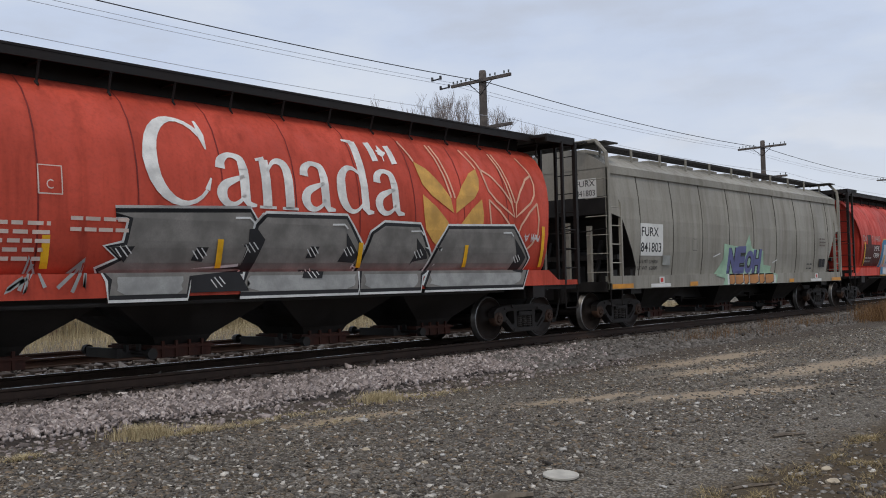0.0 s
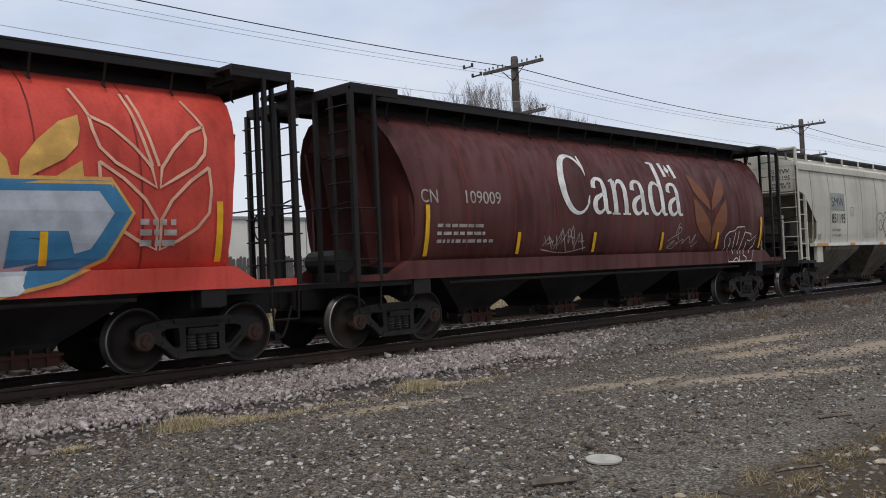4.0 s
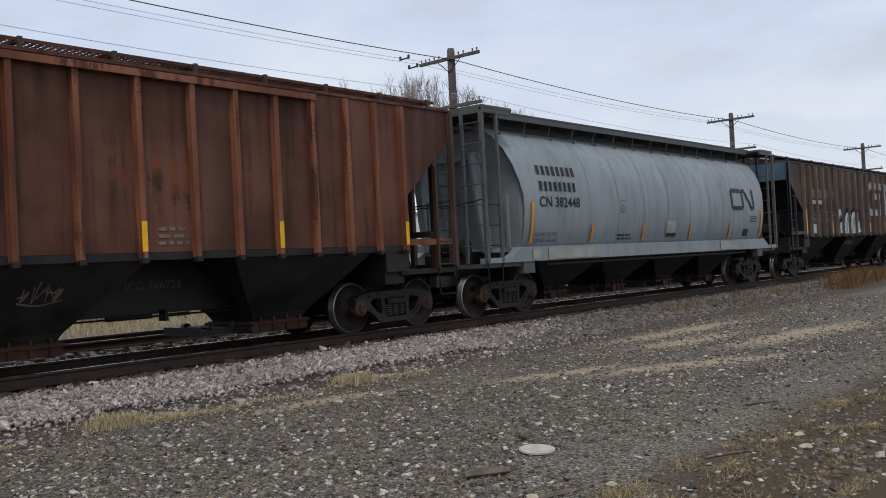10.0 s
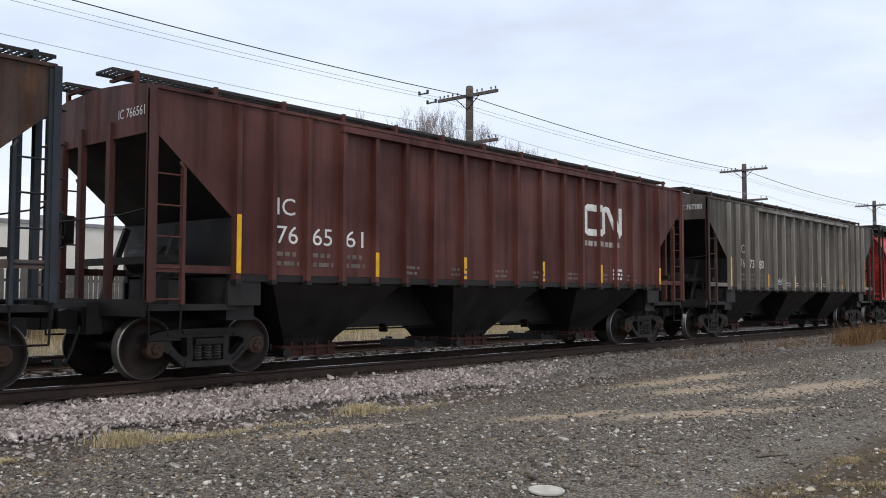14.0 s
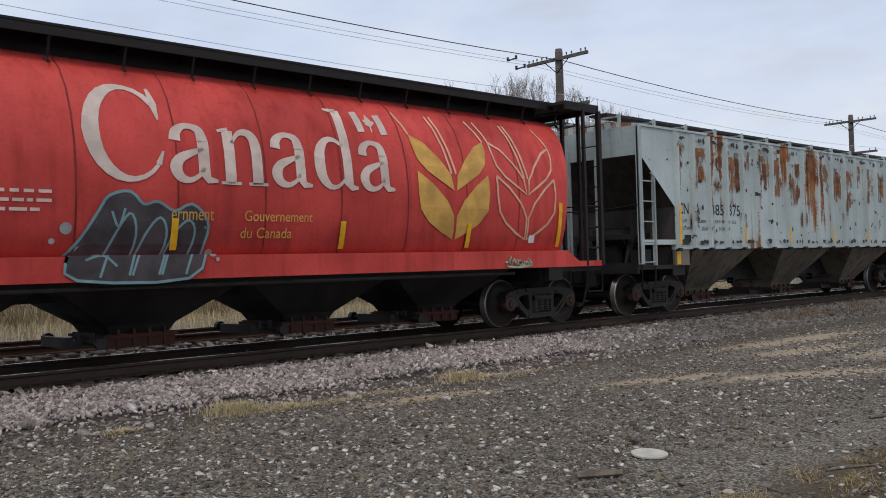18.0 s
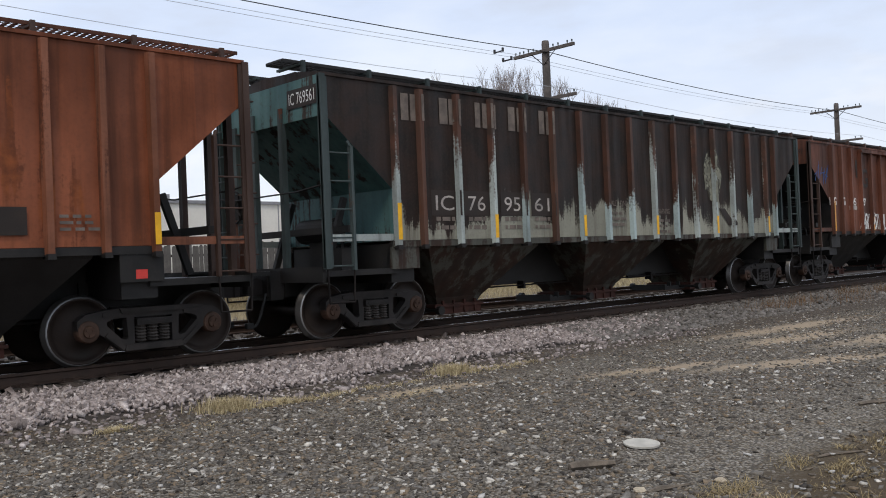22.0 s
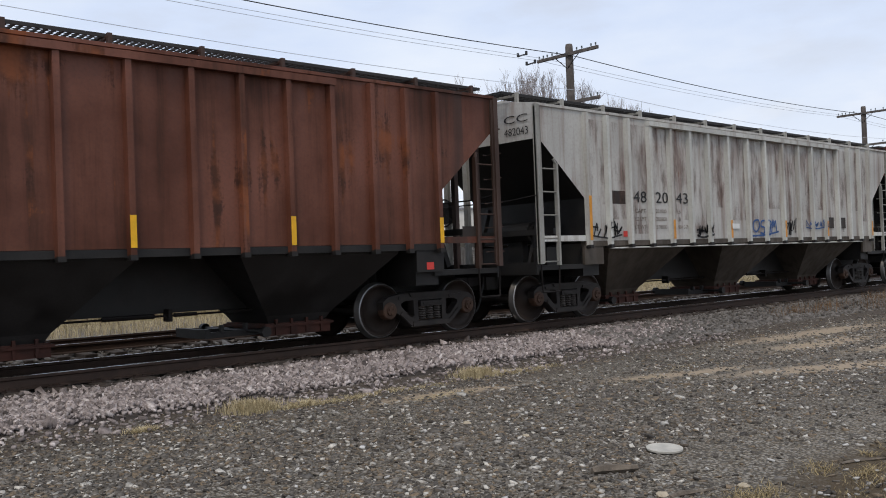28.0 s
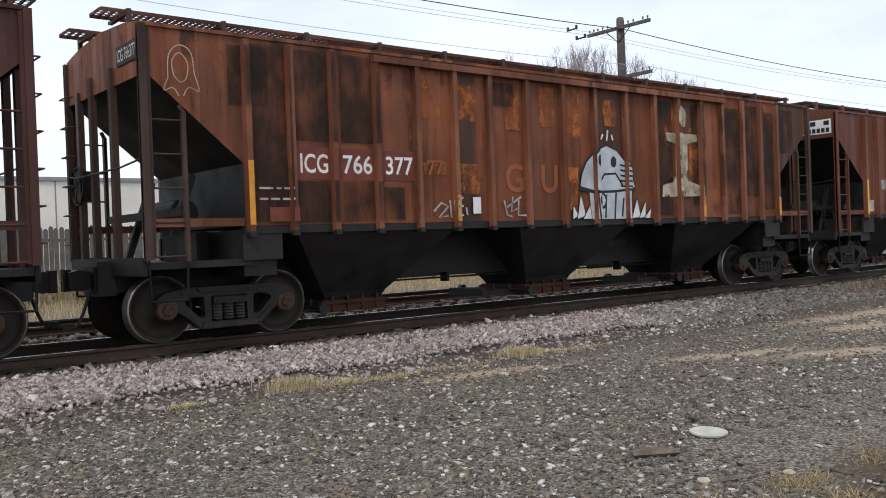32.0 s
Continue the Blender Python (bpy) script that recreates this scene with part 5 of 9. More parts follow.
# ---------------------------------------------------------------- painted words and emblems
def serif_word():
    """The wide serif word of the grain cars, as strokes of changing width; its x-height is 1."""
    arc = lambda cx, cy, rx, ry, a0, a1, ws, n=20: [(cx + rx * math.cos(radians(a0 + (a1 - a0) * k / n)), cy + ry * math.sin(radians(a0 + (a1 - a0) * k / n)),
                                                    float(np.interp(k / n, np.linspace(0, 1, len(ws)), ws))) for k in range(n + 1)]
    big_c = [arc(0.74, 0.78, 0.60, 0.76, 42, 318, (0.10, 0.07, 0.20, 0.27, 0.20, 0.08, 0.06)), [(1.18, 1.56, 0.05), (1.22, 1.28, 0.13), (1.25, 1.02, 0.03)], [(1.19, 0.28, 0.10), (1.28, 0.50, 0.03)]]
    a = [[(0.62, 0.72, 0.2), (0.62, 0.18, 0.2), (0.70, 0.06, 0.12), (0.86, 0.05, 0.05)],
         smooth_width([(0.13, 0.70, 0.20), (0.16, 0.84, 0.17), (0.30, 0.95, 0.10), (0.46, 0.95, 0.10), (0.58, 0.88, 0.16), (0.62, 0.70, 0.2)]),
         smooth_width([(0.62, 0.58, 0.06), (0.40, 0.50, 0.11), (0.20, 0.40, 0.16), (0.12, 0.24, 0.21), (0.20, 0.09, 0.15), (0.36, 0.05, 0.09), (0.52, 0.13, 0.07), (0.62, 0.26, 0.06)])]
    n = [[(0.18, 0.02, 0.2), (0.18, 0.94, 0.2)], [(0.0, 0.03, 0.05), (0.38, 0.03, 0.05)], [(0.0, 0.92, 0.05), (0.2, 0.97, 0.06)],
         smooth_width([(0.24, 0.72, 0.05), (0.38, 0.90, 0.08), (0.54, 0.93, 0.13), (0.66, 0.84, 0.18), (0.70, 0.62, 0.2), (0.70, 0.02, 0.2)]), [(0.52, 0.03, 0.05), (0.90, 0.03, 0.05)]]
    d = [smooth_width([(0.70, 0.84, 0.06), (0.52, 0.95, 0.08), (0.33, 0.93, 0.12), (0.17, 0.74, 0.2), (0.13, 0.48, 0.23), (0.18, 0.22, 0.2), (0.34, 0.06, 0.11), (0.52, 0.07, 0.07), (0.70, 0.22, 0.06)]),
         [(0.76, 1.58, 0.2), (0.76, 0.12, 0.2), (0.84, 0.05, 0.12), (0.98, 0.05, 0.05)], [(0.50, 1.58, 0.04), (0.78, 1.56, 0.09)]]
    flag = [[(0.18, 1.60, 0.17), (0.24, 1.18, 0.17)], [(0.74, 1.58, 0.17), (0.80, 1.16, 0.17)], [(0.36, 1.42, 0.05), (0.62, 1.40, 0.05)], [(0.47, 1.56, 0.02), (0.49, 1.36, 0.22), (0.50, 1.30, 0.02)], [(0.50, 1.32, 0.03), (0.50, 1.2, 0.03)]]
    lines, x = [], 0.0
    for glyph, adv in ((big_c, 1.36), (a, 0.92), (n, 0.97), (a, 0.92), (d, 1.02), (a + flag, 0.9)):
        lines += [[(p[0] + x, p[1], p[2]) for p in g] for g in glyph]
        x += adv
    return lines, x


def smooth_width(pts):
    q = smooth_line([(p[0], p[1], p[2]) for p in pts], 4)
    return [tuple(p) for p in q]


def big_word(side, material, x=-2.3, z=2.42, w=5.05, h=1.33):
    lines, total = serif_word()
    kx, kz = w / total, h / 1.62
    bm = strokes_bm([[(p[0] * kx, p[1] * kz, p[2] * kx * 1.02) for p in g] for g in lines], 0.1)
    return side.paint("lettering", bm, x, z, material, "large serif word")


LEAVES = [[(0.02, 1.61), (0.30, 1.50), (0.62, 1.24), (0.85, 0.98), (0.90, 0.72), (0.62, 0.86), (0.30, 1.02), (0.10, 1.20), (0.03, 1.42)],
          [(0.06, 1.02), (0.40, 0.82), (0.72, 0.56), (0.90, 0.30), (0.90, -0.08), (0.60, 0.04), (0.30, 0.20), (0.10, 0.40), (0.05, 0.70)]]
AWNS = [[(0.02, 1.61), (-0.15, 1.98)], [(0.86, 1.0), (0.62, 1.98)], [(0.97, 1.0), (0.73, 1.98)], [(1.84, 1.61), (1.62, 1.98)]]


def wheat(side, x, z, w, h, fill=None, edge=None):
    """The leaf emblem: filled, or drawn in outline."""
    k, q = w / 1.86, h / 2.2
    both = lambda pts: [pts, [(1.86 - a, b) for a, b in pts]]
    if fill:
        bm = poly_bm(*[[(a * k, (b + 0.12) * q) for a, b in o] for p in LEAVES for o in both(p)])
        side.paint("emblem", bm, x, z, fill, "ochre wheat-leaf emblem")
    if edge:
        lines = [[(a * k, (b + 0.12) * q) for a, b in o + o[:1]] for p in LEAVES for o in both(p)] if not fill else []
        lines += [[(a * k, (b + 0.12) * q) for a, b in o] for o in AWNS]
        side.paint("emblem", strokes_bm(lines, 0.045), x, z, edge, "thin pale leaf outline")


def worm_mark(side, x, z, w, h, material, thick):
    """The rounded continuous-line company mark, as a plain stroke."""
    t = thick / 2
    pts = [(0.44 * w, h - t), (0.10 * w, h - t), (t, h * 0.86), (t, h * 0.14), (0.10 * w, t), (0.42 * w, t), (0.50 * w, h * 0.14), (0.50 * w, h * 0.9), (0.56 * w, h - t), (0.62 * w, h - t),
           (0.86 * w, t), (0.93 * w, t), (w - t, h * 0.14), (w - t, h)]
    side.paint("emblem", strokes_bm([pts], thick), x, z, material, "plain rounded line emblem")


def letter_blocks(side, x, z, w, h, count, material):
    """A painted company name as plain upright blocks."""
    bm = bmesh.new()
    cell = w / count
    for k in range(count):
        a, b = k * cell + cell * 0.2, (k + 1) * cell - cell * 0.2
        bm.faces.new([bm.verts.new(p) for p in ((a, 0, 0), (b, 0, 0), (b, h, 0), (a, h, 0))])
    side.paint("lettering", bm, x, z, material, "plain letter blocks")


def throw_up(side, words, x, z, w, h, fill, edge, seed, bold=0.03, under=None):
    """A filled graffiti word with a dark edge."""
    if under:
        side.paint("graffiti", throw_up_bm(words, w, h, bold + 0.09, seed), x - 0.05, z, under, "sprayed outline glow")
    side.paint("graffiti", throw_up_bm(words, w, h, bold + 0.05, seed), x, z, edge, "dark graffiti outline")
    side.paint("graffiti", throw_up_bm(words, w, h, bold, seed), x, z, fill, "filled graffiti letters")


def beam_mark(side, x):
    """The flaking upright emblem of the old company: a footed bar with a small round head."""
    side.paint("emblem", poly_bm([(0.0, 0.0), (1.28, 0.02), (1.28, 0.24), (0.92, 0.32), (0.86, 0.50), (0.88, 1.10), (1.22, 1.16), (1.20, 1.30), (0.16, 1.30), (0.20, 1.14), (0.48, 1.08), (0.46, 0.46), (0.36, 0.30), (0.02, 0.24)]), x, 1.97, M_IVORY, "flaking ivory upright emblem")
    side.paint("emblem", splat_bm(0.42, 0.50, 77, 14, 0.12), x + 0.46, 3.36, M_IVORY, "flaking ivory round head")


def sprayed(side, lines, width, material, label):
    """Loose sprayed lines, rounded, at their places on the car's side; one object for each stroke."""
    for q in lines:
        side.paint("graffiti", strokes_bm([smooth_line(q, 4)], width), 0, 0, material, label)
        side.layer -= 1


def ragged_bm(w, h, seed, rough=0.5, drips=0.0):
    """A stain with torn edges, its foot running down in drips."""
    rnd = random.Random(seed)
    n = max(4, int(h / 0.12))
    left = [(w * rough * 0.5 * rnd.random() ** 1.5, h * k / n) for k in range(n, 0, -1)]
    right = [(w - w * rough * 0.5 * rnd.random() ** 1.5, h * k / n) for k in range(1, n + 1)]
    foot = [(w * f, -drips * rnd.random() if k % 2 else 0.0) for k, f in enumerate((0.12, 0.3, 0.45, 0.6, 0.75, 0.9))]
    return poly_bm(left + foot + right)


def shape(side, pts, material, label="", edge=None, thick=0.06, soft=0):
    """A filled outline on a side, with an edge stroke under it."""
    x0, z0 = min(p[0] for p in pts), min(p[1] for p in pts)
    pts = [(x - x0, z - z0) for x, z in pts]
    if soft:
        pts = [tuple(p)[:2] for p in smooth_line(pts + pts[:1], soft)][:-1]
    for m, w in edge or ():
        side.paint("graffiti", strokes_bm([pts + pts[:2]], w), x0, z0, m, "graffiti outline")
    side.paint("graffiti", poly_bm(pts), x0, z0, material, label)


def splat_bm(w, h, seed, n=26, rough=0.35):
    rnd = random.Random(seed)
    out = []
    for k in range(n):
        a, r = k * 6.2832 / n, 1 - rough * rnd.random()
        out.append((w / 2 + w / 2 * r * math.cos(a), h / 2 + h / 2 * r * math.sin(a)))
    return poly_bm(out)


def solid(name, col, vary=0.2):
    return plain(name, col, 0.6, 0.0, vary, 3.0, 0.0)


G_SILVER, G_BLUE, G_WHITE = solid("silver_spray", (0.20, 0.19, 0.175), 0.3), solid("blue_spray", (0.05, 0.20, 0.36)), solid("white_spray", (0.62, 0.63, 0.62))
G_NAVY, G_MINT, G_ORANGE = solid("violet_blue_spray", (0.13, 0.14, 0.30)), solid("mint_spray", (0.33, 0.50, 0.36)), solid("orange_spray", (0.48, 0.22, 0.08))
G_GREEN, G_PALE, G_SMOKE = solid("green_spray", (0.03, 0.32, 0.19)), solid("pale_blue_spray", (0.42, 0.50, 0.52)), solid("smoky_spray", (0.06, 0.05, 0.055), 0.4)
G_PALE2 = solid("cool_grey_spray", (0.46, 0.49, 0.53), 0.22)
G_BLUEINK, G_CHROME = solid("blue_marker", (0.04, 0.10, 0.26)), solid("dull_chrome_spray", (0.33, 0.335, 0.325), 0.3)
M_PINK = solid("faded_pinkish_white", (0.62, 0.50, 0.44))
M_DARKRED = solid("dark_red_repaint", (0.070, 0.017, 0.014), 0.25)
M_FADEDW = solid("dulled_white_emblem", (0.50, 0.47, 0.43), 0.3)
M_TAN = solid("tan_outline_paint", (0.66, 0.38, 0.26))
M_OLD = solid("old_dark_lettering", (0.030, 0.022, 0.018), 0.3)
M_GHOST = solid("ghost_grey_lettering", (0.36, 0.37, 0.36), 0.2)
M_BLUEGREY = solid("pale_blue_grey_letters", (0.30, 0.35, 0.37), 0.35)
M_RUSTPATCH = solid("rusty_red_patch", (0.17, 0.045, 0.03), 0.3)
M_RUSTRUN = stain("dark_orange_rust_run", (0.075, 0.034, 0.017), 0.47, 7.0, 0.3, 2.0)
M_GRIME = stain("black_brown_grime", (0.042, 0.032, 0.025), 0.46, 5.0, 0.5, 5.0, 0.07)
M_RUSTFACE = stain("orange_rust_face", (0.27, 0.108, 0.036), 0.40, 5.0, 0.3, 7.0)
M_DARKRUN = stain("black_brown_rust_run", (0.035, 0.02, 0.013), 0.48, 7.0, 0.3, 9.0)
M_PINKRUN = stain("faded_pink_brown_run", (0.20, 0.11, 0.085), 0.56, 4.0, 0.22, 11.0, 0.13, 0.6)
M_GHOSTO = stain("bright_orange_ghost", (0.42, 0.13, 0.035), 0.48, 4.0, 0.9, 23.0, 0.15, 0.75)
M_SOOT = stain("dark_brown_soot", (0.030, 0.017, 0.012), 0.46, 2.4, 0.5, 29.0, 0.22, 0.85)
M_IVORY = stain("flaking_ivory_paint", (0.44, 0.37, 0.27), 0.40, 4.5, 0.8, 31.0, 0.05, 0.95)
M_WORN = stain("bare_beige_wear", (0.34, 0.27, 0.20), 0.53, 3.5, 0.45, 13.0, 0.05, 0.85)
M_RIBRUST = stain("patchy_orange_rust", (0.20, 0.080, 0.030), 0.53, 5.0, 0.4, 17.0)
M_BEIGE = solid("beige_wear_patch", (0.33, 0.27, 0.20), 0.4)
M_LIGHT5 = solid("fresh_white_touch_up", (0.52, 0.56, 0.545), 0.1)
M_SIGN = solid("white_board", (0.70, 0.70, 0.67), 0.1)

# front to rear
# first: red round-sided car
c, s = cylinder_car(FRONTS[0], "red round-sided grain hopper car with white word and silver graffiti", P_RED)
enrol(s)
big_word(s, M_WHITE)
wheat(s, 3.17, 1.66, 1.8, 2.3, fill=M_GOLD, edge=M_TAN)
wheat(s, 5.08, 1.66, 1.7, 2.3, edge=M_TAN)
for pts in ([(-2.73, 2.26), (-0.58, 2.35), (-0.46, 2.15), (-0.62, 1.83), (-0.71, 1.49), (-1.62, 1.41), (-1.67, 1.16), (-2.82, 1.16), (-2.78, 1.37), (-2.90, 1.48), (-2.60, 1.63), (-2.80, 1.80), (-2.55, 1.83), (-2.48, 2.20)],
            [(-0.43, 2.15), (-0.28, 2.29), (1.34, 2.32), (1.73, 1.78), (1.76, 1.67), (1.61, 1.51), (1.58, 1.16), (-0.77, 1.16), (-0.62, 1.44), (-0.50, 1.83)],
            [(1.68, 1.45), (1.96, 2.09), (2.23, 2.24), (3.09, 2.24), (3.33, 1.80), (3.50, 1.62), (3.11, 1.41), (3.10, 1.16), (1.64, 1.16)],
            [(3.23, 1.16), (3.64, 1.89), (3.88, 2.23), (5.86, 2.29), (6.39, 1.69), (6.14, 1.16)]):
    shape(s, pts, G_SILVER, "silver-filled block letter", ((G_WHITE, 0.20), (M_INK, 0.12)))
for x, w in ((-2.72, 1.0), (-0.66, 2.2), (1.72, 1.34), (3.34, 2.76)):
    s.paint("graffiti", ragged_bm(w, 0.24, int(w * 50), 0.08), x, 1.165, G_CHROME, "pale lower band of a letter")
for pts in ([(-0.60, 2.10), (-0.46, 2.12), (-0.30, 1.95), (-0.52, 1.45), (-0.72, 1.50), (-0.60, 1.80)], [(1.34, 2.10), (1.66, 1.72), (1.55, 1.60), (1.20, 1.62), (1.36, 1.86)], [(3.02, 2.05), (3.30, 1.80), (3.36, 1.68), (2.98, 1.62), (2.90, 1.56), (3.05, 1.82)],
            [(5.90, 2.10), (6.32, 1.72), (6.12, 1.40), (5.80, 1.44), (6.00, 1.74)], [(-1.60, 1.40), (-0.80, 1.47), (-0.62, 1.18), (-1.62, 1.17)], [(-2.78, 1.80), (-2.44, 1.82), (-2.58, 1.60)], [(-1.48, 1.82), (-1.29, 1.82), (-1.38, 1.61), (-1.56, 1.63)],
            [(0.60, 1.86), (0.77, 1.86), (0.70, 1.68), (0.51, 1.67)], [(0.43, 1.49), (0.83, 1.48), (0.79, 1.35), (0.39, 1.36)]):
    shape(s, pts, M_INK, "black shadow side of a letter")
    cx, cz = sum(p[0] for p in pts) / len(pts), sum(p[1] for p in pts) / len(pts)
    s.paint("graffiti", strokes_bm([[(0, 0.12), (0.10, 0.0)], [(0.06, 0.15), (0.19, 0.01)], [(0.14, 0.16), (0.24, 0.05)]], 0.018), cx - 0.12, cz - 0.07, G_WHITE, "white glint strokes")
for x, z in ((-0.86, 2.20), (1.02, 2.16), (2.86, 2.10), (5.50, 2.14)):
    s.paint("graffiti", strokes_bm([[(0, 0.06), (0.26, 0.07), (0.34, 0.0)]], 0.03), x, z, G_WHITE, "white glint strokes")
s.tag(-4.6, 1.15, 1.4, 0.55, 3, G_CHROME, 0.05, 4)
s.bars(-4.3, 1.62, 0.7, 5, M_PINK, 0.05, 0.06, 2)
s.bars(-3.35, 2.0, 0.8, 2, M_PINK, 0.05, 0.09, 3)
s.paint("marking", strokes_bm([[(0, 0), (0.30, 0), (0.30, 0.36), (0, 0.36), (0, 0)]], 0.02), -3.76, 2.46, M_PINK)
s.fitted("C", -3.66, 2.52, 0.09, 0.12, M_PINK)
s.tag(6.2, 2.0, 0.5, 0.35, 8, G_WHITE, 0.02, 4)

# drab grey smooth car
c, s = smooth_car(FRONTS[1], "drab grey smooth-sided hopper car with blue and orange graffiti", P_FURX, FURX_OUT, FURX_W, 3.90, 4.40, 7.82, M_BLACK, (0.98, 1.30, 7.8), P_FURX, M_GRATE, P_FURX, [-6.40, -4.72, -3.06, -1.38, 0.30, 2.02, 3.68, 5.30, 6.61], 4.52)
enrol(s)
s.block(-6.42, 1.79, 1.13, 0.80, M_SIGN, "number_board", "white renumbering patch")
s.fitted("FURX", -6.36, 2.27, 0.85, 0.23, M_INK, 0.012)
s.fitted("841803", -6.40, 1.88, 1.02, 0.24, M_INK, 0.012)
s.fitted("LD LMT 224000", -6.5, 1.60, 0.98, 0.09, M_INK)
s.fitted("LT WT  62000", -6.5, 1.44, 0.98, 0.09, M_INK)
shape(s, [(-2.35, 1.25), (-1.98, 1.52), (-1.76, 1.72), (-1.74, 2.16), (-1.0, 2.10), (-0.34, 2.10), (-0.05, 2.46), (0.14, 2.05), (0.97, 1.98), (1.08, 1.56), (1.64, 1.52), (1.60, 1.36), (1.98, 1.24), (1.88, 0.99), (-1.9, 0.99), (-1.78, 1.18)], G_MINT, "mint spray burst")
shape(s, [(-1.62, 1.0), (1.80, 1.0), (1.86, 1.22), (1.5, 1.30), (-1.62, 1.30)], G_WHITE, "white band under the letters")
throw_up(s, "NEOH", -1.50, 1.27, 2.30, 0.80, G_NAVY, M_INK, 5, 0.05)
for k, (x, w) in enumerate(((-1.50, 0.34), (-1.10, 0.50), (-0.52, 0.30), (-0.14, 0.62), (0.56, 0.36), (1.0, 0.62))):
    shape(s, [(x, 1.26), (x + w, 1.27), (x + w + 0.02, 1.06), (x + w * 0.6, 1.0), (x + 0.03, 1.01)], G_ORANGE, "orange dripping letter foot", ((M_INK, 0.07),))
for x, z, d in ((-2.42, 1.78, 0.42), (1.72, 1.62, 0.36)):
    s.paint("graffiti", strokes_bm([[(0, 0), (d, 0.10)]], 0.035), x, z, G_WHITE, "white spray flick")
for x, w in ((-7.8, 0.95), (-3.92, 0.45), (2.9, 0.4), (6.79, 0.9)):
    s.block(x, 1.0, w, 0.11, M_AMBER, "reflector")
for x in (-6.0, 4.75):
    s.block(x, 1.0, 1.0, 0.09, M_SIGN, "warning_label", "white warning label")
    s.block(x + 0.42, 1.1, 0.26, 0.16, M_SIGN)
    s.block(x + 0.48, 1.12, 0.14, 0.11, M_RED, "panel_marking")
s.block(5.72, 1.48, 0.26, 0.28, M_INK)
s.block(6.02, 1.48, 0.26, 0.28, M_INK)
s.bars(4.6, 1.42, 0.45, 2, M_INK, 0.04, 0.1, 4)
s.bars(5.7, 2.2, 0.6, 3, M_DIMTXT, 0.05, 0.06, 6)
s.paint("marking", strokes_bm([[(0, 0), (0.24, 0), (0.24, 0.30), (0, 0.30), (0, 0)]], 0.015), -3.7, 1.95, M_INK)
s.block(-5.3, 1.55, 0.4, 0.25, M_PATCH)
end_sign(c, -7.757, -0.55, 3.18, 0.62, 0.46, ["FURX", "841803"], M_SIGN, M_INK)

# red round-sided car with blue and white letters
c, s = cylinder_car(FRONTS[2], "red round-sided grain hopper car with blue and white graffiti", P_RED_B)
enrol(s)
s.block(-6.2, 1.5, 2.0, 0.85, M_DARKRED, "repainted_patch", "dark red repainted patch")
s.block(-5.75, 2.3, 0.45, 0.42, M_DARKRED, "repainted_patch")
s.fitted("CN", -6.3, 2.46, 0.42, 0.24, M_FADED, 0.004)
s.fitted("111410", -5.15, 2.47, 0.98, 0.24, M_FADED, 0.004)
s.fitted("MFK", -4.95, 2.10, 0.62, 0.20, M_WHITE, 0.008, "white handwritten tag", "graffiti")
s.fitted("CREW", -5.0, 1.84, 0.70, 0.18, M_WHITE, 0.008, "white handwritten tag", "graffiti")
s.bars(-6.0, 1.66, 0.85, 2, M_FADED, 0.06, 0.07, 9)
big_word(s, M_PINK)
wheat(s, 3.17, 1.66, 1.8, 2.3, fill=M_GOLD)
wheat(s, 5.08, 1.66, 1.7, 2.3, edge=M_TAN)
for pts in ([(-4.32, 1.16), (-3.98, 2.42), (-3.77, 2.56), (-2.98, 2.57), (-3.05, 2.07), (-2.60, 2.38), (-2.30, 2.02), (-2.14, 2.53), (-1.57, 2.52), (-1.89, 1.16)], [(-2.00, 2.53), (0.45, 2.58), (0.04, 1.39), (-0.08, 1.16), (-1.89, 1.16)],
            [(1.39, 1.18), (1.58, 2.13), (2.22, 2.53), (2.84, 2.28), (3.08, 1.95), (3.09, 1.22)], [(3.09, 1.18), (3.33, 2.56), (5.27, 2.60), (5.54, 2.19), (5.19, 1.61), (4.57, 1.33), (3.84, 1.18)]):
    shape(s, pts, G_BLUE, "blue graffiti outline", ((M_GOLD, 0.10),))
shape(s, [(-0.08, 1.18), (0.20, 2.11), (0.77, 2.42), (1.46, 2.20), (1.42, 1.62), (1.21, 1.19), (0.58, 1.16)], solid("dark_plum_spray", (0.06, 0.03, 0.045)), "dark graffiti outline", (), 0, 3)
for pts in ([(-4.04, 1.18), (-3.74, 2.36), (-3.12, 2.38), (-3.38, 1.55), (-2.56, 2.19), (-2.40, 1.97), (-2.33, 1.60), (-2.10, 2.42), (-1.72, 2.43), (-1.98, 1.19), (-2.40, 1.18), (-2.48, 1.50), (-2.70, 1.20), (-3.50, 1.18)],
            [(-1.53, 2.40), (0.22, 2.42), (0.09, 2.11), (-0.75, 2.10), (-1.65, 1.95)], [(-1.89, 1.18), (-1.77, 1.52), (-1.07, 1.95), (-0.24, 1.93), (-0.16, 1.63), (-0.13, 1.18)], [(0.05, 1.30), (0.30, 2.05), (0.78, 2.28), (1.32, 2.10), (1.30, 1.66), (1.10, 1.30)],
            [(1.55, 1.22), (1.72, 2.08), (2.24, 2.38), (2.70, 2.18), (2.92, 1.92), (2.95, 1.24)], [(3.26, 1.24), (3.50, 2.42), (5.10, 2.46), (5.30, 2.18), (5.00, 1.72), (4.20, 1.50), (4.10, 1.24)]):
    shape(s, pts, G_PALE2, "pale grey graffiti letter")
for x, w in ((-3.95, 2.0), (-1.85, 1.7), (0.15, 1.1), (1.55, 1.4), (3.25, 0.9)):
    s.paint("graffiti", ragged_bm(w, 0.24, int(w * 70), 0.08), x, 1.165, G_WHITE, "white lower band of a letter")
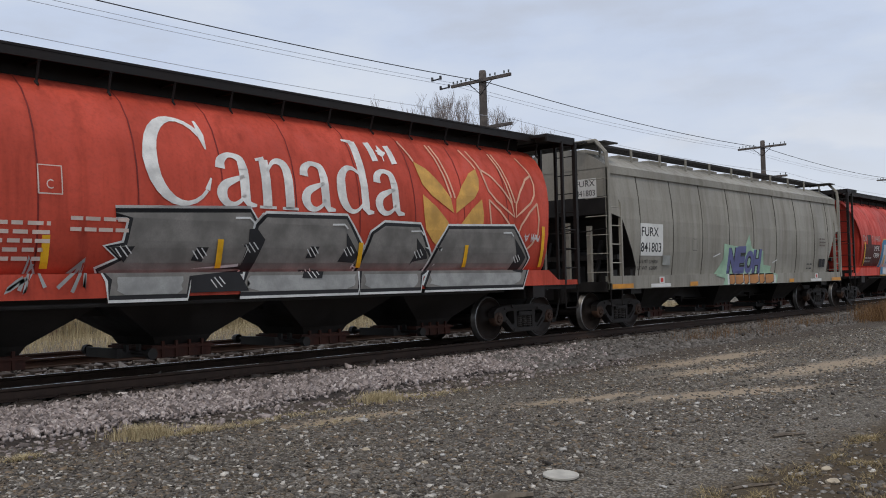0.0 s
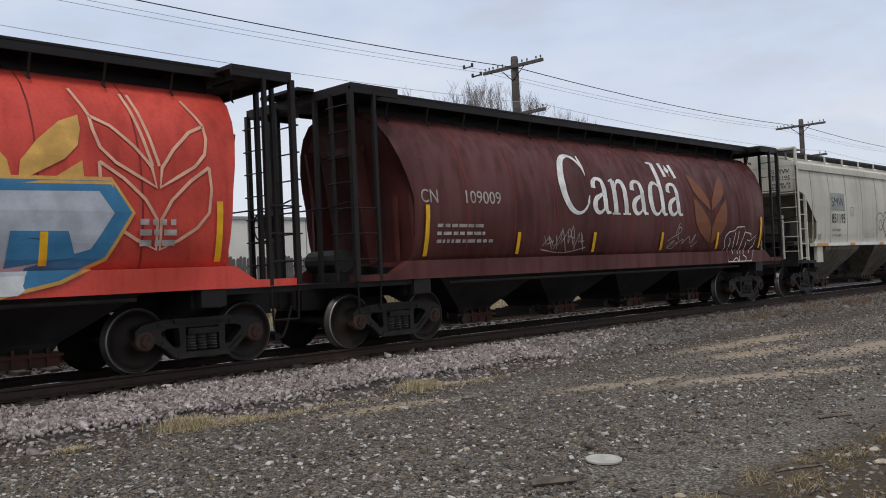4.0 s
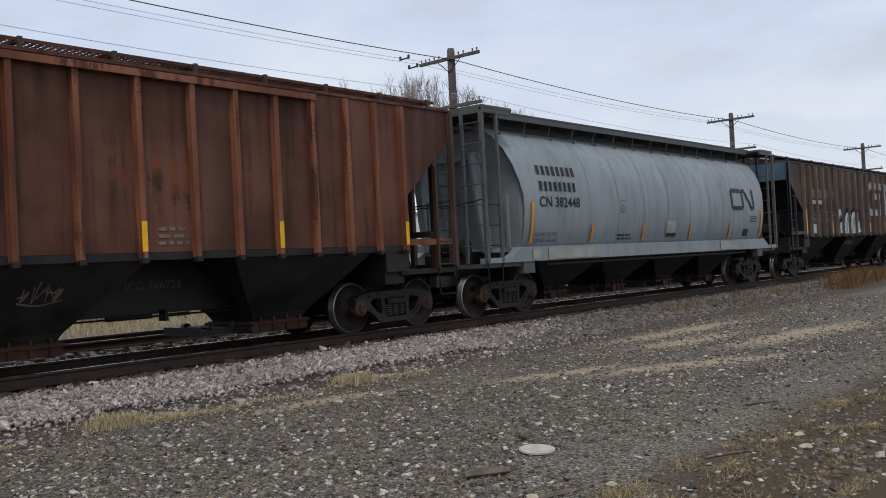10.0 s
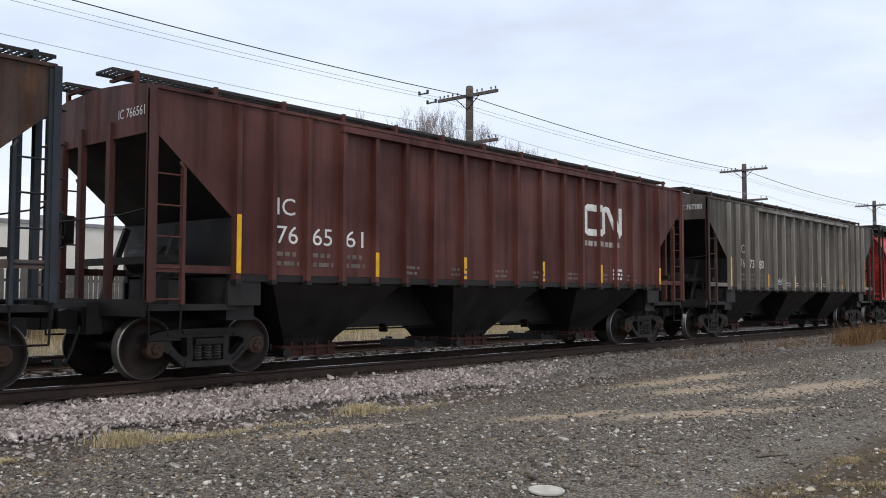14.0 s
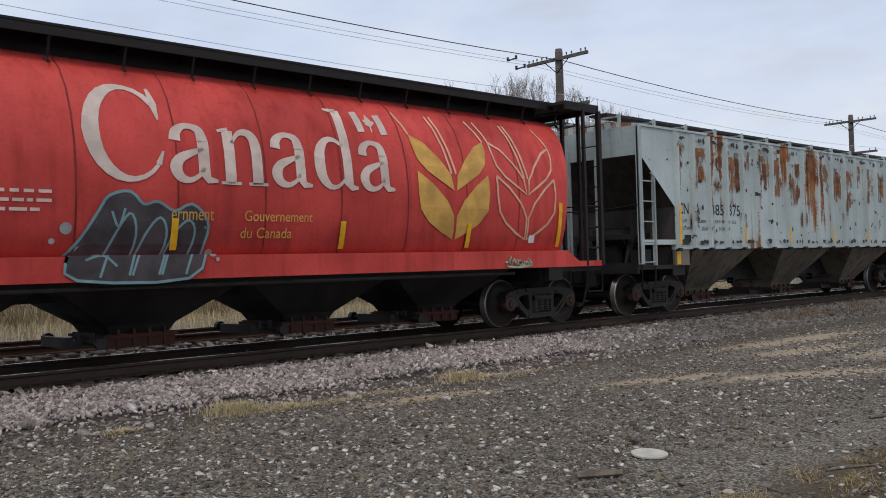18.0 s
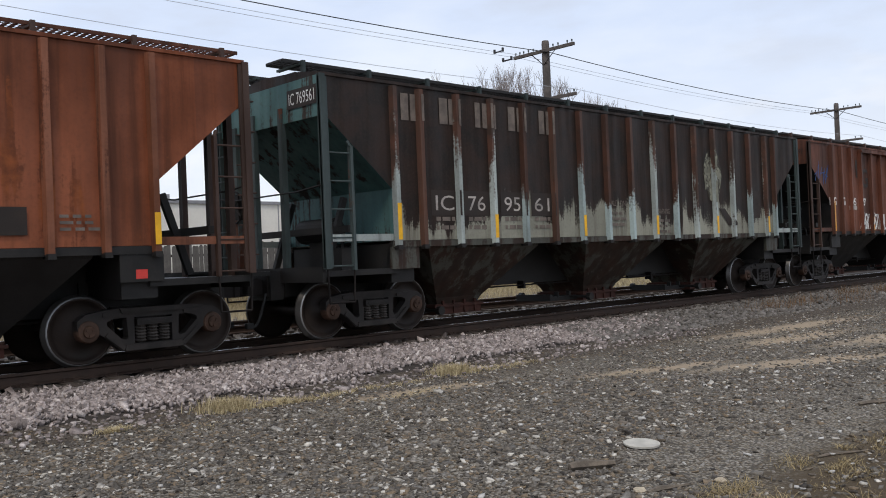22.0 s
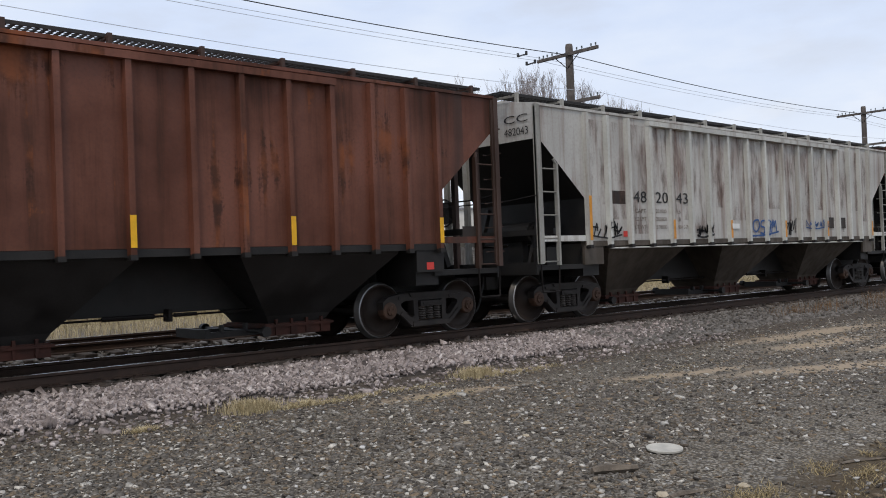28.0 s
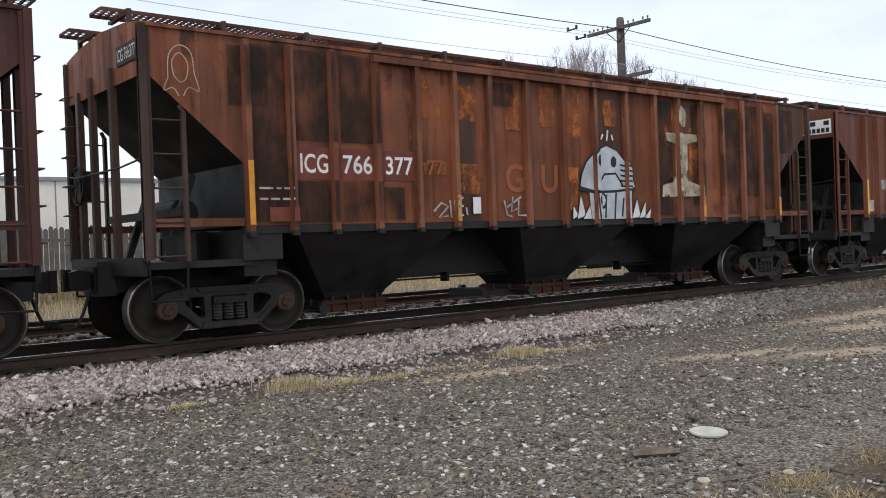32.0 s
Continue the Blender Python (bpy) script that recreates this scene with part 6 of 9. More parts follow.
for cx, cz, w, h in ((-2.45, 1.62, 0.24, 0.32), (-1.30, 1.45, 0.5, 0.22), (0.22, 1.86, 0.26, 0.34), (0.55, 1.50, 0.42, 0.62), (1.30, 1.18, 0.22, 0.20), (2.10, 1.55, 0.36, 0.24), (2.95, 1.40, 0.22, 0.24), (4.30, 1.75, 0.6, 0.24)):
    s.paint("graffiti", splat_bm(w, h, int(cx * 10) + 90, 14, 0.12), cx - w / 2, cz - h / 2, M_INK, "black graffiti spot")
for pts in ([(-2.75, 1.25), (-2.55, 1.62), (-2.35, 1.25)], [(-1.20, 1.22), (-0.80, 1.62), (-0.45, 1.22)], [(1.95, 1.30), (2.10, 1.95), (2.35, 1.80), (2.20, 1.35)], [(3.95, 1.50), (4.0, 1.95), (4.7, 1.95), (4.8, 1.62)]):
    shape(s, pts, G_BLUE, "blue graffiti hollow")
s.bars(5.65, 1.75, 0.55, 3, M_FADED, 0.08, 0.06, 12)

# maroon round-sided car
c, s = cylinder_car(FRONTS[3], "maroon round-sided grain hopper car with white word", P_MAROON)
enrol(s)
big_word(s, M_WHITE, -2.26, 2.33, 4.92, 1.33)
wheat(s, 3.17, 1.62, 1.8, 2.3, fill=solid("faded_ochre_leaf", (0.19, 0.065, 0.026)))
s.fitted("CN", -6.3, 2.46, 0.42, 0.24, M_FADED, 0.004)
s.fitted("109009", -5.15, 2.47, 0.98, 0.24, M_FADED, 0.004)
s.bars(-5.9, 1.75, 1.6, 3, M_FADED, 0.06, 0.08, 9)
shape(s, [(4.89, 1.18), (4.87, 1.43), (4.93, 1.55), (4.85, 1.72), (4.88, 1.84), (5.05, 1.94), (5.37, 1.98), (5.49, 2.07), (5.91, 2.09), (5.95, 1.94), (6.31, 1.90), (6.34, 1.71), (6.61, 1.86), (6.53, 1.58), (6.33, 1.45), (6.22, 1.18)], M_DARKRED, "dark filled graffiti letters", ((G_WHITE, 0.05),))
sprayed(s, ([(5.4, 1.94), (5.36, 1.64), (5.41, 1.37)], [(5.6, 1.97), (5.55, 1.37)], [(5.94, 1.94), (5.8, 1.64), (5.73, 1.36)], [(5.1, 1.79), (5.16, 1.69), (5.1, 1.52), (5.15, 1.38)], [(6.08, 1.69), (6.04, 1.38)], [(5.14, 1.17), (5.35, 1.27), (5.49, 1.17), (5.52, 1.32)], [(5.73, 1.34), (5.91, 1.26), (5.85, 1.17)], [(6.12, 1.74), (6.31, 1.71)]), 0.03, G_WHITE, "white graffiti outline")
sprayed(s, ([(1.97, 1.73), (2.2, 1.83), (2.45, 1.91), (2.58, 2.0), (2.49, 2.07), (2.41, 1.91), (2.47, 1.77), (2.33, 1.91), (2.49, 2.17)],
            [(1.95, 1.57), (2.12, 1.63), (2.28, 1.75), (2.12, 1.69), (1.97, 1.59), (2.2, 1.56), (2.4, 1.71), (2.36, 1.64), (2.53, 1.73), (2.7, 1.77), (2.65, 1.66), (2.83, 1.79), (2.96, 1.83), (3.04, 1.68), (3.27, 1.9), (3.09, 1.59), (3.39, 1.72)]), 0.018, M_FADED, "thin pale scrawl")
s.tag(-2.9, 1.55, 1.5, 0.6, 16, M_FADED, 0.02, 7)

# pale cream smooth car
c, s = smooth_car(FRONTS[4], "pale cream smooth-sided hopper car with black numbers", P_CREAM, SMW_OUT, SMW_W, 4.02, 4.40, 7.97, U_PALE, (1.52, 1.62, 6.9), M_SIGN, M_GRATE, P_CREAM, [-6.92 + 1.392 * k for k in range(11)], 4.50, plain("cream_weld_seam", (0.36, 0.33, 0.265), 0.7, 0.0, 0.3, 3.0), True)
enrol(s)
s.block(-5.45, 2.66, 1.14, 0.56, M_PATCH, "number_board", "grey patch behind the letters")
s.fitted("SMW", -5.40, 2.78, 1.02, 0.30, M_INK, 0.003)
s.fitted("851195", -5.42, 2.25, 1.12, 0.31, M_INK, 0.010)
s.fitted("LD LMT 224400", -5.43, 1.99, 0.72, 0.08, M_INK)
s.fitted("LT WT  61600", -5.43, 1.82, 0.72, 0.08, M_INK)
s.paint("marking", strokes_bm([[(0, 0), (0.24, 0), (0.24, 0.28), (0, 0.28), (0, 0)]], 0.02), -3.82, 2.5, M_DIMTXT)
s.fitted("C", -3.75, 2.55, 0.08, 0.1, M_DIMTXT)
sprayed(s, ([(-1.40, 1.80), (-1.49, 2.15), (-1.41, 2.48), (-1.12, 2.64), (-0.83, 2.57), (-0.75, 2.3), (-0.96, 2.06), (-1.14, 2.06), (-1.2, 2.22), (-1.1, 2.39), (-0.95, 2.35), (-0.79, 2.11), (-0.50, 1.80)],
            [(-0.74, 2.5), (-0.53, 2.68), (-0.27, 2.59), (-0.26, 2.47)], [(-0.59, 1.92), (-0.72, 2.16), (-0.65, 2.38), (-0.47, 2.48), (-0.27, 2.34), (-0.31, 2.07), (-0.5, 1.92), (-0.62, 1.76)],
            [(-0.27, 2.51), (-0.22, 2.71), (-0.03, 2.77), (0.09, 2.6), (0.22, 2.51), (0.02, 2.32), (0.1, 2.12), (0.28, 1.78)], [(-0.24, 2.24), (-0.17, 2.32), (-0.16, 2.24)], [(0.11, 2.6), (0.35, 2.59), (0.35, 2.17)],
            [(0.24, 2.66), (0.43, 2.73), (0.59, 2.62), (0.63, 2.39), (0.57, 2.13), (0.66, 1.78)], [(0.60, 2.2), (0.69, 2.55), (0.87, 2.63), (1.05, 2.56), (1.09, 2.13), (1.02, 1.78)], [(0.71, 2.34), (0.83, 2.26), (0.94, 2.35)], [(0.83, 2.26), (0.82, 2.14)],
            [(1.01, 2.66), (1.12, 2.74), (1.3, 2.7), (1.36, 2.57), (1.17, 2.4), (1.13, 2.21), (1.26, 2.05), (1.2, 2.24), (1.28, 2.43), (1.43, 2.41), (1.53, 2.17), (1.75, 2.17), (1.40, 1.78)]), 0.026, M_INK, "black bubble-letter outline")
sprayed(s, ([(1.74, 2.03), (2.06, 2.17), (1.86, 1.98), (2.12, 1.89), (2.1, 2.2), (2.3, 2.15), (2.4, 1.87)], [(2.23, 2.37), (2.26, 2.2)], [(2.5, 2.15), (2.66, 2.09), (2.6, 1.89), (2.46, 1.95)], [(2.69, 1.92), (2.83, 2.21), (2.83, 1.84)]), 0.024, M_INK, "black scrawled tag")
s.block(0.14, 1.76, 0.42, 0.36, M_BEIGE, "number_board", "small beige notice panel")
s.bars(-0.26, 1.78, 0.32, 3, M_DIMTXT, 0.04, 0.05, 45)
s.tag(-2.6, 1.8, 0.9, 0.3, 22, M_GHOST, 0.02, 4)
s.block(4.43, 1.87, 0.30, 0.26, M_INK)
s.block(-6.55, 1.72, 0.24, 0.18, M_PATCH)
s.bars(3.5, 1.86, 0.7, 2, M_DIMTXT, 0.04, 0.05, 7)
for x, w in ((-6.8, 0.9), (-4.06, 0.42), (-1.34, 0.4), (1.35, 0.4), (4.05, 0.4), (6.0, 0.85)):
    s.block(x, 1.525, w, 0.085, M_AMBER, "reflector")
end_sign(c, -7.945, -0.70, 3.52, 0.66, 0.42, ["SMW", "851195"], None, M_INK)
end_sign(c, -7.945, -0.70, 3.30, 0.66, 0.20, ["-- --- --", "--- -- -"], None, M_DIMTXT)

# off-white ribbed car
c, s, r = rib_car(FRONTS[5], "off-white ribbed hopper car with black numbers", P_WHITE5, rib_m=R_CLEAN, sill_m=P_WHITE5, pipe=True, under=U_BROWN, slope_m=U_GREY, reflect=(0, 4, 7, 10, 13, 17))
enrol(s)
for k, words in enumerate(("CN", "384", "521")):
    x = (-6.02, -5.32, -4.51)[k]
    s.block(x - 0.03, 2.64, 0.44 if k == 0 else 0.68, 0.40, M_LIGHT5)
    s.fitted(words, x + 0.03 + 0.05 * min(k, 1), 2.71, 0.36 if k == 0 else 0.60, 0.26, M_INK, 0.03)
    s.bars(x + 0.05, 2.26, 0.45, 2, M_GHOST, 0.07, 0.08, 31 + k)
    s.bars(x + 0.05, 3.05, 0.5, 2, M_GHOST, 0.20, 0.14, 41 + k)
s.paint("graffiti", loop_tag_bm(0.58, 0.50, 51, 0.012, 4), r[2] + 0.14, 1.60, M_GHOST, "thin grey graffiti tag")
s.paint("graffiti", loop_tag_bm(0.55, 0.46, 52, 0.012, 5), r[5] - 0.62, 1.62, M_GHOST, "thin grey graffiti tag")
s.paint("graffiti", loop_tag_bm(0.85, 0.55, 53, 0.03, 5), 2.87, 1.60, M_INK, "black looped graffiti tag")
s.block(-0.44, 1.57, 0.62, 0.38, M_GHOST)
s.block(5.40, 1.73, 0.34, 0.30, M_INK)
for k in range(9):
    rnd = random.Random(60 + k)
    s.paint("paint_chip", splat_bm(rnd.uniform(0.05, 0.10), rnd.uniform(0.06, 0.13), k, 9, 0.3), -1.25 + rnd.choice((0.0, 0.85)) + rnd.uniform(0, 0.4), rnd.uniform(1.9, 2.4), M_INK)
for x in (r[0], r[1]):
    s.paint("rust_run", ragged_bm(0.10, 2.5, int(x * 9) + 99, 0.5), x - 0.05, 1.56, M_RUSTFACE, "rust-run rib face")
s.fitted("202800", -5.24, 2.42, 0.44, 0.09, M_INK)
s.fitted("60200", -5.16, 2.24, 0.36, 0.09, M_INK)
s.block(-5.95, 1.62, 0.16, 0.12, M_RED)
end_sign(c, -8.085, -0.72, 3.78, 0.72, 0.24, ["CN 384521"], M_SIGN, M_INK)

# rusty orange-brown car
c, s, r = rib_car(FRONTS[6], "rusty orange-brown ribbed hopper car with white numbers", P_BROWN6, rib_m=R_ORANGE, gear_m=G_RUST, chord=True, board_m=P_BROWN6, end_m=P_ORANGE13)
enrol(s)
for x, words in ((-5.83, "76"), (-5.12, "67"), (-4.30, "23")):
    s.block(x - 0.06, 2.18, 0.52, 0.37, M_OLD)
    s.fitted(words, x + 0.02, 2.25, 0.34, 0.24, M_WHITE, 0.0)
s.tag(-3.5, 1.68, 1.95, 0.48, 61, M_WHITE, 0.025, 8)
for x, words in ((-5.75, "I"), (-5.1, "C"), (-4.3, "G")):
    s.fitted(words, x, 2.85, 0.14 if words == "I" else 0.46, 0.58, M_OLD, 0.02)
s.bars(-5.1, 1.65, 0.5, 3, M_DIMTXT, 0.05, 0.05, 62)
s.bars(1.6, 1.65, 0.5, 3, M_DIMTXT, 0.05, 0.05, 63)
end_sign(c, -8.085, -0.66, 3.78, 0.76, 0.22, ["ICG 766723"], None, M_OLD)

# silver-grey round-sided car
c, s = cylinder_car(FRONTS[7], "silver-grey round-sided hopper car with dark lettering", P_SILVER, under=M_BLACK, frame_m=plain("grey_walkway_paint", (0.085, 0.09, 0.09), 0.6), sill_m=P_SILVER, tape=M_AMBER)
enrol(s)
letter_blocks(s, -5.87, 3.04, 1.62, 0.21, 8, M_INK)
letter_blocks(s, -5.87, 2.68, 1.55, 0.21, 8, M_INK)
s.fitted("CN 382448", -5.87, 2.32, 1.65, 0.23, M_INK, 0.012)
worm_mark(s, 4.52, 2.36, 1.80, 0.68, M_INK, 0.13)
s.fitted("LD LMT 201700", -6.0, 1.68, 0.85, 0.07, M_INK)
s.fitted("LT WT  61300", -6.0, 1.54, 0.85, 0.07, M_INK)
s.paint("marking", strokes_bm([[(0, 0), (0.24, 0), (0.24, 0.28), (0, 0.28), (0, 0)]], 0.016), -2.3, 2.25, M_INK)
s.fitted("C", -2.24, 2.3, 0.1, 0.11, M_INK)
s.block(0.16, 1.58, 0.70, 0.48, M_GREYSEAM, "number_board", "worn document panel")
s.block(0.24, 1.68, 0.54, 0.35, M_PATCH)
s.block(0.20, 1.59, 0.60, 0.10, M_OLD)
s.block(5.5, 1.55, 0.36, 0.22, M_INK)
s.bars(5.95, 2.0, 0.6, 3, M_INK, 0.03, 0.05, 71)
s.bars(-2.4, 1.55, 0.7, 2, M_INK, 0.04, 0.05, 72)
for x, w in ((-6.2, 0.3), (-5.6, 2.2), (3.6, 1.2)):
    s.block(x, 1.16, w, 0.24, M_PATCH)

# dark brown car with large pale letters
P_BLUE8 = car_paint("faded_blue_paint", (0.055, 0.115, 0.165), 30, rust=0.25, streak=0.4)
c, s, r = rib_car(FRONTS[8], "dark brown ribbed hopper car with large pale letters", P_BROWN8, rib_m=R_BROWN, gear_m=G_NAVYEND, end_m=P_BLUE8, board_m=M_BLACK)
enrol(s)
T = 0.29
s.paint("emblem", strokes_bm([[(1.90, 1.315), (0.42, 1.315), (0.145, 1.06), (0.145, 0.36), (0.40, 0.145), (1.60, 0.145), (1.84, 0.36), (1.84, 0.86), (1.16, 0.86)]], T), 1.44, 2.27, M_BLUEGREY, "large pale blue-grey letter")
s.paint("emblem", strokes_bm([[(1.90, 1.315), (3.68, 1.315)], [(2.72, 1.17), (2.72, 0.04)]], T), 1.44, 2.27, M_BLUEGREY, "large pale blue-grey letter")
s.paint("worn_patch", rect_bm(3.68, 0.30), 1.44, 3.42, M_WORN, "rusty beige wear over the letters")
outline = [(-2.52, 1.84), (-2.42, 1.99), (-2.22, 2.02), (-2.14, 2.26), (-1.96, 2.36), (-1.80, 2.22), (-1.64, 2.34), (-1.44, 2.38), (-1.30, 2.22), (-1.12, 2.37), (-0.98, 2.22), (-0.84, 2.36), (-0.62, 2.43), (-0.42, 2.32), (-0.38, 2.13), (-0.10, 2.13), (0.10, 1.99), (0.16, 1.74), (0.06, 1.56), (-2.30, 1.56), (-2.48, 1.66)]
shape(s, outline, G_PALE, "pale blue bubble letters", ((stain("sooty_spray_halo", (0.02, 0.018, 0.018), 0.5, 3.0, 1.0, 61.0, 0.3, 0.8), 0.34), (M_INK, 0.085)), 0, 3)
curls = [[(-2.10, 1.58), (-1.72, 1.62), (-1.62, 1.86), (-1.78, 2.02), (-1.84, 2.16)], [(-1.80, 2.20), (-1.82, 2.02)], [(-2.20, 2.0), (-2.02, 1.96), (-1.92, 2.10)], [(-2.24, 1.82), (-2.02, 1.78), (-1.96, 1.90), (-2.10, 1.95)], [(-1.34, 1.58), (-1.24, 1.80), (-1.32, 2.02), (-1.30, 2.20)], [(-1.60, 1.58), (-1.52, 1.86), (-1.60, 2.06), (-1.48, 2.14), (-1.42, 2.0)],
         [(-1.02, 2.20), (-1.04, 1.98), (-0.92, 1.76), (-0.78, 1.90), (-0.72, 2.14)], [(-1.10, 1.80), (-0.98, 1.62), (-0.84, 1.60)], [(-0.60, 1.58), (-0.56, 1.90), (-0.62, 2.10), (-0.50, 2.22)], [(-0.40, 2.12), (-0.44, 1.94)], [(-0.36, 1.86), (-0.18, 1.98), (0.0, 1.88), (-0.04, 1.70), (-0.24, 1.66), (-0.30, 1.78), (-0.14, 1.80)]]
s.paint("graffiti", strokes_bm([smooth_line(q, 4) for q in curls], 0.045), 0, 0, M_INK, "dark graffiti lines")
glints = [[(-2.40, 1.70), (-2.30, 1.90)], [(-2.02, 2.26), (-1.92, 2.28)], [(-1.46, 1.66), (-1.40, 1.84)], [(-0.74, 1.66), (-0.68, 1.86)], [(-0.40, 1.64), (-0.42, 1.80)], [(-1.54, 2.28), (-1.46, 2.31)]]
s.paint("graffiti", strokes_bm(glints, 0.05), 0, 0, G_WHITE, "white spray glints")
for k in range(4):
    s.paint("graffiti", poly_bm([(0.0, 0.30), (0.15, 0.30), (0.16, 0.10), (0.09, 0.0), (0.07, -0.16 - 0.04 * (k % 2)), (0.05, 0.0), (0.01, 0.10)]), -2.95 + 0.17 * k, 2.22, G_PALE, "pale dripping tag")
s.tag(-5.95, 1.95, 0.62, 0.35, 83, G_GREEN, 0.03, 4)
s.block(-5.85, 1.58, 0.5, 0.34, G_PALE)
for k in range(4):
    s.bars(r[1] + 0.1 + 0.735 * k, 2.9, 0.5, 1, M_DIMTXT, 0.34, 0.05, 84 + k)
    s.bars(r[1] + 0.1 + 0.735 * k, 2.0, 0.5, 4, M_DIMTXT, 0.06, 0.06, 88 + k)
for x in (-5.82, -5.12):
    s.block(x, 2.68, 0.52, 0.14, M_FADED)
s.block(3.75, 1.65, 0.42, 0.34, M_OLD)
s.block(4.5, 1.68, 0.34, 0.26, M_INK)

# oxide red car
c, s, r = rib_car(FRONTS[9], "oxide red ribbed hopper car with white numbers", P_OXIDE9, chord=True)
enrol(s)
s.fitted("IC", -5.85, 2.50, 0.36, 0.27, M_WHITE)
for x, words in ((-5.85, "76"), (-5.12, "65"), (-4.40, "61")):
    s.fitted(words, x, 2.05, 0.42, 0.28, M_WHITE)
    s.bars(x, 1.70, 0.45, 2, M_DIMTXT, 0.07, 0.08, 91)
worm_mark(s, 3.1, 2.66, 1.75, 0.74, M_WHITE, 0.16)
s.bars(3.1, 2.42, 1.75, 1, M_FADED, 0.12, 0.05, 92)
for k in range(7):
    s.bars(-3.0 + 1.35 * k, 1.62, 0.45, 2, M_DIMTXT, 0.05, 0.05, 93 + k)
s.bars(4.4, 1.64, 0.45, 3, M_WHITE, 0.06, 0.04, 101)
end_sign(c, -8.085, -0.60, 3.72, 0.82, 0.22, ["IC 766561"], None, M_WHITE)

# dark grey car
c, s, r = rib_car(FRONTS[10], "dark grey ribbed hopper car with white numbers", P_GREY10, rib_m=R_GREY, gear_m=G_RUST, chord=True, board_m=M_BLACK)
enrol(s)
s.fitted("IC", -5.75, 2.60, 0.36, 0.26, M_FADED)
for x, words in ((-5.75, "76"), (-5.02, "73"), (-4.24, "80")):
    s.fitted(words, x, 2.15, 0.36, 0.26, M_FADED if words == "76" else M_WHITE)
    s.bars(x, 1.75, 0.45, 2, M_DIMTXT, 0.07, 0.08, 111)
s.tag(-2.8, 1.68, 0.62, 0.25, 112, M_WHITE, 0.02, 5)
s.tag(3.4, 1.6, 0.35, 0.55, 113, M_INK, 0.025, 3)
for k in range(6):
    s.bars(-1.9 + 0.735 * k, 1.62, 0.42, 2, M_FADED, 0.04, 0.04, 114 + k)
end_sign(c, -8.085, -0.62, 3.74, 0.80, 0.24, ["IC 767380"], None, M_WHITE)

# clean red round-sided car
c, s = cylinder_car(FRONTS[11], "red round-sided grain hopper car with yellow leaf emblem", P_RED_C)
enrol(s)
big_word(s, M_PINK)
wheat(s, 3.17, 1.62, 1.8, 2.3, fill=M_GOLD, edge=M_TAN)
wheat(s, 5.08, 1.62, 1.7, 2.3, edge=M_TAN)
s.block(-6.15, 1.48, 1.95, 0.85, M_DARKRED, "repainted_patch", "dark red repainted patch")
s.block(-5.85, 2.42, 0.5, 0.32, M_DARKRED, "repainted_patch")
s.fitted("CN", -6.3, 2.48, 0.42, 0.25, M_WHITE, 0.004)
s.fitted("110224", -5.22, 2.48, 1.08, 0.25, M_WHITE, 0.004)
s.fitted("LD.LMT. 222800", -5.95, 1.92, 0.95, 0.08, M_FADED)
s.fitted("LT.WT.  63200", -6.0, 1.72, 0.95, 0.08, M_FADED)
s.tag(-5.05, 1.56, 0.45, 0.52, 121, M_WHITE, 0.02, 5)
s.tag(-5.5, 1.54, 0.4, 0.14, 122, M_WHITE, 0.02, 4)
G_TEALEDGE = solid("teal_edge_spray", (0.17, 0.29, 0.31))
shape(s, [(-2.50, 1.45), (-2.40, 1.17), (-0.92, 1.16), (-0.66, 1.62), (-0.64, 1.92), (-0.86, 2.12), (-1.10, 2.02), (-1.34, 2.14), (-1.54, 2.10), (-1.72, 2.26), (-1.98, 2.20), (-2.10, 2.02), (-2.32, 1.66)], G_SMOKE, "smoky dark bubble graffiti", ((G_TEALEDGE, 0.075),), 0, 3)
for pts in ([(-2.12, 1.18), (-1.96, 1.60), (-1.72, 2.0), (-1.62, 1.72), (-1.74, 1.2)], [(-1.70, 1.20), (-1.50, 1.72), (-1.30, 1.95), (-1.20, 1.70), (-1.34, 1.2)], [(-1.30, 1.2), (-1.12, 1.70), (-0.90, 1.92), (-0.80, 1.72), (-0.96, 1.2)], [(-2.30, 1.40), (-2.08, 1.46), (-1.90, 1.32)], [(-1.95, 2.02), (-1.86, 1.82), (-1.78, 2.06)]):
    s.paint("graffiti", strokes_bm([smooth_line(pts, 4)], 0.032), 0, 0, G_TEALEDGE, "teal graffiti line")
for x, z, d in ((-2.60, 1.72, 0.16), (-2.72, 1.60, 0.08), (-0.62, 1.42, 0.12), (-0.52, 1.36, 0.06)):
    s.paint("graffiti", splat_bm(d, d, int(d * 900), 12, 0.1), x, z, G_CHROME, "grey spray dot")
s.fitted("Gouvernement", -0.05, 1.92, 1.15, 0.15, M_GOLD, 0.0)
s.fitted("du Canada", -0.10, 1.68, 0.85, 0.15, M_GOLD, 0.0)
s.fitted("ernment", -1.15, 1.92, 0.62, 0.14, M_GOLD, 0.0)
for x in (-4.1, -3.3):
    s.bars(x, 2.0, 0.6, 3, M_PINK, 0.04, 0.07, 123)
s.block(6.0, 1.6, 0.16, 0.14, M_SIGN)
s.tag(5.3, 1.16, 0.7, 0.2, 124, G_MINT, 0.03, 5)

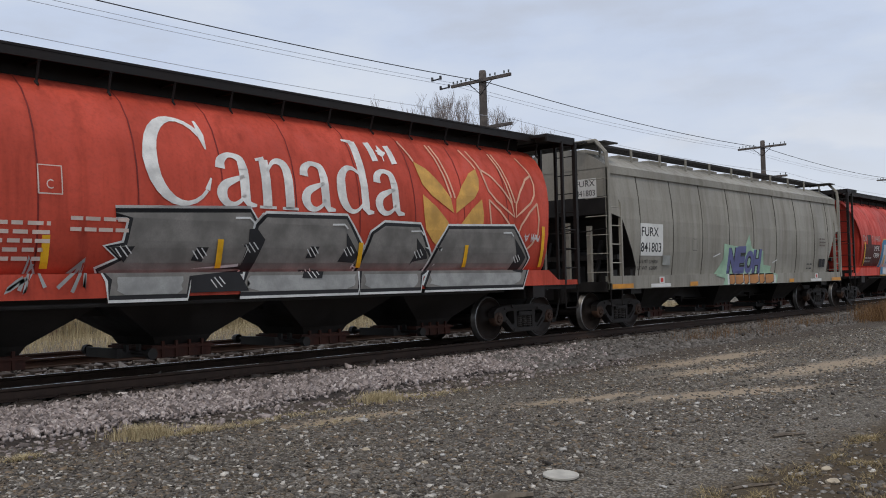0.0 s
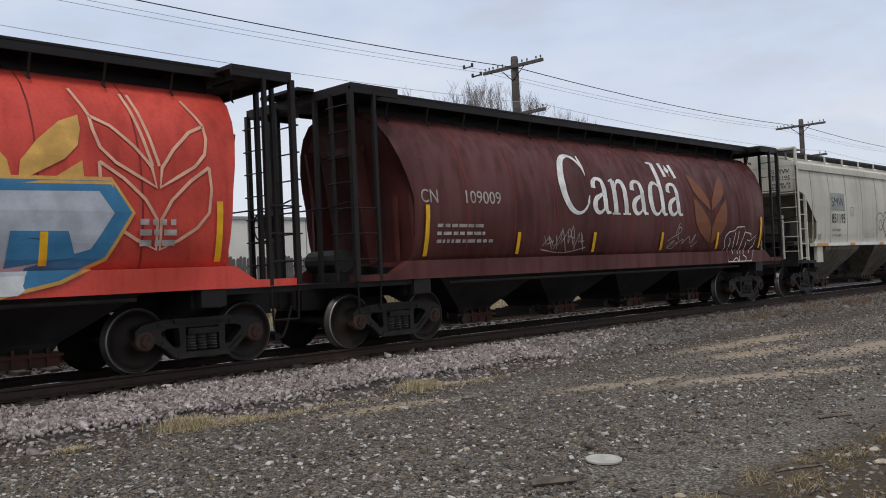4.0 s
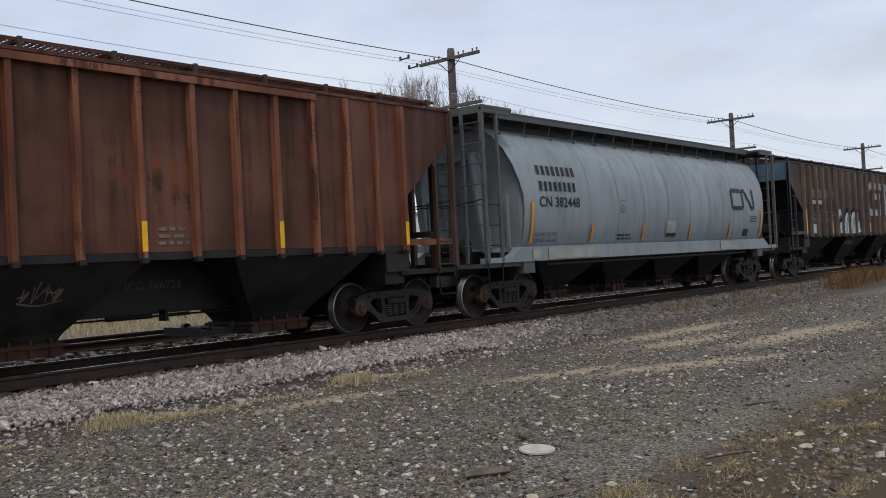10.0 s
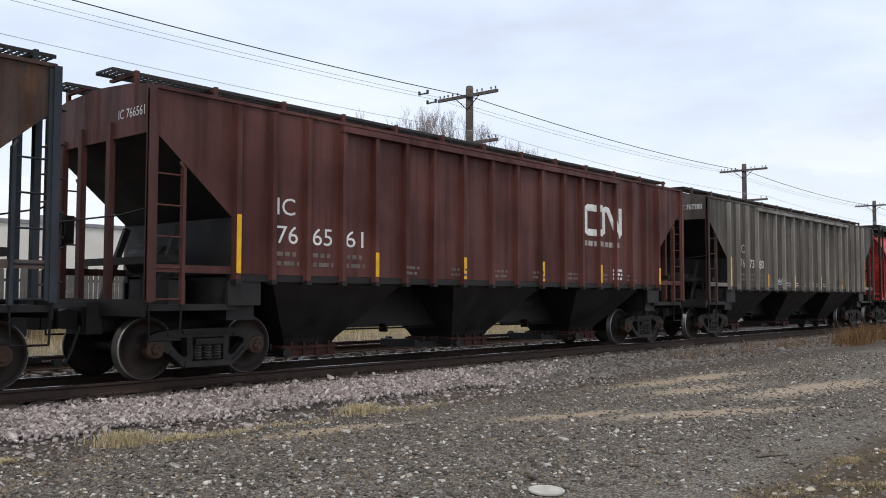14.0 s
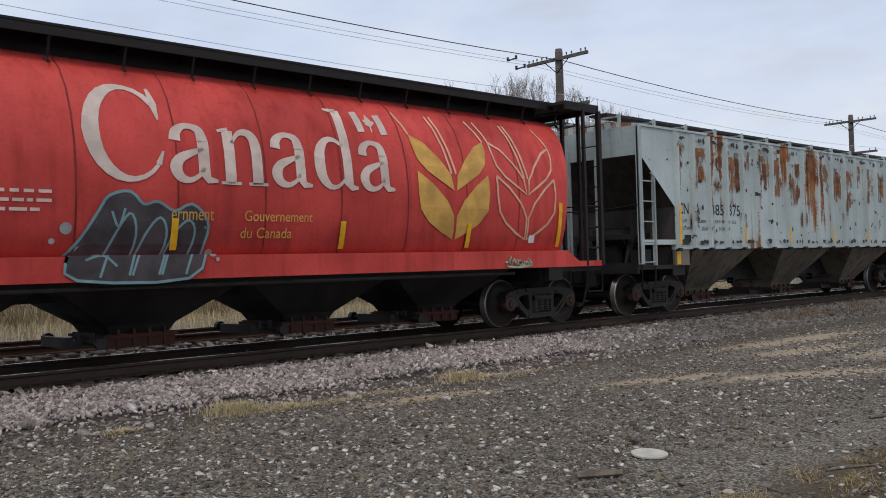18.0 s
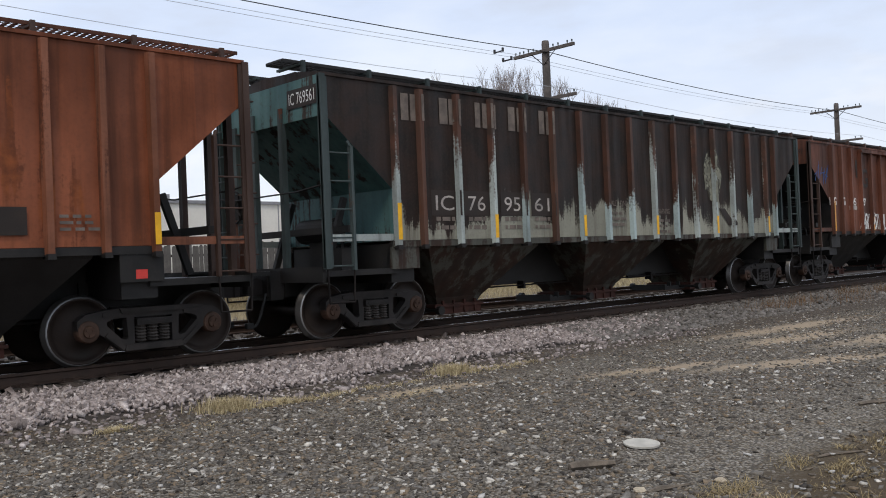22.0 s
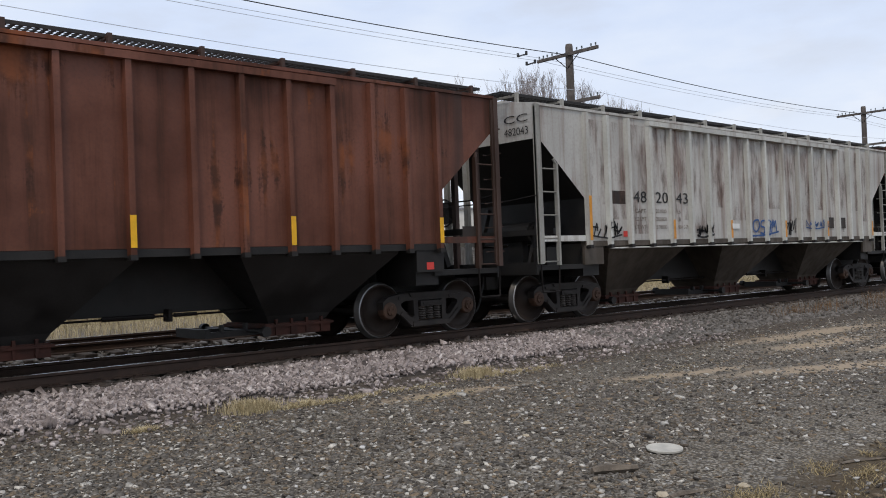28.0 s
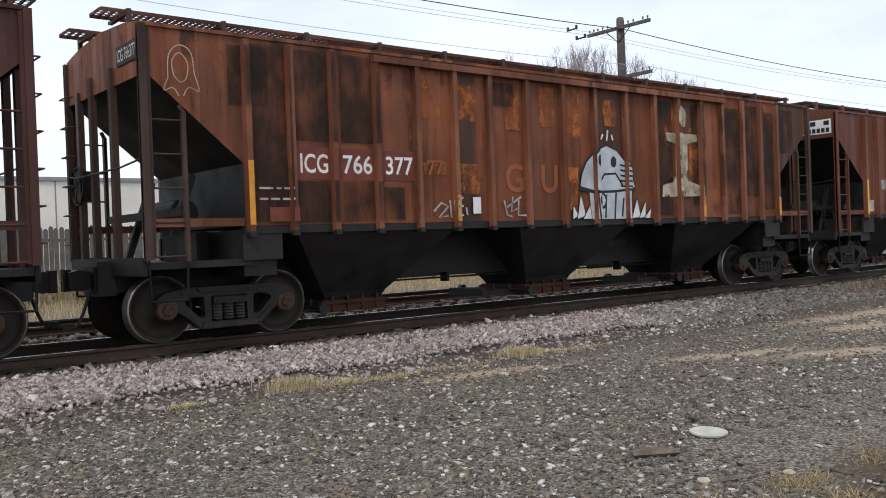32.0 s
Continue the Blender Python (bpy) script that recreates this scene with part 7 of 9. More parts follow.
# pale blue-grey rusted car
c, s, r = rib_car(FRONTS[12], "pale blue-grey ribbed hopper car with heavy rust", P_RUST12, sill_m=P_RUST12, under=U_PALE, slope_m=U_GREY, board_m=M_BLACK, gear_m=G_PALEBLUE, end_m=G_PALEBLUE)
enrol(s)
for x, words, w in ((-6.57, "CN", 0.44), (-5.85, "A", 0.20), (-5.16, "385", 0.58), (-4.34, "375", 0.53)):
    s.fitted(words, x, 2.24, w, 0.26, M_INK, 0.008)
for x, words, w in ((-6.55, "LD.LMT.", 0.36), (-5.84, "202.800", 0.42), (-4.98, "LB 91.980", 0.5), (-4.2, "KG.", 0.2)):
    s.fitted(words, x, 2.05, w, 0.075, M_INK)
for x, words, w in ((-6.4, "LT.WT.", 0.38), (-5.6, "60.200", 0.34), (-4.85, "27.300", 0.36)):
    s.fitted(words, x, 1.88, w, 0.075, M_INK)
s.block(-6.35, 1.60, 0.28, 0.17, M_INK)
s.bars(5.2, 1.65, 0.4, 2, M_INK, 0.04, 0.05, 131)
M_RUST12 = stain("scraped_orange_rust", (0.29, 0.125, 0.045), 0.505, 5.5, 0.35, 51.0, 0.05, 0.85)
M_RUST12B = stain("deep_orange_rust", (0.19, 0.066, 0.024), 0.53, 6.0, 0.35, 57.0, 0.04, 0.9)
M_BARE12 = solid("bare_dark_primer", (0.040, 0.036, 0.033), 0.3)
for k in range(17):
    h, w = 0.55 + 0.17 * (k * 5 % 4), (r[k + 1] - r[k] - 0.13) * (0.62 + 0.12 * (k * 7 % 4))
    s.paint("rust_run", ragged_bm(w, h, 900 + k, 0.35, 0.15), r[k] + 0.07 + 0.03 * (k % 3), 3.86 - h - 0.06 * (k % 4), M_RUST12, "scraped orange rust patch")
    s.paint("rust_run", ragged_bm(w * 0.6, h * 0.8, 930 + k, 0.6, 0.2), r[k] + 0.10 + 0.12 * (k % 4), 3.80 - h * 0.8 - 0.09 * (k % 3), M_RUST12B, "deep orange rust patch")
for k in range(1, 17, 2):
    s.paint("rust_run", ragged_bm(0.11, 0.9 + 0.3 * (k % 3), 960 + k, 0.5), r[k] - 0.055, 3.05 - 0.3 * (k % 3), M_RIBRUST, "orange rust run along a rib")
for k in (1, 4, 8, 11, 14):
    s.paint("rust_run", ragged_bm(0.22, 0.34, 980 + k, 0.8, 0.12), r[k] - 0.16, 1.86 + 0.11 * (k % 3), M_RUST12B, "rust spot beside a rib")
chip_rnd = random.Random(1212)
for k in range(17):
    wide = r[k + 1] - r[k] - 0.14
    for z, n, hi in ((1.53, 4, 0.16), (3.86, 3, 0.18)):
        for j in range(n):
            w, h = chip_rnd.uniform(0.08, 0.26), chip_rnd.uniform(0.07, hi)
            s.paint("paint_chip", splat_bm(w, h, chip_rnd.randrange(9999), 12, 0.5), r[k] + 0.07 + chip_rnd.uniform(0, wide - w), z + (0.0 if z < 2 else 0.16 - h) + chip_rnd.uniform(0, 0.03), M_BARE12, "bare dark chip")
    for j in range(2):
        w = chip_rnd.uniform(0.05, 0.13)
        s.paint("paint_chip", splat_bm(w, w * chip_rnd.uniform(0.8, 1.5), chip_rnd.randrange(9999), 12, 0.4), r[k] + 0.07 + chip_rnd.uniform(0, wide - w), chip_rnd.choice((1.72, 1.9, 2.3, 2.75, 3.3)) + chip_rnd.uniform(0, 0.2), M_BARE12, "bare dark chip")
bm = rect_bm(0.16, 0.42)
drop_on_side(bm, -6.68, 1.10, lambda px, pz: 1.515)
part("reflector", bm, M_YELLOW, c)

# faded orange-brown car
c, s, r = rib_car(FRONTS[13], "faded orange-brown ribbed hopper car with patched panels", P_ORANGE13, rib_m=R_ORANGE, gear_m=G_RUST, chord=True, board_m=P_BROWN6, reflect=(0, 5, 9, 13, 17))
enrol(s)
s.fitted("C", -5.80, 2.32, 0.24, 0.2, M_OLD)
s.fitted("6", -4.98, 2.32, 0.2, 0.22, M_OLD)
s.fitted("64", -4.28, 2.30, 0.40, 0.26, M_OLD, 0.005)
s.fitted("66", -3.52, 2.30, 0.38, 0.26, M_OLD, 0.005)
for x, a, b2 in ((-5.88, "LD.LMT", "LT.WT."), (-5.17, "201900", "61100")):
    s.block(x, 1.80, 0.50, 0.37, M_INK, "number_board", "black weight panel")
    s.fitted(a, x + 0.06, 2.03, 0.38, 0.08, M_WHITE)
    s.fitted(b2, x + 0.06, 1.86, 0.38, 0.08, M_WHITE)
beam_mark(s, 2.28)
s.paint("worn_patch", rect_bm(0.52, 0.26), -4.56, 1.66, M_IVORY, "flaking beige patch")
s.paint("graffiti", scrawl_bm(0.5, 0.14, 131, 0.018, 6), -4.5, 1.98, M_FADED, "scrawled graffiti tag")
for x, z, w, h in ((-4.44, 3.30, 0.46, 0.55), (-4.44, 2.78, 0.40, 0.42), (-3.66, 3.48, 0.44, 0.5), (-3.66, 2.76, 0.42, 0.30), (-2.72, 3.45, 0.34, 0.5), (-2.72, 2.75, 0.32, 0.5), (-2.05, 3.46, 0.42, 0.45), (-2.02, 2.72, 0.42, 0.42), (-1.2, 3.5, 0.40, 0.36),
                   (-0.42, 3.5, 0.40, 0.4), (-0.25, 2.76, 0.40, 0.4), (0.70, 3.36, 0.42, 0.46), (0.66, 2.18, 0.46, 0.36), (2.1, 3.0, 0.5, 0.9), (3.6, 2.6, 0.45, 1.2), (-6.4, 2.4, 0.6, 0.9)):
    s.paint("worn_patch", ragged_bm(w, h, int(x * 70) + int(z * 9) + 700, 0.3), x, z, M_GHOSTO, "brighter orange ghost of an old letter")
for x, z, w, h in ((-5.10, 3.45, 0.16, 0.55), (-4.44, 3.46, 0.42, 0.16), (-3.64, 3.05, 0.42, 0.34), (-2.72, 2.75, 0.20, 0.34), (-1.18, 3.0, 0.34, 0.40), (0.0, 1.75, 0.30, 0.7), (1.9, 2.0, 0.25, 0.7), (2.25, 1.58, 0.5, 0.3), (-4.42, 2.34, 0.42, 0.28), (-2.3, 1.6, 0.3, 0.25), (-1.7, 1.62, 0.5, 0.35)):
    s.paint("worn_patch", ragged_bm(w, h, int(x * 50) + int(z * 9) + 500, 0.3), x, z, M_SOOT, "dark patch over old lettering")
s.block(4.66, 1.70, 0.36, 0.34, M_OLD)
s.bars(5.4, 1.75, 0.5, 3, M_DIMTXT, 0.04, 0.04, 133)
for x, words in ((-2.06, "G"), (-1.24, "U")):
    s.fitted(words, x, 2.04, 0.46, 0.50, solid("ghost_orange_letters", (0.27, 0.085, 0.035)) if words == "G" else bpy.data.materials["ghost_orange_letters"], 0.02)
end_sign(c, -8.085, -0.62, 3.74, 0.80, 0.26, ["ICG 766466"], M_OLD, M_WHITE)

# dark rusted car with pale remains
c, s, r = rib_car(FRONTS[14], "dark rusted ribbed hopper car with peeling pale paint", P_DARK14, rib_m=[R_PALE, R_RUST, R_PALE, R_PALE, R_HALF, R_RUST, R_HALF, R_HALF, R_HALF, R_PALE, R_HALF, R_PALE, R_PALE, R_PALE, R_HALF, R_PALE, R_HALF], gear_m=G_TEAL, places=[-6.64] + [0.05 + 0.873 * k for k in range(-7, 8)] + [6.64], under=U_DARK14, end_m=P_TEAL14, slope_m=P_TEAL14, board_m=M_BLACK, reflect=(0, 3, 6, 9, 12, 15), tall=0.6)
enrol(s)
for x, words in ((-5.73, "IC"), (-4.94, "76"), (-3.99, "95"), (-3.14, "61")):
    s.block(x - 0.10, 1.96, 0.64, 0.44, M_OLD, "number_board", "dark repainted number patch")
    s.fitted(words, x, 2.05, 0.44, 0.26, M_FADED, 0.0)
    s.bars(x, 1.72, 0.45, 2, M_DIMTXT, 0.07, 0.08, 141)
for k in range(5):
    s.bars(-6.45 + 0.883 * k, 3.55, 0.55, 1, M_DIMTXT, 0.45, 0.05, 142 + k)
M_IVORY2 = stain("flaking_cream_remains", (0.25, 0.245, 0.19), 0.46, 3.5, 0.6, 41.0, 0.08, 0.8)
s.paint("emblem", splat_bm(0.86, 1.35, 21, 22, 0.12), 3.10, 2.30, M_IVORY2, "pale round remains of an old emblem")
s.paint("emblem", poly_bm([(0.0, 0.42), (0.30, 0.42), (0.80, 0.0), (0.45, 0.0)]), 3.75, 1.75, M_OLD, "dark slanting bar of an old emblem")
for x, z in ((5.50, 2.32), (5.50, 1.94)):
    s.block(x, z, 0.36, 0.32, M_OLD)
for x, z, w, words in ((-0.78, 2.18, 0.62, "CAUTION"), (1.05, 2.02, 0.5, "WARNING")):
    s.fitted(words, x, z, w, 0.12, M_DIMTXT)
    s.bars(x, z - 0.42, w, 3, M_DIMTXT, 0.06, 0.06, int(x * 10) + 160)
end_sign(c, -8.085, -0.62, 3.70, 0.80, 0.30, ["IC 769561"], M_OLD, M_WHITE)

# red-brown car with green and white graffiti
c, s, r = rib_car(FRONTS[15], "red-brown ribbed hopper car with green and white graffiti", P_BROWN15, gear_m=G_RUST, chord=True, under=M_BLACK, reflect=(0, 4, 7, 13, 17), tape=M_AMBER)
enrol(s)
for x, words, w in ((-6.77, "ICG", 0.48), (-6.01, "7 6", 0.38), (-5.30, "6 5", 0.46), (-4.54, "9 7", 0.46)):
    s.fitted(words, x, 2.33, w, 0.23, M_WHITE, 0.008)
s.block(-5.36, 2.20, 0.56, 0.12, M_FADED, "worn_patch")
for x, words in ((-4.62, "AYSK"), (-3.84, "AYSK"), (-3.08, "PAJ")):
    s.paint("graffiti", throw_up_bm(words, 0.68, 0.54, 0.012, 151 + len(words), 0.2), x, 1.58, M_WHITE, "white sprayed tag")
s.tag(-2.35, 1.66, 0.42, 0.16, 154, M_WHITE, 0.045, 2)
s.paint("graffiti", ragged_bm(0.55, 0.32, 155, 0.6), -1.60, 1.57, G_CHROME, "white spray remains")
for x, w, h in ((-0.62, 0.35, 0.6), (0.1, 0.3, 0.3), (1.05, 0.55, 0.62), (1.9, 0.75, 0.66)):
    s.paint("graffiti", ragged_bm(w, h, int(x * 9) + 60, 0.7), x, 1.57, G_CHROME, "white spray remains")
s.paint("graffiti", strokes_bm([[(0.06, 0.87), (0.35, 0.53), (0.0, 0.16), (0.94, 0.0), (1.1, 0.86), (1.86, 0.90), (1.14, 0.35), (1.82, 0.44), (1.6, 0.0)], [(2.0, 0.04), (2.12, 0.66), (2.52, 0.85), (2.6, 0.1), (3.0, 0.66), (3.22, 0.89), (3.78, 0.66), (3.66, 0.0)], [(0.35, 0.9), (0.9, 0.8), (0.5, 0.2)]], 0.07), -0.80, 1.58, G_GREEN, "green outlined graffiti letters")
s.tag(-1.95, 1.95, 0.30, 0.35, 157, M_OLD, 0.02, 3)
s.tag(-7.7, 2.9, 0.9, 0.8, 158, G_BLUEINK, 0.03, 4)
s.fitted("I", -4.8, 3.2, 0.12, 0.55, M_OLD, 0.01)
s.fitted("G", -4.35, 2.9, 0.46, 0.60, M_OLD, 0.02)
end_sign(c, -8.085, -0.62, 3.74, 0.80, 0.24, ["ICG 766597"], None, M_OLD)

# dirty white car
c, s, r = rib_car(FRONTS[16], "dirty white ribbed hopper car with black numbers", P_WHITE16, rib_m=R_CLEAN, gear_m=G_DIRTY, pipe=True, under=U_BROWN, slope_m=U_GREY, board_m=M_BLACK, tape=M_AMBER)
enrol(s)
for k, (x, words) in enumerate(((-5.16, "CN"), (-4.38, "38"), (-3.58, "32"), (-2.77, "12"))):
    s.block(x - 0.08, 2.26, 0.56, 0.40, M_GHOST)
    s.fitted(words, x, 2.33, 0.40, 0.26, M_INK, 0.004)
    s.block(x, 2.14, 0.40, 0.05, M_DIMTXT)
    s.bars(x, 1.72, 0.42, 2, M_INK if k else M_GHOST, 0.10, 0.12, 161 + k)
for k, (w, h, m) in {1: (0.12, 2.2, M_PINKRUN), 3: (0.16, 2.0, M_PINKRUN), 4: (0.30, 2.5, M_RUSTRUN), 5: (0.30, 2.5, M_RUSTRUN), 6: (0.20, 2.4, M_DARKRUN), 8: (0.16, 1.8, M_PINKRUN), 10: (0.16, 1.6, M_PINKRUN), 12: (0.14, 1.4, M_PINKRUN)}.items():
    s.paint("rust_run", rect_bm(w, h), r[k] - w * 0.6, 4.05 - h, m, "dark rust run along a rib")
for k in range(17):
    s.paint("grime", ragged_bm(r[k + 1] - r[k] - 0.13, 0.14 + 0.05 * (k * 7 % 4), 810 + k, 0.1), r[k] + 0.065, 1.555, M_GRIME, "dark grime along the sill")
for x in (3.98, 4.72):
    s.block(x, 1.80, 0.36, 0.30, M_INK)
s.bars(-7.3, 2.85, 0.55, 3, M_GHOST, 0.05, 0.05, 165)
end_sign(c, -8.085, -0.62, 3.58, 0.80, 0.44, ["CN", "383212"], None, M_INK)

# mottled brown car
c, s, r = rib_car(FRONTS[17], "mottled rust-brown ribbed hopper car with a yellow stripe", P_BROWN17, gear_m=G_RUST, chord=True)
enrol(s)
s.block(-6.5, 1.62, 0.3, 0.22, M_FADED)
s.block(-5.2, 1.66, 0.3, 0.14, M_FADED)
s.fitted("I", -5.6, 2.6, 0.14, 0.6, M_OLD)
for k, words in enumerate("GULF"):
    s.fitted(words, -3.4 + 0.735 * k, 2.6, 0.46, 0.6, M_OLD, 0.015)
s.block(7.2, 1.62, 0.34, 0.22, M_OLD)
end_sign(c, -8.085, -0.62, 3.76, 0.80, 0.20, ["ICG 766581"], M_FADED, M_OLD)

# weathered white car
c, s, r = rib_car(FRONTS[18], "weathered white ribbed hopper car with small graffiti tags", P_WHITE18, rib_m=R_GREYW, gear_m=G_DIRTY, pipe=True, chord=True, under=U_BROWN, tape=M_AMBER, board_m=M_BLACK)
enrol(s)
s.block(-5.84, 2.30, 0.48, 0.27, M_OLD)
for k in range(17):
    w = r[k + 1] - r[k] - 0.13
    s.paint("rust_run", rect_bm(w, 1.7 + 0.3 * (k % 3)), r[k] + 0.065, 2.28 - 0.3 * (k % 3), M_PINKRUN, "faded pinkish rust stain")
for x, words in ((-5.08, "48"), (-4.28, "20"), (-3.50, "43")):
    s.fitted(words, x, 2.34, 0.46, 0.24, M_INK)
for x, w1, w2, w3 in ((-5.06, "CAPT", "LD.LMT", "LT.WT"), (-4.30, "201000", "203900", "59800"), (-3.48, "LB", "LB", "NEW 2-79")):
    for k, q in enumerate((w1, w2, w3)):
        s.fitted(q, x, 2.12 - 0.17 * k, 0.40 if len(q) > 3 else 0.12, 0.085, M_DIMTXT)
s.tag(-6.5, 1.62, 0.95, 0.38, 171, M_INK, 0.035, 6)
s.tag(-2.72, 1.60, 0.56, 0.40, 172, M_INK, 0.045, 4)
s.paint("graffiti", strokes_bm([smooth_line(q, 4) for q in ([(0.28, 0.38), (0.08, 0.34), (0.02, 0.18), (0.16, 0.08), (0.34, 0.22), (0.28, 0.38)], [(0.62, 0.36), (0.44, 0.34), (0.42, 0.22), (0.58, 0.18), (0.54, 0.04), (0.36, 0.06)], [(0.64, 0.02), (0.76, 0.36), (0.92, 0.30), (0.84, 0.16), (0.68, 0.18)], [(0.92, 0.04), (1.02, 0.38), (1.06, 0.20), (1.14, 0.36), (1.20, 0.06)], [(-0.05, -0.02), (0.6, 0.0), (1.3, 0.08)])], 0.045), -0.22, 1.62, G_BLUEINK, "dark blue scrawled tag")
s.tag(1.5, 1.60, 0.48, 0.55, 174, M_INK, 0.045, 3)
s.tag(2.6, 1.78, 1.1, 0.32, 175, G_BLUEINK, 0.03, 6)
for x in (3.95, 4.7):
    s.block(x, 1.78, 0.30, 0.30, M_OLD)
s.block(-1.35, 1.78, 0.5, 0.12, M_SIGN)
s.block(-5.5, 1.62, 0.14, 0.12, M_RED)
end_sign(c, -8.085, -0.66, 3.56, 0.72, 0.48, ["CC", "482043"], None, M_INK)

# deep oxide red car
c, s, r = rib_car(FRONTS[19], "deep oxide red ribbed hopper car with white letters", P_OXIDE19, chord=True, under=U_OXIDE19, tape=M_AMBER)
enrol(s)
s.fitted("IC", -5.84, 2.69, 0.44, 0.28, M_WHITE, 0.01)
s.fitted("G", -5.11, 2.69, 0.25, 0.28, M_WHITE, 0.01)
for x, words in ((-5.86, "76"), (-5.10, "63"), (-4.36, "23")):
    s.fitted(words, x, 2.22, 0.48, 0.28, M_WHITE, 0.01)
    s.bars(x, 1.72, 0.45, 2, M_FADED, 0.08, 0.06, 181)
worm_mark(s, 3.24, 2.68, 1.83, 0.85, M_FADEDW, 0.17)
s.bars(3.18, 2.38, 1.95, 1, M_FADEDW, 0.20, 0.05, 182)
for x, z, w, h, n, k in ((-3.05, 1.64, 0.56, 0.34, 6, 183), (-2.95, 1.55, 0.24, 0.09, 3, 184), (-2.10, 1.72, 0.34, 0.42, 3, 185), (-1.24, 1.72, 0.68, 0.36, 7, 186), (-0.62, 1.58, 0.14, 0.30, 2, 187),
                      (-0.18, 1.83, 0.36, 0.30, 3, 188), (0.55, 1.78, 0.52, 0.32, 5, 189), (1.48, 1.83, 0.42, 0.22, 4, 190), (2.48, 1.68, 0.34, 0.30, 3, 191), (3.17, 1.84, 0.46, 0.30, 5, 192),
                      (3.20, 1.58, 0.34, 0.24, 4, 193), (5.62, 1.78, 0.18, 0.30, 2, 194), (-5.9, 1.60, 0.5, 0.3, 5, 195), (-4.6, 1.62, 0.45, 0.28, 4, 196), (-3.75, 1.60, 0.3, 0.2, 3, 197)):
    s.paint("graffiti", loop_tag_bm(w, h, k, 0.014, n), x, z, M_FADEDW if n > 3 else M_FADED, "looped white graffiti tag")
s.paint("graffiti", strokes_bm([[(0, 0.10, 0.06), (0.35, 0.0, 0.04)]], 0.05), -1.72, 1.68, M_FADEDW, "white paint dash")
for x, w in ((-1.1, 0.45), (-0.30, 0.56), (0.62, 0.42), (1.58, 0.36), (4.98, 0.3), (5.55, 0.25), (6.03, 0.36), (-6.6, 0.4)):
    s.bars(x, 1.60, w, 3, M_FADEDW, 0.03, 0.028, int(x * 10) + 230)
for line in ([(3.98, 1.60), (4.62, 1.60), (4.62, 1.94), (3.98, 1.94), (3.98, 1.60)], [(3.98, 1.72), (4.62, 1.72)], [(4.30, 1.72), (4.30, 1.94)]):
    s.paint("panel_marking", strokes_bm([[(x - 3.98, z - 1.60) for x, z in line]], 0.022), 3.98, 1.60, M_FADED, "pale framed stencil panel")
s.tag(-7.75, 3.45, 0.75, 0.45, 206, M_FADED, 0.022, 5)
s.tag(-7.15, 2.75, 0.55, 0.55, 207, M_FADED, 0.022, 5)
end_sign(c, -8.085, -0.66, 3.76, 0.76, 0.20, ["ICG 766323"], None, M_WHITE)

# patchy orange-brown car
c, s, r = rib_car(FRONTS[20], "patchy orange-brown ribbed hopper car with white graffiti", P_ORANGE20, rib_m=R_ORANGE, gear_m=G_RUST, chord=True, board_m=P_BROWN6, reflect=(0, 5, 9, 13, 17), tape=M_AMBER)
enrol(s)
for x, words, w in ((-5.82, "ICG", 0.46), (-5.10, "766", 0.52), (-4.33, "377", 0.52)):
    s.block(x - 0.06, 2.20, 0.62, 0.46, M_RUSTPATCH)
    s.fitted(words, x, 2.29, w, 0.28, M_WHITE, 0.014)
for x, words in ((-1.84, "G"), (-0.98, "U")):
    s.fitted(words, x, 2.03, 0.42, 0.50, bpy.data.materials["ghost_orange_letters"], 0.02)
for x, z, w, h in ((-3.62, 2.30, 0.5, 0.20), (-3.66, 3.2, 0.45, 0.6), (-2.9, 3.2, 0.45, 0.6), (-1.85, 3.1, 0.42, 0.8), (-1.0, 3.2, 0.42, 0.7), (-0.3, 3.0, 0.4, 0.9), (0.7, 3.3, 0.4, 0.5), (2.5, 3.0, 0.4, 0.8), (3.3, 2.4, 0.4, 1.0), (-2.9, 2.0, 0.5, 0.5), (-0.3, 1.7, 0.3, 0.8)):
    s.paint("worn_patch", ragged_bm(w, h, int(x * 70) + int(z * 9) + 900, 0.3), x, z, M_GHOSTO, "brighter orange ghost of an old letter")
for x, z, w, h in ((-6.60, 1.60, 0.62, 2.45), (-5.90, 2.75, 0.66, 1.3), (-5.12, 2.75, 0.66, 1.3), (-5.90, 1.58, 0.66, 0.6), (-5.12, 1.58, 0.66, 0.6), (-6.9, 3.2, 0.6, 0.8), (-4.4, 1.6, 0.4, 0.5), (2.35, 1.6, 0.45, 2.3), (3.45, 1.8, 0.45, 2.1), (4.6, 1.6, 0.6, 2.3), (5.4, 2.0, 0.5, 2.0), (6.1, 1.7, 0.45, 2.2), (6.8, 3.0, 0.6, 1.0), (-2.1, 3.5, 0.5, 0.4)):
    s.paint("soot", rect_bm(w, h), x, z, M_SOOT, "dark sooty patch")
beam_mark(s, 2.42)
s.paint("graffiti", poly_bm([(0.48, 0.0), (1.50, 0.0), (1.52, 0.62), (0.42, 0.62)]), -0.18, 1.55, G_PALE2, "pale grey graffiti stem")
shape(s, [(0.01, 2.16), (0.06, 2.36), (0.20, 2.60), (0.48, 2.82), (0.76, 2.92), (1.04, 2.84), (1.28, 2.64), (1.50, 2.32), (1.55, 2.16), (1.10, 2.10), (0.45, 2.08)], G_PALE2, "domed pale graffiti shape", ((M_INK, 0.08),))
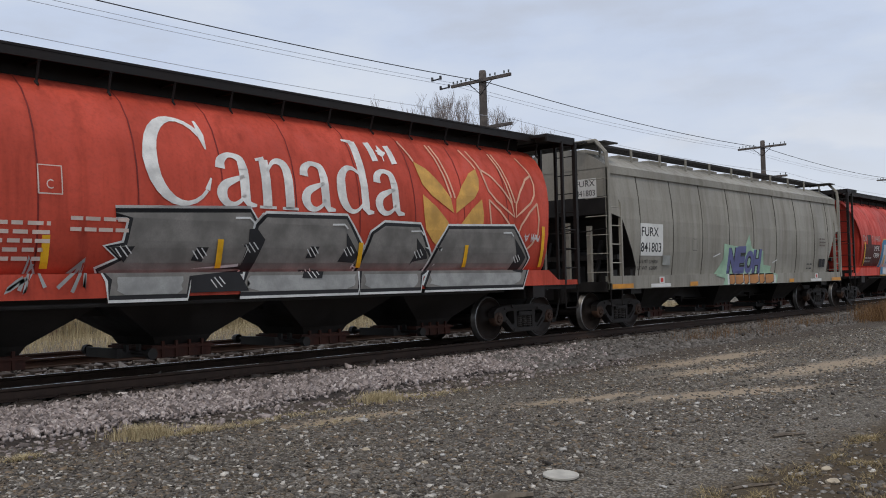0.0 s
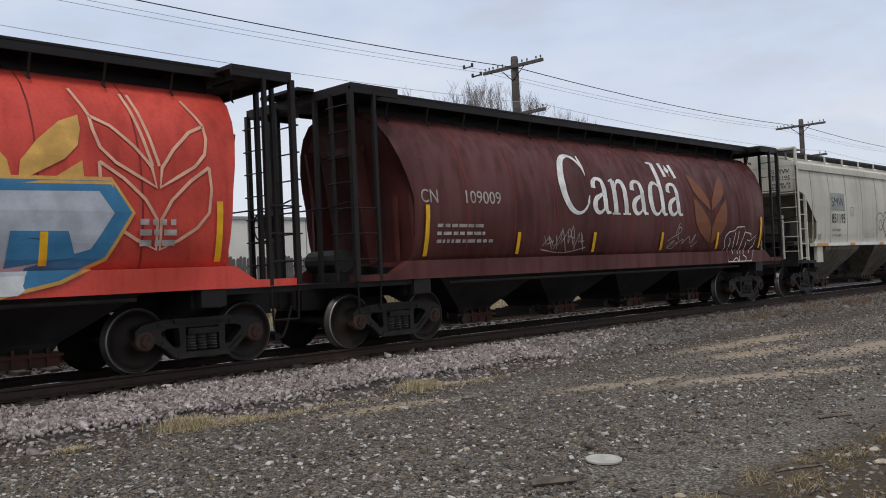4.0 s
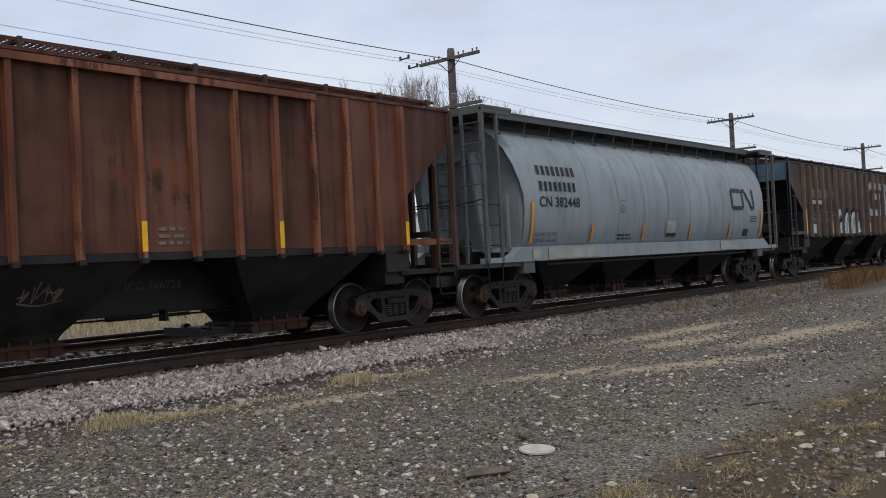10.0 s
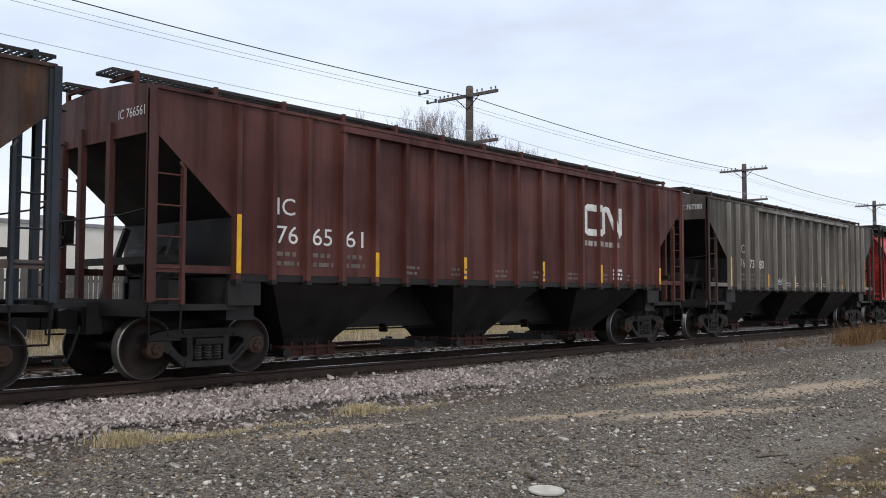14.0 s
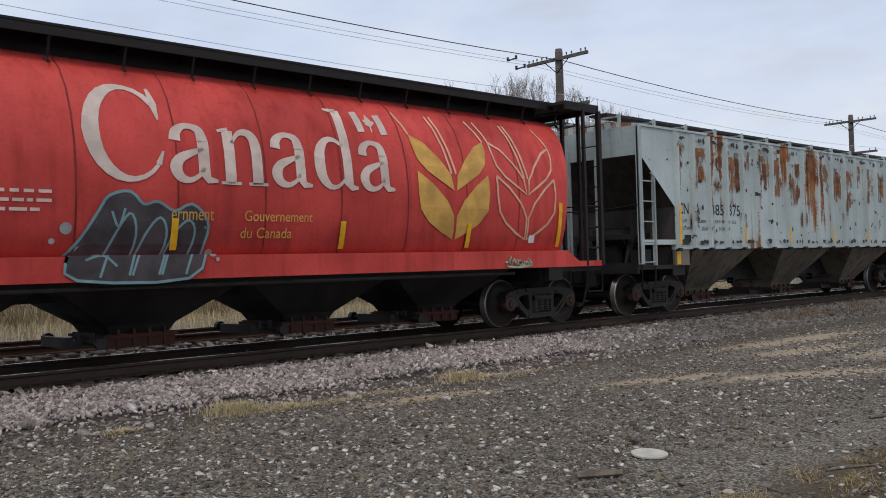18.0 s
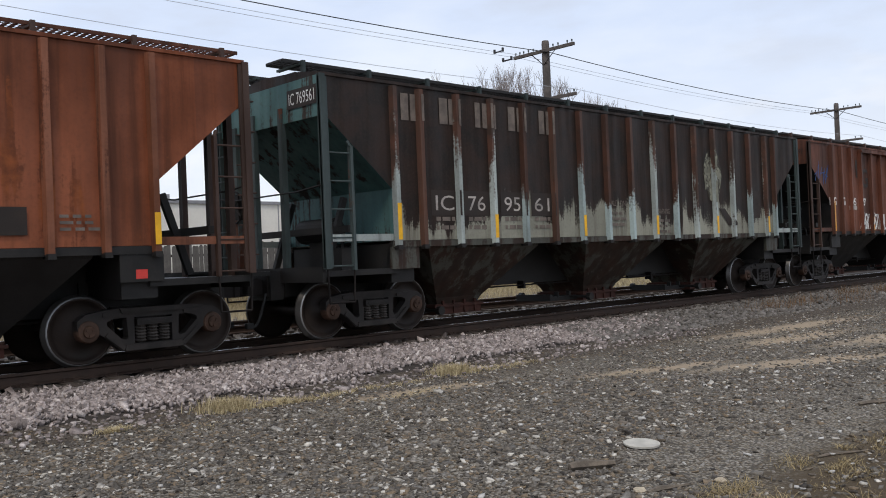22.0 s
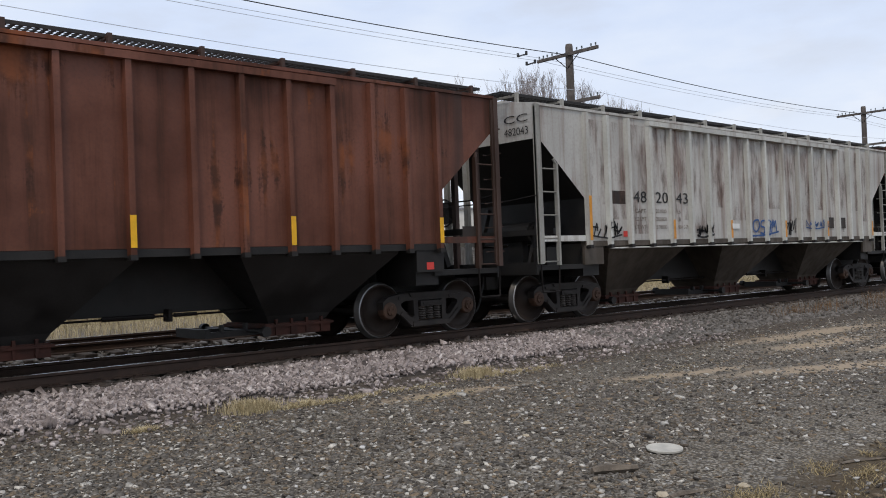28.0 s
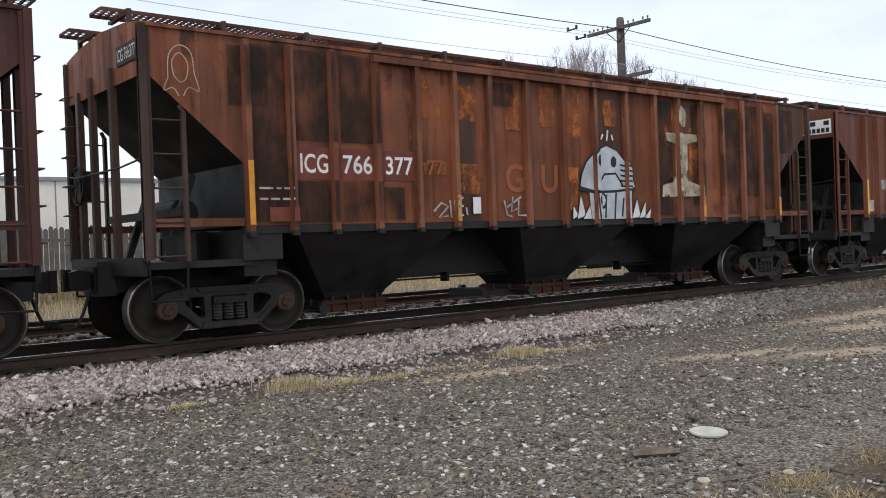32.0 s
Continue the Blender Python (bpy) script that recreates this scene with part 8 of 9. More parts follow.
s.paint("graffiti", strokes_bm([[(0.0, 0.56), (0.40, 0.50), (1.0, 0.52), (1.60, 0.58)], [(0.46, 0.0), (0.40, 0.52)], [(1.42, 0.0), (1.50, 0.52)], [(0.70, 0.02), (0.74, 0.46)], [(0.96, 0.0), (1.02, 0.50)], [(1.18, 0.04), (1.24, 0.40)], [(0.52, 0.62), (0.70, 0.84), (1.02, 0.86), (1.22, 0.64)]], 0.045), -0.02, 1.55, M_INK, "dark graffiti outline")
for k in range(5):
    s.paint("graffiti", strokes_bm([[(0.0, 0.10 * k), (0.36 - 0.03 * k, 0.10 * k - 0.03)]], 0.035), 1.14, 2.18 + 0.0 * k, M_INK, "dark shading stroke")
s.paint("graffiti", splat_bm(0.20, 0.24, 9, 12, 0.1), 0.40, 2.52, M_INK, "dark round spot")
s.paint("graffiti", splat_bm(0.18, 0.22, 10, 12, 0.1), 0.86, 2.52, M_INK, "dark round spot")
s.paint("graffiti", splat_bm(0.32, 0.36, 11, 12, 0.15), 0.42, 1.72, M_INK, "dark round spot")
s.paint("graffiti", splat_bm(0.22, 0.24, 12, 12, 0.1), 0.47, 1.78, G_PALE2, "pale round spot")
for pts in ([(-0.22, 1.56), (-0.20, 1.80), (-0.08, 1.62)], [(-0.10, 1.56), (0.0, 2.0), (0.12, 1.62)], [(0.06, 1.56), (0.24, 1.80), (0.28, 1.56)], [(1.44, 1.56), (1.60, 1.92), (1.70, 1.58)], [(1.66, 1.56), (1.86, 1.88), (1.84, 1.58)], [(1.82, 1.56), (2.02, 1.74), (1.98, 1.56)]):
    shape(s, pts, G_WHITE, "white flame stroke", ((M_INK, 0.05),))
s.paint("graffiti", strokes_bm([[(0.0, 0.0), (0.04, 0.20)], [(-0.16, 0.02), (-0.10, 0.12)], [(0.18, 0.02), (0.14, 0.12)]], 0.04), 0.76, 3.02, G_WHITE)
s.paint("graffiti", strokes_bm([[(0.0, 0.12), (0.16, 0.26), (0.30, 0.20), (0.10, 0.02), (0.30, 0.05)], [(0.34, 0.30), (0.36, 0.02)], [(0.42, 0.32), (0.62, 0.34)], [(0.44, 0.34), (0.46, 0.04), (0.62, 0.06)], [(0.44, 0.20), (0.58, 0.20)], [(0.70, 0.06), (0.68, 0.18)]], 0.035), -3.45, 1.60, G_CHROME, "white sprayed tag")
s.paint("graffiti", strokes_bm([[(0.0, 0.30), (0.06, 0.05), (0.18, 0.02)], [(0.20, 0.36), (0.16, 0.10), (0.30, 0.16)], [(0.34, 0.30), (0.32, 0.04), (0.52, 0.04)], [(0.02, 0.16), (0.40, 0.36)]], 0.032), -1.92, 1.60, G_CHROME, "grey sprayed tag")
s.block(-2.62, 1.68, 0.17, 0.27, M_SIGN)
s.fitted("77", -3.55, 2.30, 0.34, 0.24, bpy.data.materials["ghost_orange_letters"], 0.02)
s.block(-6.35, 1.60, 0.42, 0.2, M_RUSTPATCH)
s.bars(-6.5, 1.9, 0.5, 2, M_FADED, 0.03, 0.12, 223)
s.paint("graffiti", strokes_bm([smooth_line([(0.04, 0.22), (0.06, 0.52), (0.20, 0.66), (0.36, 0.58), (0.40, 0.30)], 4), smooth_line([(0.12, 0.26), (0.10, 0.44), (0.20, 0.56), (0.31, 0.44), (0.29, 0.24), (0.20, 0.18), (0.12, 0.26)], 4), smooth_line([(0.04, 0.22), (-0.02, 0.06), (0.10, 0.10), (0.18, 0.0)], 4), smooth_line([(0.40, 0.30), (0.46, 0.08), (0.32, 0.12), (0.24, 0.0)], 4)], 0.016), -7.78, 3.25, M_BEIGE, "thin pale sprayed outline")
end_sign(c, -8.085, -0.66, 3.72, 0.76, 0.26, ["ICG 766377"], M_OLD, M_WHITE)

# the last cars
for k, p, m in ((21, P_BROWN21, M_FADED), (22, P_BROWN17, None), (23, P_OXIDE9, None)):
    c, s, r = rib_car(FRONTS[k], "weathered rust-brown ribbed hopper car near the rear", p, chord=True)
    enrol(s)
    s.block(-6.45, 1.62, 0.3, 0.3, M_FADED)
    s.bars(-5.8, 2.2, 1.6, 1, M_FADED, 0.26, 0.05, 231 + k)
    if m:
        end_sign(c, -8.085, -0.62, 3.60, 0.80, 0.36, ["-- -", "------"], M_SIGN, M_INK)


# small red reflectors low at the rear ends
for k in (5, 13, 15, 17):
    bm = rect_bm(0.16, 0.12)
    drop_on_side(bm, 6.36, 1.12, lambda px, pz: 1.503)
    part("reflector", bm, M_RED, TRAIN[k][0], "small red reflector")


# writing low on the centre sills and hoppers
def under_letter(car, words, x, z, w, h, material, y=-0.304, label=""):
    bm = fitted_bm(words, w, h) if isinstance(words, str) else words
    for v in bm.verts:
        v.co = Vector((x + v.co.x, y, z + v.co.y))
    part("lettering", bm, material, car, label)


M_UNDERTXT = plain("dull_grey_stencil", (0.10, 0.085, 0.07), 0.7, 0.0, 0.3, 5.0, 0.0)
for k, words in ((6, "ICG 766723"), (13, "ICG 766466"), (15, "ICG 766597"), (19, "ICG 766323"), (20, "ICG 766377"), (9, "IC 766561")):
    under_letter(TRAIN[k][0], words, 1.75, 1.02, 0.95, 0.12, M_UNDERTXT)


def hopper_tag(car, bm, x, z, material, label):
    """Paint on the sloping near face of a discharge hopper."""
    for v in bm.verts:
        zz = z + v.co.y
        v.co = Vector((x + v.co.x, -(0.63 + (zz - 0.50) * 0.852) - 0.008, zz))
    part("graffiti", bm, material, car, label)


hopper_tag(TRAIN[8][0], scrawl_bm(1.15, 0.26, 301, 0.022, 8), -1.15, 1.06, M_FADED, "pale tag scrawled on the hopper")
hopper_tag(TRAIN[6][0], scrawl_bm(0.6, 0.34, 303, 0.022, 5), -0.2, 0.92, M_DIMTXT, "faint tag scrawled on the hopper")
hopper_tag(TRAIN[15][0], scrawl_bm(1.3, 0.22, 305, 0.03, 8), 3.6, 1.08, M_DIMTXT, "faint tag scrawled on the hopper")


# ---------------------------------------------------------------- ground
def stone_material(name, cols, rough=0.9):
    """Broken stone: each loose piece takes its own tone."""
    m, nt, ln, b = shader(name, rough)
    g = nt.new("ShaderNodeNewGeometry")
    r = nt.new("ShaderNodeValToRGB")
    r.color_ramp.interpolation = "LINEAR"
    e = r.color_ramp.elements
    e[0].position, e[0].color = 0.0, (*cols[0], 1)
    e[1].position, e[1].color = 1.0, (*cols[-1], 1)
    for k, c in enumerate(cols[1:-1]):
        e.new((k + 1) / (len(cols) - 1)).color = (*c, 1)
    ln.new(g.outputs["Random Per Island"], r.inputs["Fac"])
    n = noise_of(nt, ln, mapped(nt, ln), 40, 3)
    ln.new(mixer(nt, ln, span(nt, ln, n, 0.35, 0.75, 0, 0.45), r.outputs["Color"], tuple(c * 0.55 for c in cols[0])), b.inputs["Base Color"])
    return m


def lot_height(x, y):
    h = 0.025 * noise.noise(Vector((x * 0.35, y * 0.5, 1.0))) + 0.010 * noise.noise(Vector((x * 1.7, y * 1.7, 4.0)))
    near = max(0.0, min(1.0, (-y - 1.6) / 1.2))
    return -0.425 + h * near


# worn sandy strips: x, y, turn, half length, half width
SANDY = ((10.5, -5.62, -20, 1.6, 0.36), (15.1, -5.5, -6, 2.4, 0.5), (12.3, -7.1, -26, 2.2, 0.42), (17.2, -4.5, -6, 3.4, 0.5), (16.8, -7.0, -10, 3.0, 0.6), (7.4, -4.3, -10, 1.4, 0.28))

M_LOT, nt, ln, b = shader("grey_gravel_ground", 0.95)
v = mapped(nt, ln)
wide = noise_of(nt, ln, v, 0.28, 5)
vt = mapped(nt, ln, (3.0, 1.0, 0), (0.11, 0.62, 1.0))
worn = noise_of(nt, ln, vt, 1.0, 5, 0.6)
chip = nt.new("ShaderNodeTexVoronoi")
chip.inputs["Scale"].default_value = 40.0
ln.new(v, chip.inputs["Vector"])
pebble = noise_of(nt, ln, v, 60, 3, 0.7)
c1 = mixer(nt, ln, span(nt, ln, wide, 0.32, 0.66), (0.108, 0.088, 0.063), (0.182, 0.149, 0.107))
c1 = mixer(nt, ln, span(nt, ln, chip.outputs["Color"], 0.25, 0.85, 0, 0.85), c1, (0.34, 0.315, 0.272))
c1 = mixer(nt, ln, span(nt, ln, chip.outputs["Distance"], 0.38, 0.62, 0, 0.75), c1, (0.03, 0.026, 0.022))
c1 = mixer(nt, ln, span(nt, ln, pebble, 0.52, 0.70, 0, 0.5), c1, (0.040, 0.035, 0.030))
sep = nt.new("ShaderNodeSeparateXYZ")
ln.new(mapped(nt, ln), sep.inputs[0])
ruts = None
for px, py, turn, half, wide_by in SANDY:
    q = nt.new("ShaderNodeMapping")
    q.vector_type = "TEXTURE"
    q.inputs["Location"].default_value, q.inputs["Rotation"].default_value = (px, py, -0.425), (0, 0, radians(turn))
    q.inputs["Scale"].default_value = (half, wide_by, 1.0)
    ln.new(v, q.inputs["Vector"])
    far = nt.new("ShaderNodeVectorMath")
    far.operation = "LENGTH"
    ln.new(q.outputs["Vector"], far.inputs[0])
    one = span(nt, ln, far.outputs["Value"], 0.0, 1.45, 0.42, 0.0)
    ruts = one if ruts is None else arith(nt, ln, "MAXIMUM", ruts, one)
fray = arith(nt, ln, "ADD", arith(nt, ln, "MULTIPLY", noise_of(nt, ln, v, 2.6, 6, 0.65), 0.5), arith(nt, ln, "MULTIPLY", worn, 0.5))
c1 = mixer(nt, ln, span(nt, ln, arith(nt, ln, "ADD", fray, ruts), 0.54, 0.84, 0, 0.85), c1, (0.36, 0.285, 0.20))
verge = arith(nt, ln, "ADD", sep.outputs["Y"], arith(nt, ln, "MULTIPLY", wide, 0.9))
verge = arith(nt, ln, "MULTIPLY", span(nt, ln, verge, -4.0, -3.15), span(nt, ln, verge, -1.7, -1.4, 1, 0))
c1 = mixer(nt, ln, arith(nt, ln, "MULTIPLY", verge, span(nt, ln, pebble, 0.35, 0.6, 1.0, 0.55)), c1, (0.062, 0.047, 0.036))
soil = noise_of(nt, ln, mapped(nt, ln, (1.0, 7.0, 0)), 0.8, 5)
edge_y = span(nt, ln, arith(nt, ln, "ADD", sep.outputs["Y"], arith(nt, ln, "MULTIPLY", soil, 1.6)), -9.15, -8.45, 1.0, 0.0)
c1 = mixer(nt, ln, edge_y, c1, (0.072, 0.052, 0.030))
ln.new(c1, b.inputs["Base Color"])
bumped(nt, ln, b, arith(nt, ln, "ADD", chip.outputs["Distance"], pebble), 0.6, 0.02)


def steps(a, b, d):
    n = int(round((b - a) / d))
    return [a + (b - a) * k / n for k in range(n + 1)]


gx = [-1500, -400, -120, -40, -12] + steps(-4, 30, 0.30) + [34, 40, 50, 70, 120, 300, 800, 1800]
gy = [-1800, -400, -100, -40, -20] + steps(-14, -1.5, 0.25) + [0, 2.4, 6.6, 7.6, 12, 20, 40, 80, 200, 600, 1800]


def ground_z(x, y):
    if y > 7.0:
        return -0.22 + (0.05 * noise.noise(Vector((x * 0.3, y * 0.3, 0))) if y < 50 else 0)
    return lot_height(x, y) if y > -16 else -0.425


bm = bmesh.new()
grid = [[bm.verts.new((x, y, ground_z(x, y))) for y in gy] for x in gx]
for a in range(len(gx) - 1):
    for d in range(len(gy) - 1):
        bm.faces.new((grid[a][d], grid[a + 1][d], grid[a + 1][d + 1], grid[a][d + 1]))
tagged(part("ground", bm, M_LOT, None, "grey gravel lot with worn sandy strips", True), "", "ground", "", "structure")


def scatter(name, pts, size, flat, material, label, category, seed, scene_kind="stuff", lean=0.26):
    """Many loose stones as one mesh: broken eight-cornered lumps at the points given (n x 3)."""
    rng = np.random.default_rng(seed)
    n = len(pts)
    cube = np.array([(x, y, z) for x in (-1, 1) for y in (-1, 1) for z in (-1, 1)], float)
    quads = np.array([(0, 1, 3, 2), (4, 6, 7, 5), (0, 4, 5, 1), (2, 3, 7, 6), (0, 2, 6, 4), (1, 5, 7, 3)])
    s = np.exp(rng.normal(0, 0.32, (n, 1, 1))) * size / 2
    shape = rng.uniform(0.6, 1.15, (n, 1, 3)) * np.array([1.15, 0.85, flat])
    v = cube[None] * (1 + rng.uniform(-0.38, 0.18, (n, 8, 3))) * shape * s
    ang = rng.uniform(0, 2 * np.pi, n)
    tilt = rng.normal(0, lean, (n, 2))
    ca, sa = np.cos(ang), np.sin(ang)
    x = v[:, :, 0] * ca[:, None] - v[:, :, 1] * sa[:, None]
    y = v[:, :, 0] * sa[:, None] + v[:, :, 1] * ca[:, None]
    z = v[:, :, 2] + x * tilt[:, :1] + y * tilt[:, 1:]
    v = np.stack((x, y, z), 2) + pts[:, None, :]
    q = (quads[None] + 8 * np.arange(n)[:, None, None]).reshape(-1)
    me = bpy.data.meshes.new(name)
    me.vertices.add(n * 8)
    me.vertices.foreach_set("co", v.reshape(-1).astype(np.float32))
    me.loops.add(len(q))
    me.loops.foreach_set("vertex_index", q.astype(np.int32))
    me.polygons.add(n * 6)
    me.polygons.foreach_set("loop_start", (np.arange(n * 6) * 4).astype(np.int32))
    me.update(calc_edges=True)
    me.materials.append(material)
    return tagged(new(name, me), label, category, "", scene_kind)


GRAVEL = stone_material("mixed_grey_gravel", [(0.034, 0.029, 0.025), (0.17, 0.152, 0.130), (0.063, 0.055, 0.048), (0.275, 0.248, 0.212), (0.112, 0.096, 0.080), (0.26, 0.195, 0.128), (0.135, 0.125, 0.114), (0.68, 0.635, 0.56)])
BALLAST = stone_material("pinkish_grey_ballast", [(0.05, 0.041, 0.037), (0.40, 0.340, 0.318), (0.13, 0.109, 0.102), (0.54, 0.466, 0.440), (0.23, 0.194, 0.181), (0.70, 0.625, 0.59)])
# oil-stained stone, its tones lowered as well for shade cast by the train
BALLAST_OIL_SHADE = stone_material("oily_shaded_brown_ballast", [(0.035, 0.029, 0.025), (0.06, 0.05, 0.043), (0.09, 0.076, 0.066)])
BALLAST_FAR = stone_material("grey_brown_ballast", [(0.10, 0.09, 0.08), (0.17, 0.155, 0.14), (0.24, 0.22, 0.20)])


def bed_z(y, yc=0.0):
    """The top of the ballast across a track."""
    d = abs(y - yc)
    return float(np.interp(d, (0, 0.6, 1.45, 2.9), (-0.22, -0.22, -0.23, -0.44)))


rng = np.random.default_rng(5)
M_BED = plain("packed_ballast_fines", (0.045, 0.037, 0.032), 0.95, 0, 0.4, 12.0, 0.5)
for yc, tag in ((0.0, "near"), (4.78, "far")):
    bm = bmesh.new()
    ys = [-2.9, -2.2, -1.45, -0.6, 0, 0.6, 1.45, 2.2, 2.9 if yc else 2.4]
    rows = [[bm.verts.new((x, yc + y, bed_z(yc + y, yc) - 0.02)) for y in ys] for x in (-200, 0, 40, 120, 900)]
    for a, d in zip(rows, rows[1:]):
        for k in range(len(ys) - 1):
            bm.faces.new((a[k], d[k], d[k + 1], a[k + 1]))
    tagged(part("ballast_bed", bm, M_BED, None, "broad bed of packed stone under the rails"), "", "ballast", "", "structure")


def strip(n, x0, x1, y0, y1, power, zf, sink=0.0, jitter=0.02):
    """Points on a strip, denser towards x0."""
    x = x0 + (x1 - x0) * rng.random(n) ** power
    y = rng.uniform(y0, y1, n)
    z = np.array([zf(b) for b in y]) + rng.uniform(-jitter, jitter, n) - sink
    return np.stack((x, y, z), 1)


p = strip(64000, 0.5, 19.0, -2.75, -1.12, 1.25, bed_z, 0.0, 0.022)
edge = -2.45 + 0.35 * np.array([noise.noise(Vector((x * 0.8, 3.3, 0))) for x in p[:, 0]])
keep = (p[:, 1] > edge + rng.normal(0, 0.10, len(p))) & (p[:, 0] < 15.5 + rng.normal(0, 0.9, len(p)))
scatter("ballast_stones", p[keep], 0.042, 0.85, BALLAST, "fresh pinkish grey crushed stone beside the track", "ballast", 1, lean=0.42)
p = strip(20000, 13.5, 60.0, -3.0, -1.0, 1.6, bed_z)
scatter("old_ballast_stones", p, 0.055, 0.75, BALLAST_FAR, "older grey crushed stone beside the track", "ballast", 2)
# dark band along the tie ends: oil stain and painted-in shade together
p = np.concatenate((strip(5500, 0.0, 45.0, -1.3, -0.82, 1.5, bed_z), strip(3000, 0.0, 30.0, 0.82, 1.6, 1.4, bed_z)))
scatter("oily_shaded_ballast_stones", p, 0.07, 0.7, BALLAST_OIL_SHADE, "oily stones along the tie ends, darkened also for the train's shade", "ballast", 3)
p = np.concatenate((strip(6000, 0.0, 40.0, -0.68, 0.68, 1.4, lambda y: -0.20), strip(6000, 1.0, 40.0, 1.4, 6.6, 1.3, lambda y: bed_z(y, 4.78)), strip(1800, 1.0, 40.0, 4.1, 5.4, 1.3, lambda y: -0.2)))
scatter("track_ballast_stones", p, 0.075, 0.7, BALLAST_FAR, "grey crushed stone between the rails", "ballast", 4)

n = 112000
x = 1.5 + 27.0 * rng.random(n) ** 1.9
y = -10.9 + 8.5 * rng.random(n) ** 1.1
ok = (y < -2.35 + 0.25 * rng.standard_normal(n))
thin = np.array([noise.noise(Vector((a * 0.11 + 3.0, b * 0.62 + 1.0, 0))) for a, b in zip(x, y)])
ok &= rng.random(n) > np.clip((thin - 0.05) * 3.0, 0, 0.6)
for px, py, turn, half, wide_by in SANDY:
    ca, sa = math.cos(radians(turn)), math.sin(radians(turn))
    along, across = ((x - px) * ca + (y - py) * sa) / half, ((y - py) * ca - (x - px) * sa) / wide_by
    ok &= rng.random(n) > 0.80 * np.clip(1.35 - np.hypot(along, across) + 0.5 * thin, 0, 1)
bald = np.array([noise.noise(Vector((a * 0.55 + 9.0, b * 0.8, 2.0))) for a, b in zip(x, y)])
ok &= rng.random(n) > np.clip((bald - 0.18) * 3.5, 0, 0.75)
ok &= (y < -3.7 + 0.6 * thin) | (rng.random(n) < 0.3)
ok &= (y > -9.4 + 0.8 * thin) | (rng.random(n) < 0.35)
x, y = x[ok], y[ok]
z = np.array([lot_height(a, b) for a, b in zip(x, y)]) + 0.002
scatter("gravel", np.stack((x, y, z), 1), 0.031, 0.45, GRAVEL, "loose grey gravel chips over the lot", "gravel", 6)
n = 220
x, y = rng.uniform(2, 12, n), rng.uniform(-10.2, -3, n)
PALE = stone_material("pale_quartz_chips", [(0.45, 0.43, 0.40), (0.62, 0.60, 0.57)])
scatter("pale_pebbles", np.stack((x, y, np.array([lot_height(a, b) for a, b in zip(x, y)]) + 0.012), 1), 0.034, 0.5, PALE, "scattered white chips in the gravel", "gravel", 7)
p = strip(1300, 0.5, 16.0, -3.7, -2.4, 1.2, lambda q: -0.415)
scatter("spilled_ballast_stones", p, 0.045, 0.7, BALLAST, "stray ballast stones in the dirt", "ballast", 8)


# ---------------------------------------------------------------- tracks
def rail_mesh():
    prof = [(-0.07, -0.17), (-0.07, -0.155), (-0.014, -0.135), (-0.012, -0.05), (-0.036, -0.035), (-0.036, -0.006), (-0.028, 0.0),
            (0.028, 0.0), (0.036, -0.006), (0.036, -0.035), (0.012, -0.05), (0.014, -0.135), (0.07, -0.155), (0.07, -0.17)]
    bm = bmesh.new()
    skin(bm, [[(x, y, z) for y, z in prof] for x in (-160, 0, 30, 900)])
    bmesh.ops.recalc_face_normals(bm, faces=bm.faces[:])
    for f in bm.faces:
        f.material_index = 1 if f.normal.z > 0.95 and f.calc_center_median().z > -0.003 else 0
    return mesh_of("rail", bm, (M_RAIL, M_RAILTOP))


def tie_mesh():
    bm = bmesh.new()
    box(bm, -0.11, 0.11, -1.3, 1.3, -0.36, -0.17)
    bmesh.ops.bevel(bm, geom=bm.edges[:], offset=0.012, segments=1, affect="EDGES")
    return mesh_of("tie", bm, M_TIE)


def plate_mesh():
    bm = bmesh.new()
    box(bm, -0.09, 0.09, -0.17, 0.17, -0.175, -0.158)
    for sx, sy in ((-0.06, -0.10), (0.06, -0.10), (-0.06, 0.10), (0.06, 0.10)):
        box(bm, sx - 0.012, sx + 0.012, sy - 0.012, sy + 0.012, -0.158, -0.135)
    return mesh_of("tie_plate", bm, M_RAIL)


ME_RAIL, ME_TIE, ME_PLATE = rail_mesh(), tie_mesh(), plate_mesh()
for yc, words, count in ((0.0, "main railway track with polished rail heads on timber ties", 110), (4.78, "second railway track behind the train on timber ties", 80)):
    track = tagged(new("railway_track"), words, "track", "parallel tracks")
    track.location = (0, yc, 0)
    for y in (-0.755, 0.755):
        shared("rail", ME_RAIL, track, pose(0, y, 0), "rusty rail with a polished head")
    for k in range(count):
        x = -3.0 + 0.53 * k + random.uniform(-0.03, 0.03)
        shared("tie", ME_TIE, track, pose(x, random.uniform(-0.03, 0.03), random.uniform(-0.012, 0.0), 0, 0, random.uniform(-1, 1)))
        if k < 45 and yc == 0:
            for y in (-0.755, 0.755):
                shared("tie_plate", ME_PLATE, track, pose(x, y, 0))


# ---------------------------------------------------------------- dry grass and weeds
def leaf_material(name, cols):
    m, nt, ln, b = shader(name, 0.8)
    g = nt.new("ShaderNodeNewGeometry")
    ln.new(mixer(nt, ln, g.outputs["Random Per Island"], cols[0], cols[1]), b.inputs["Base Color"])
    return m


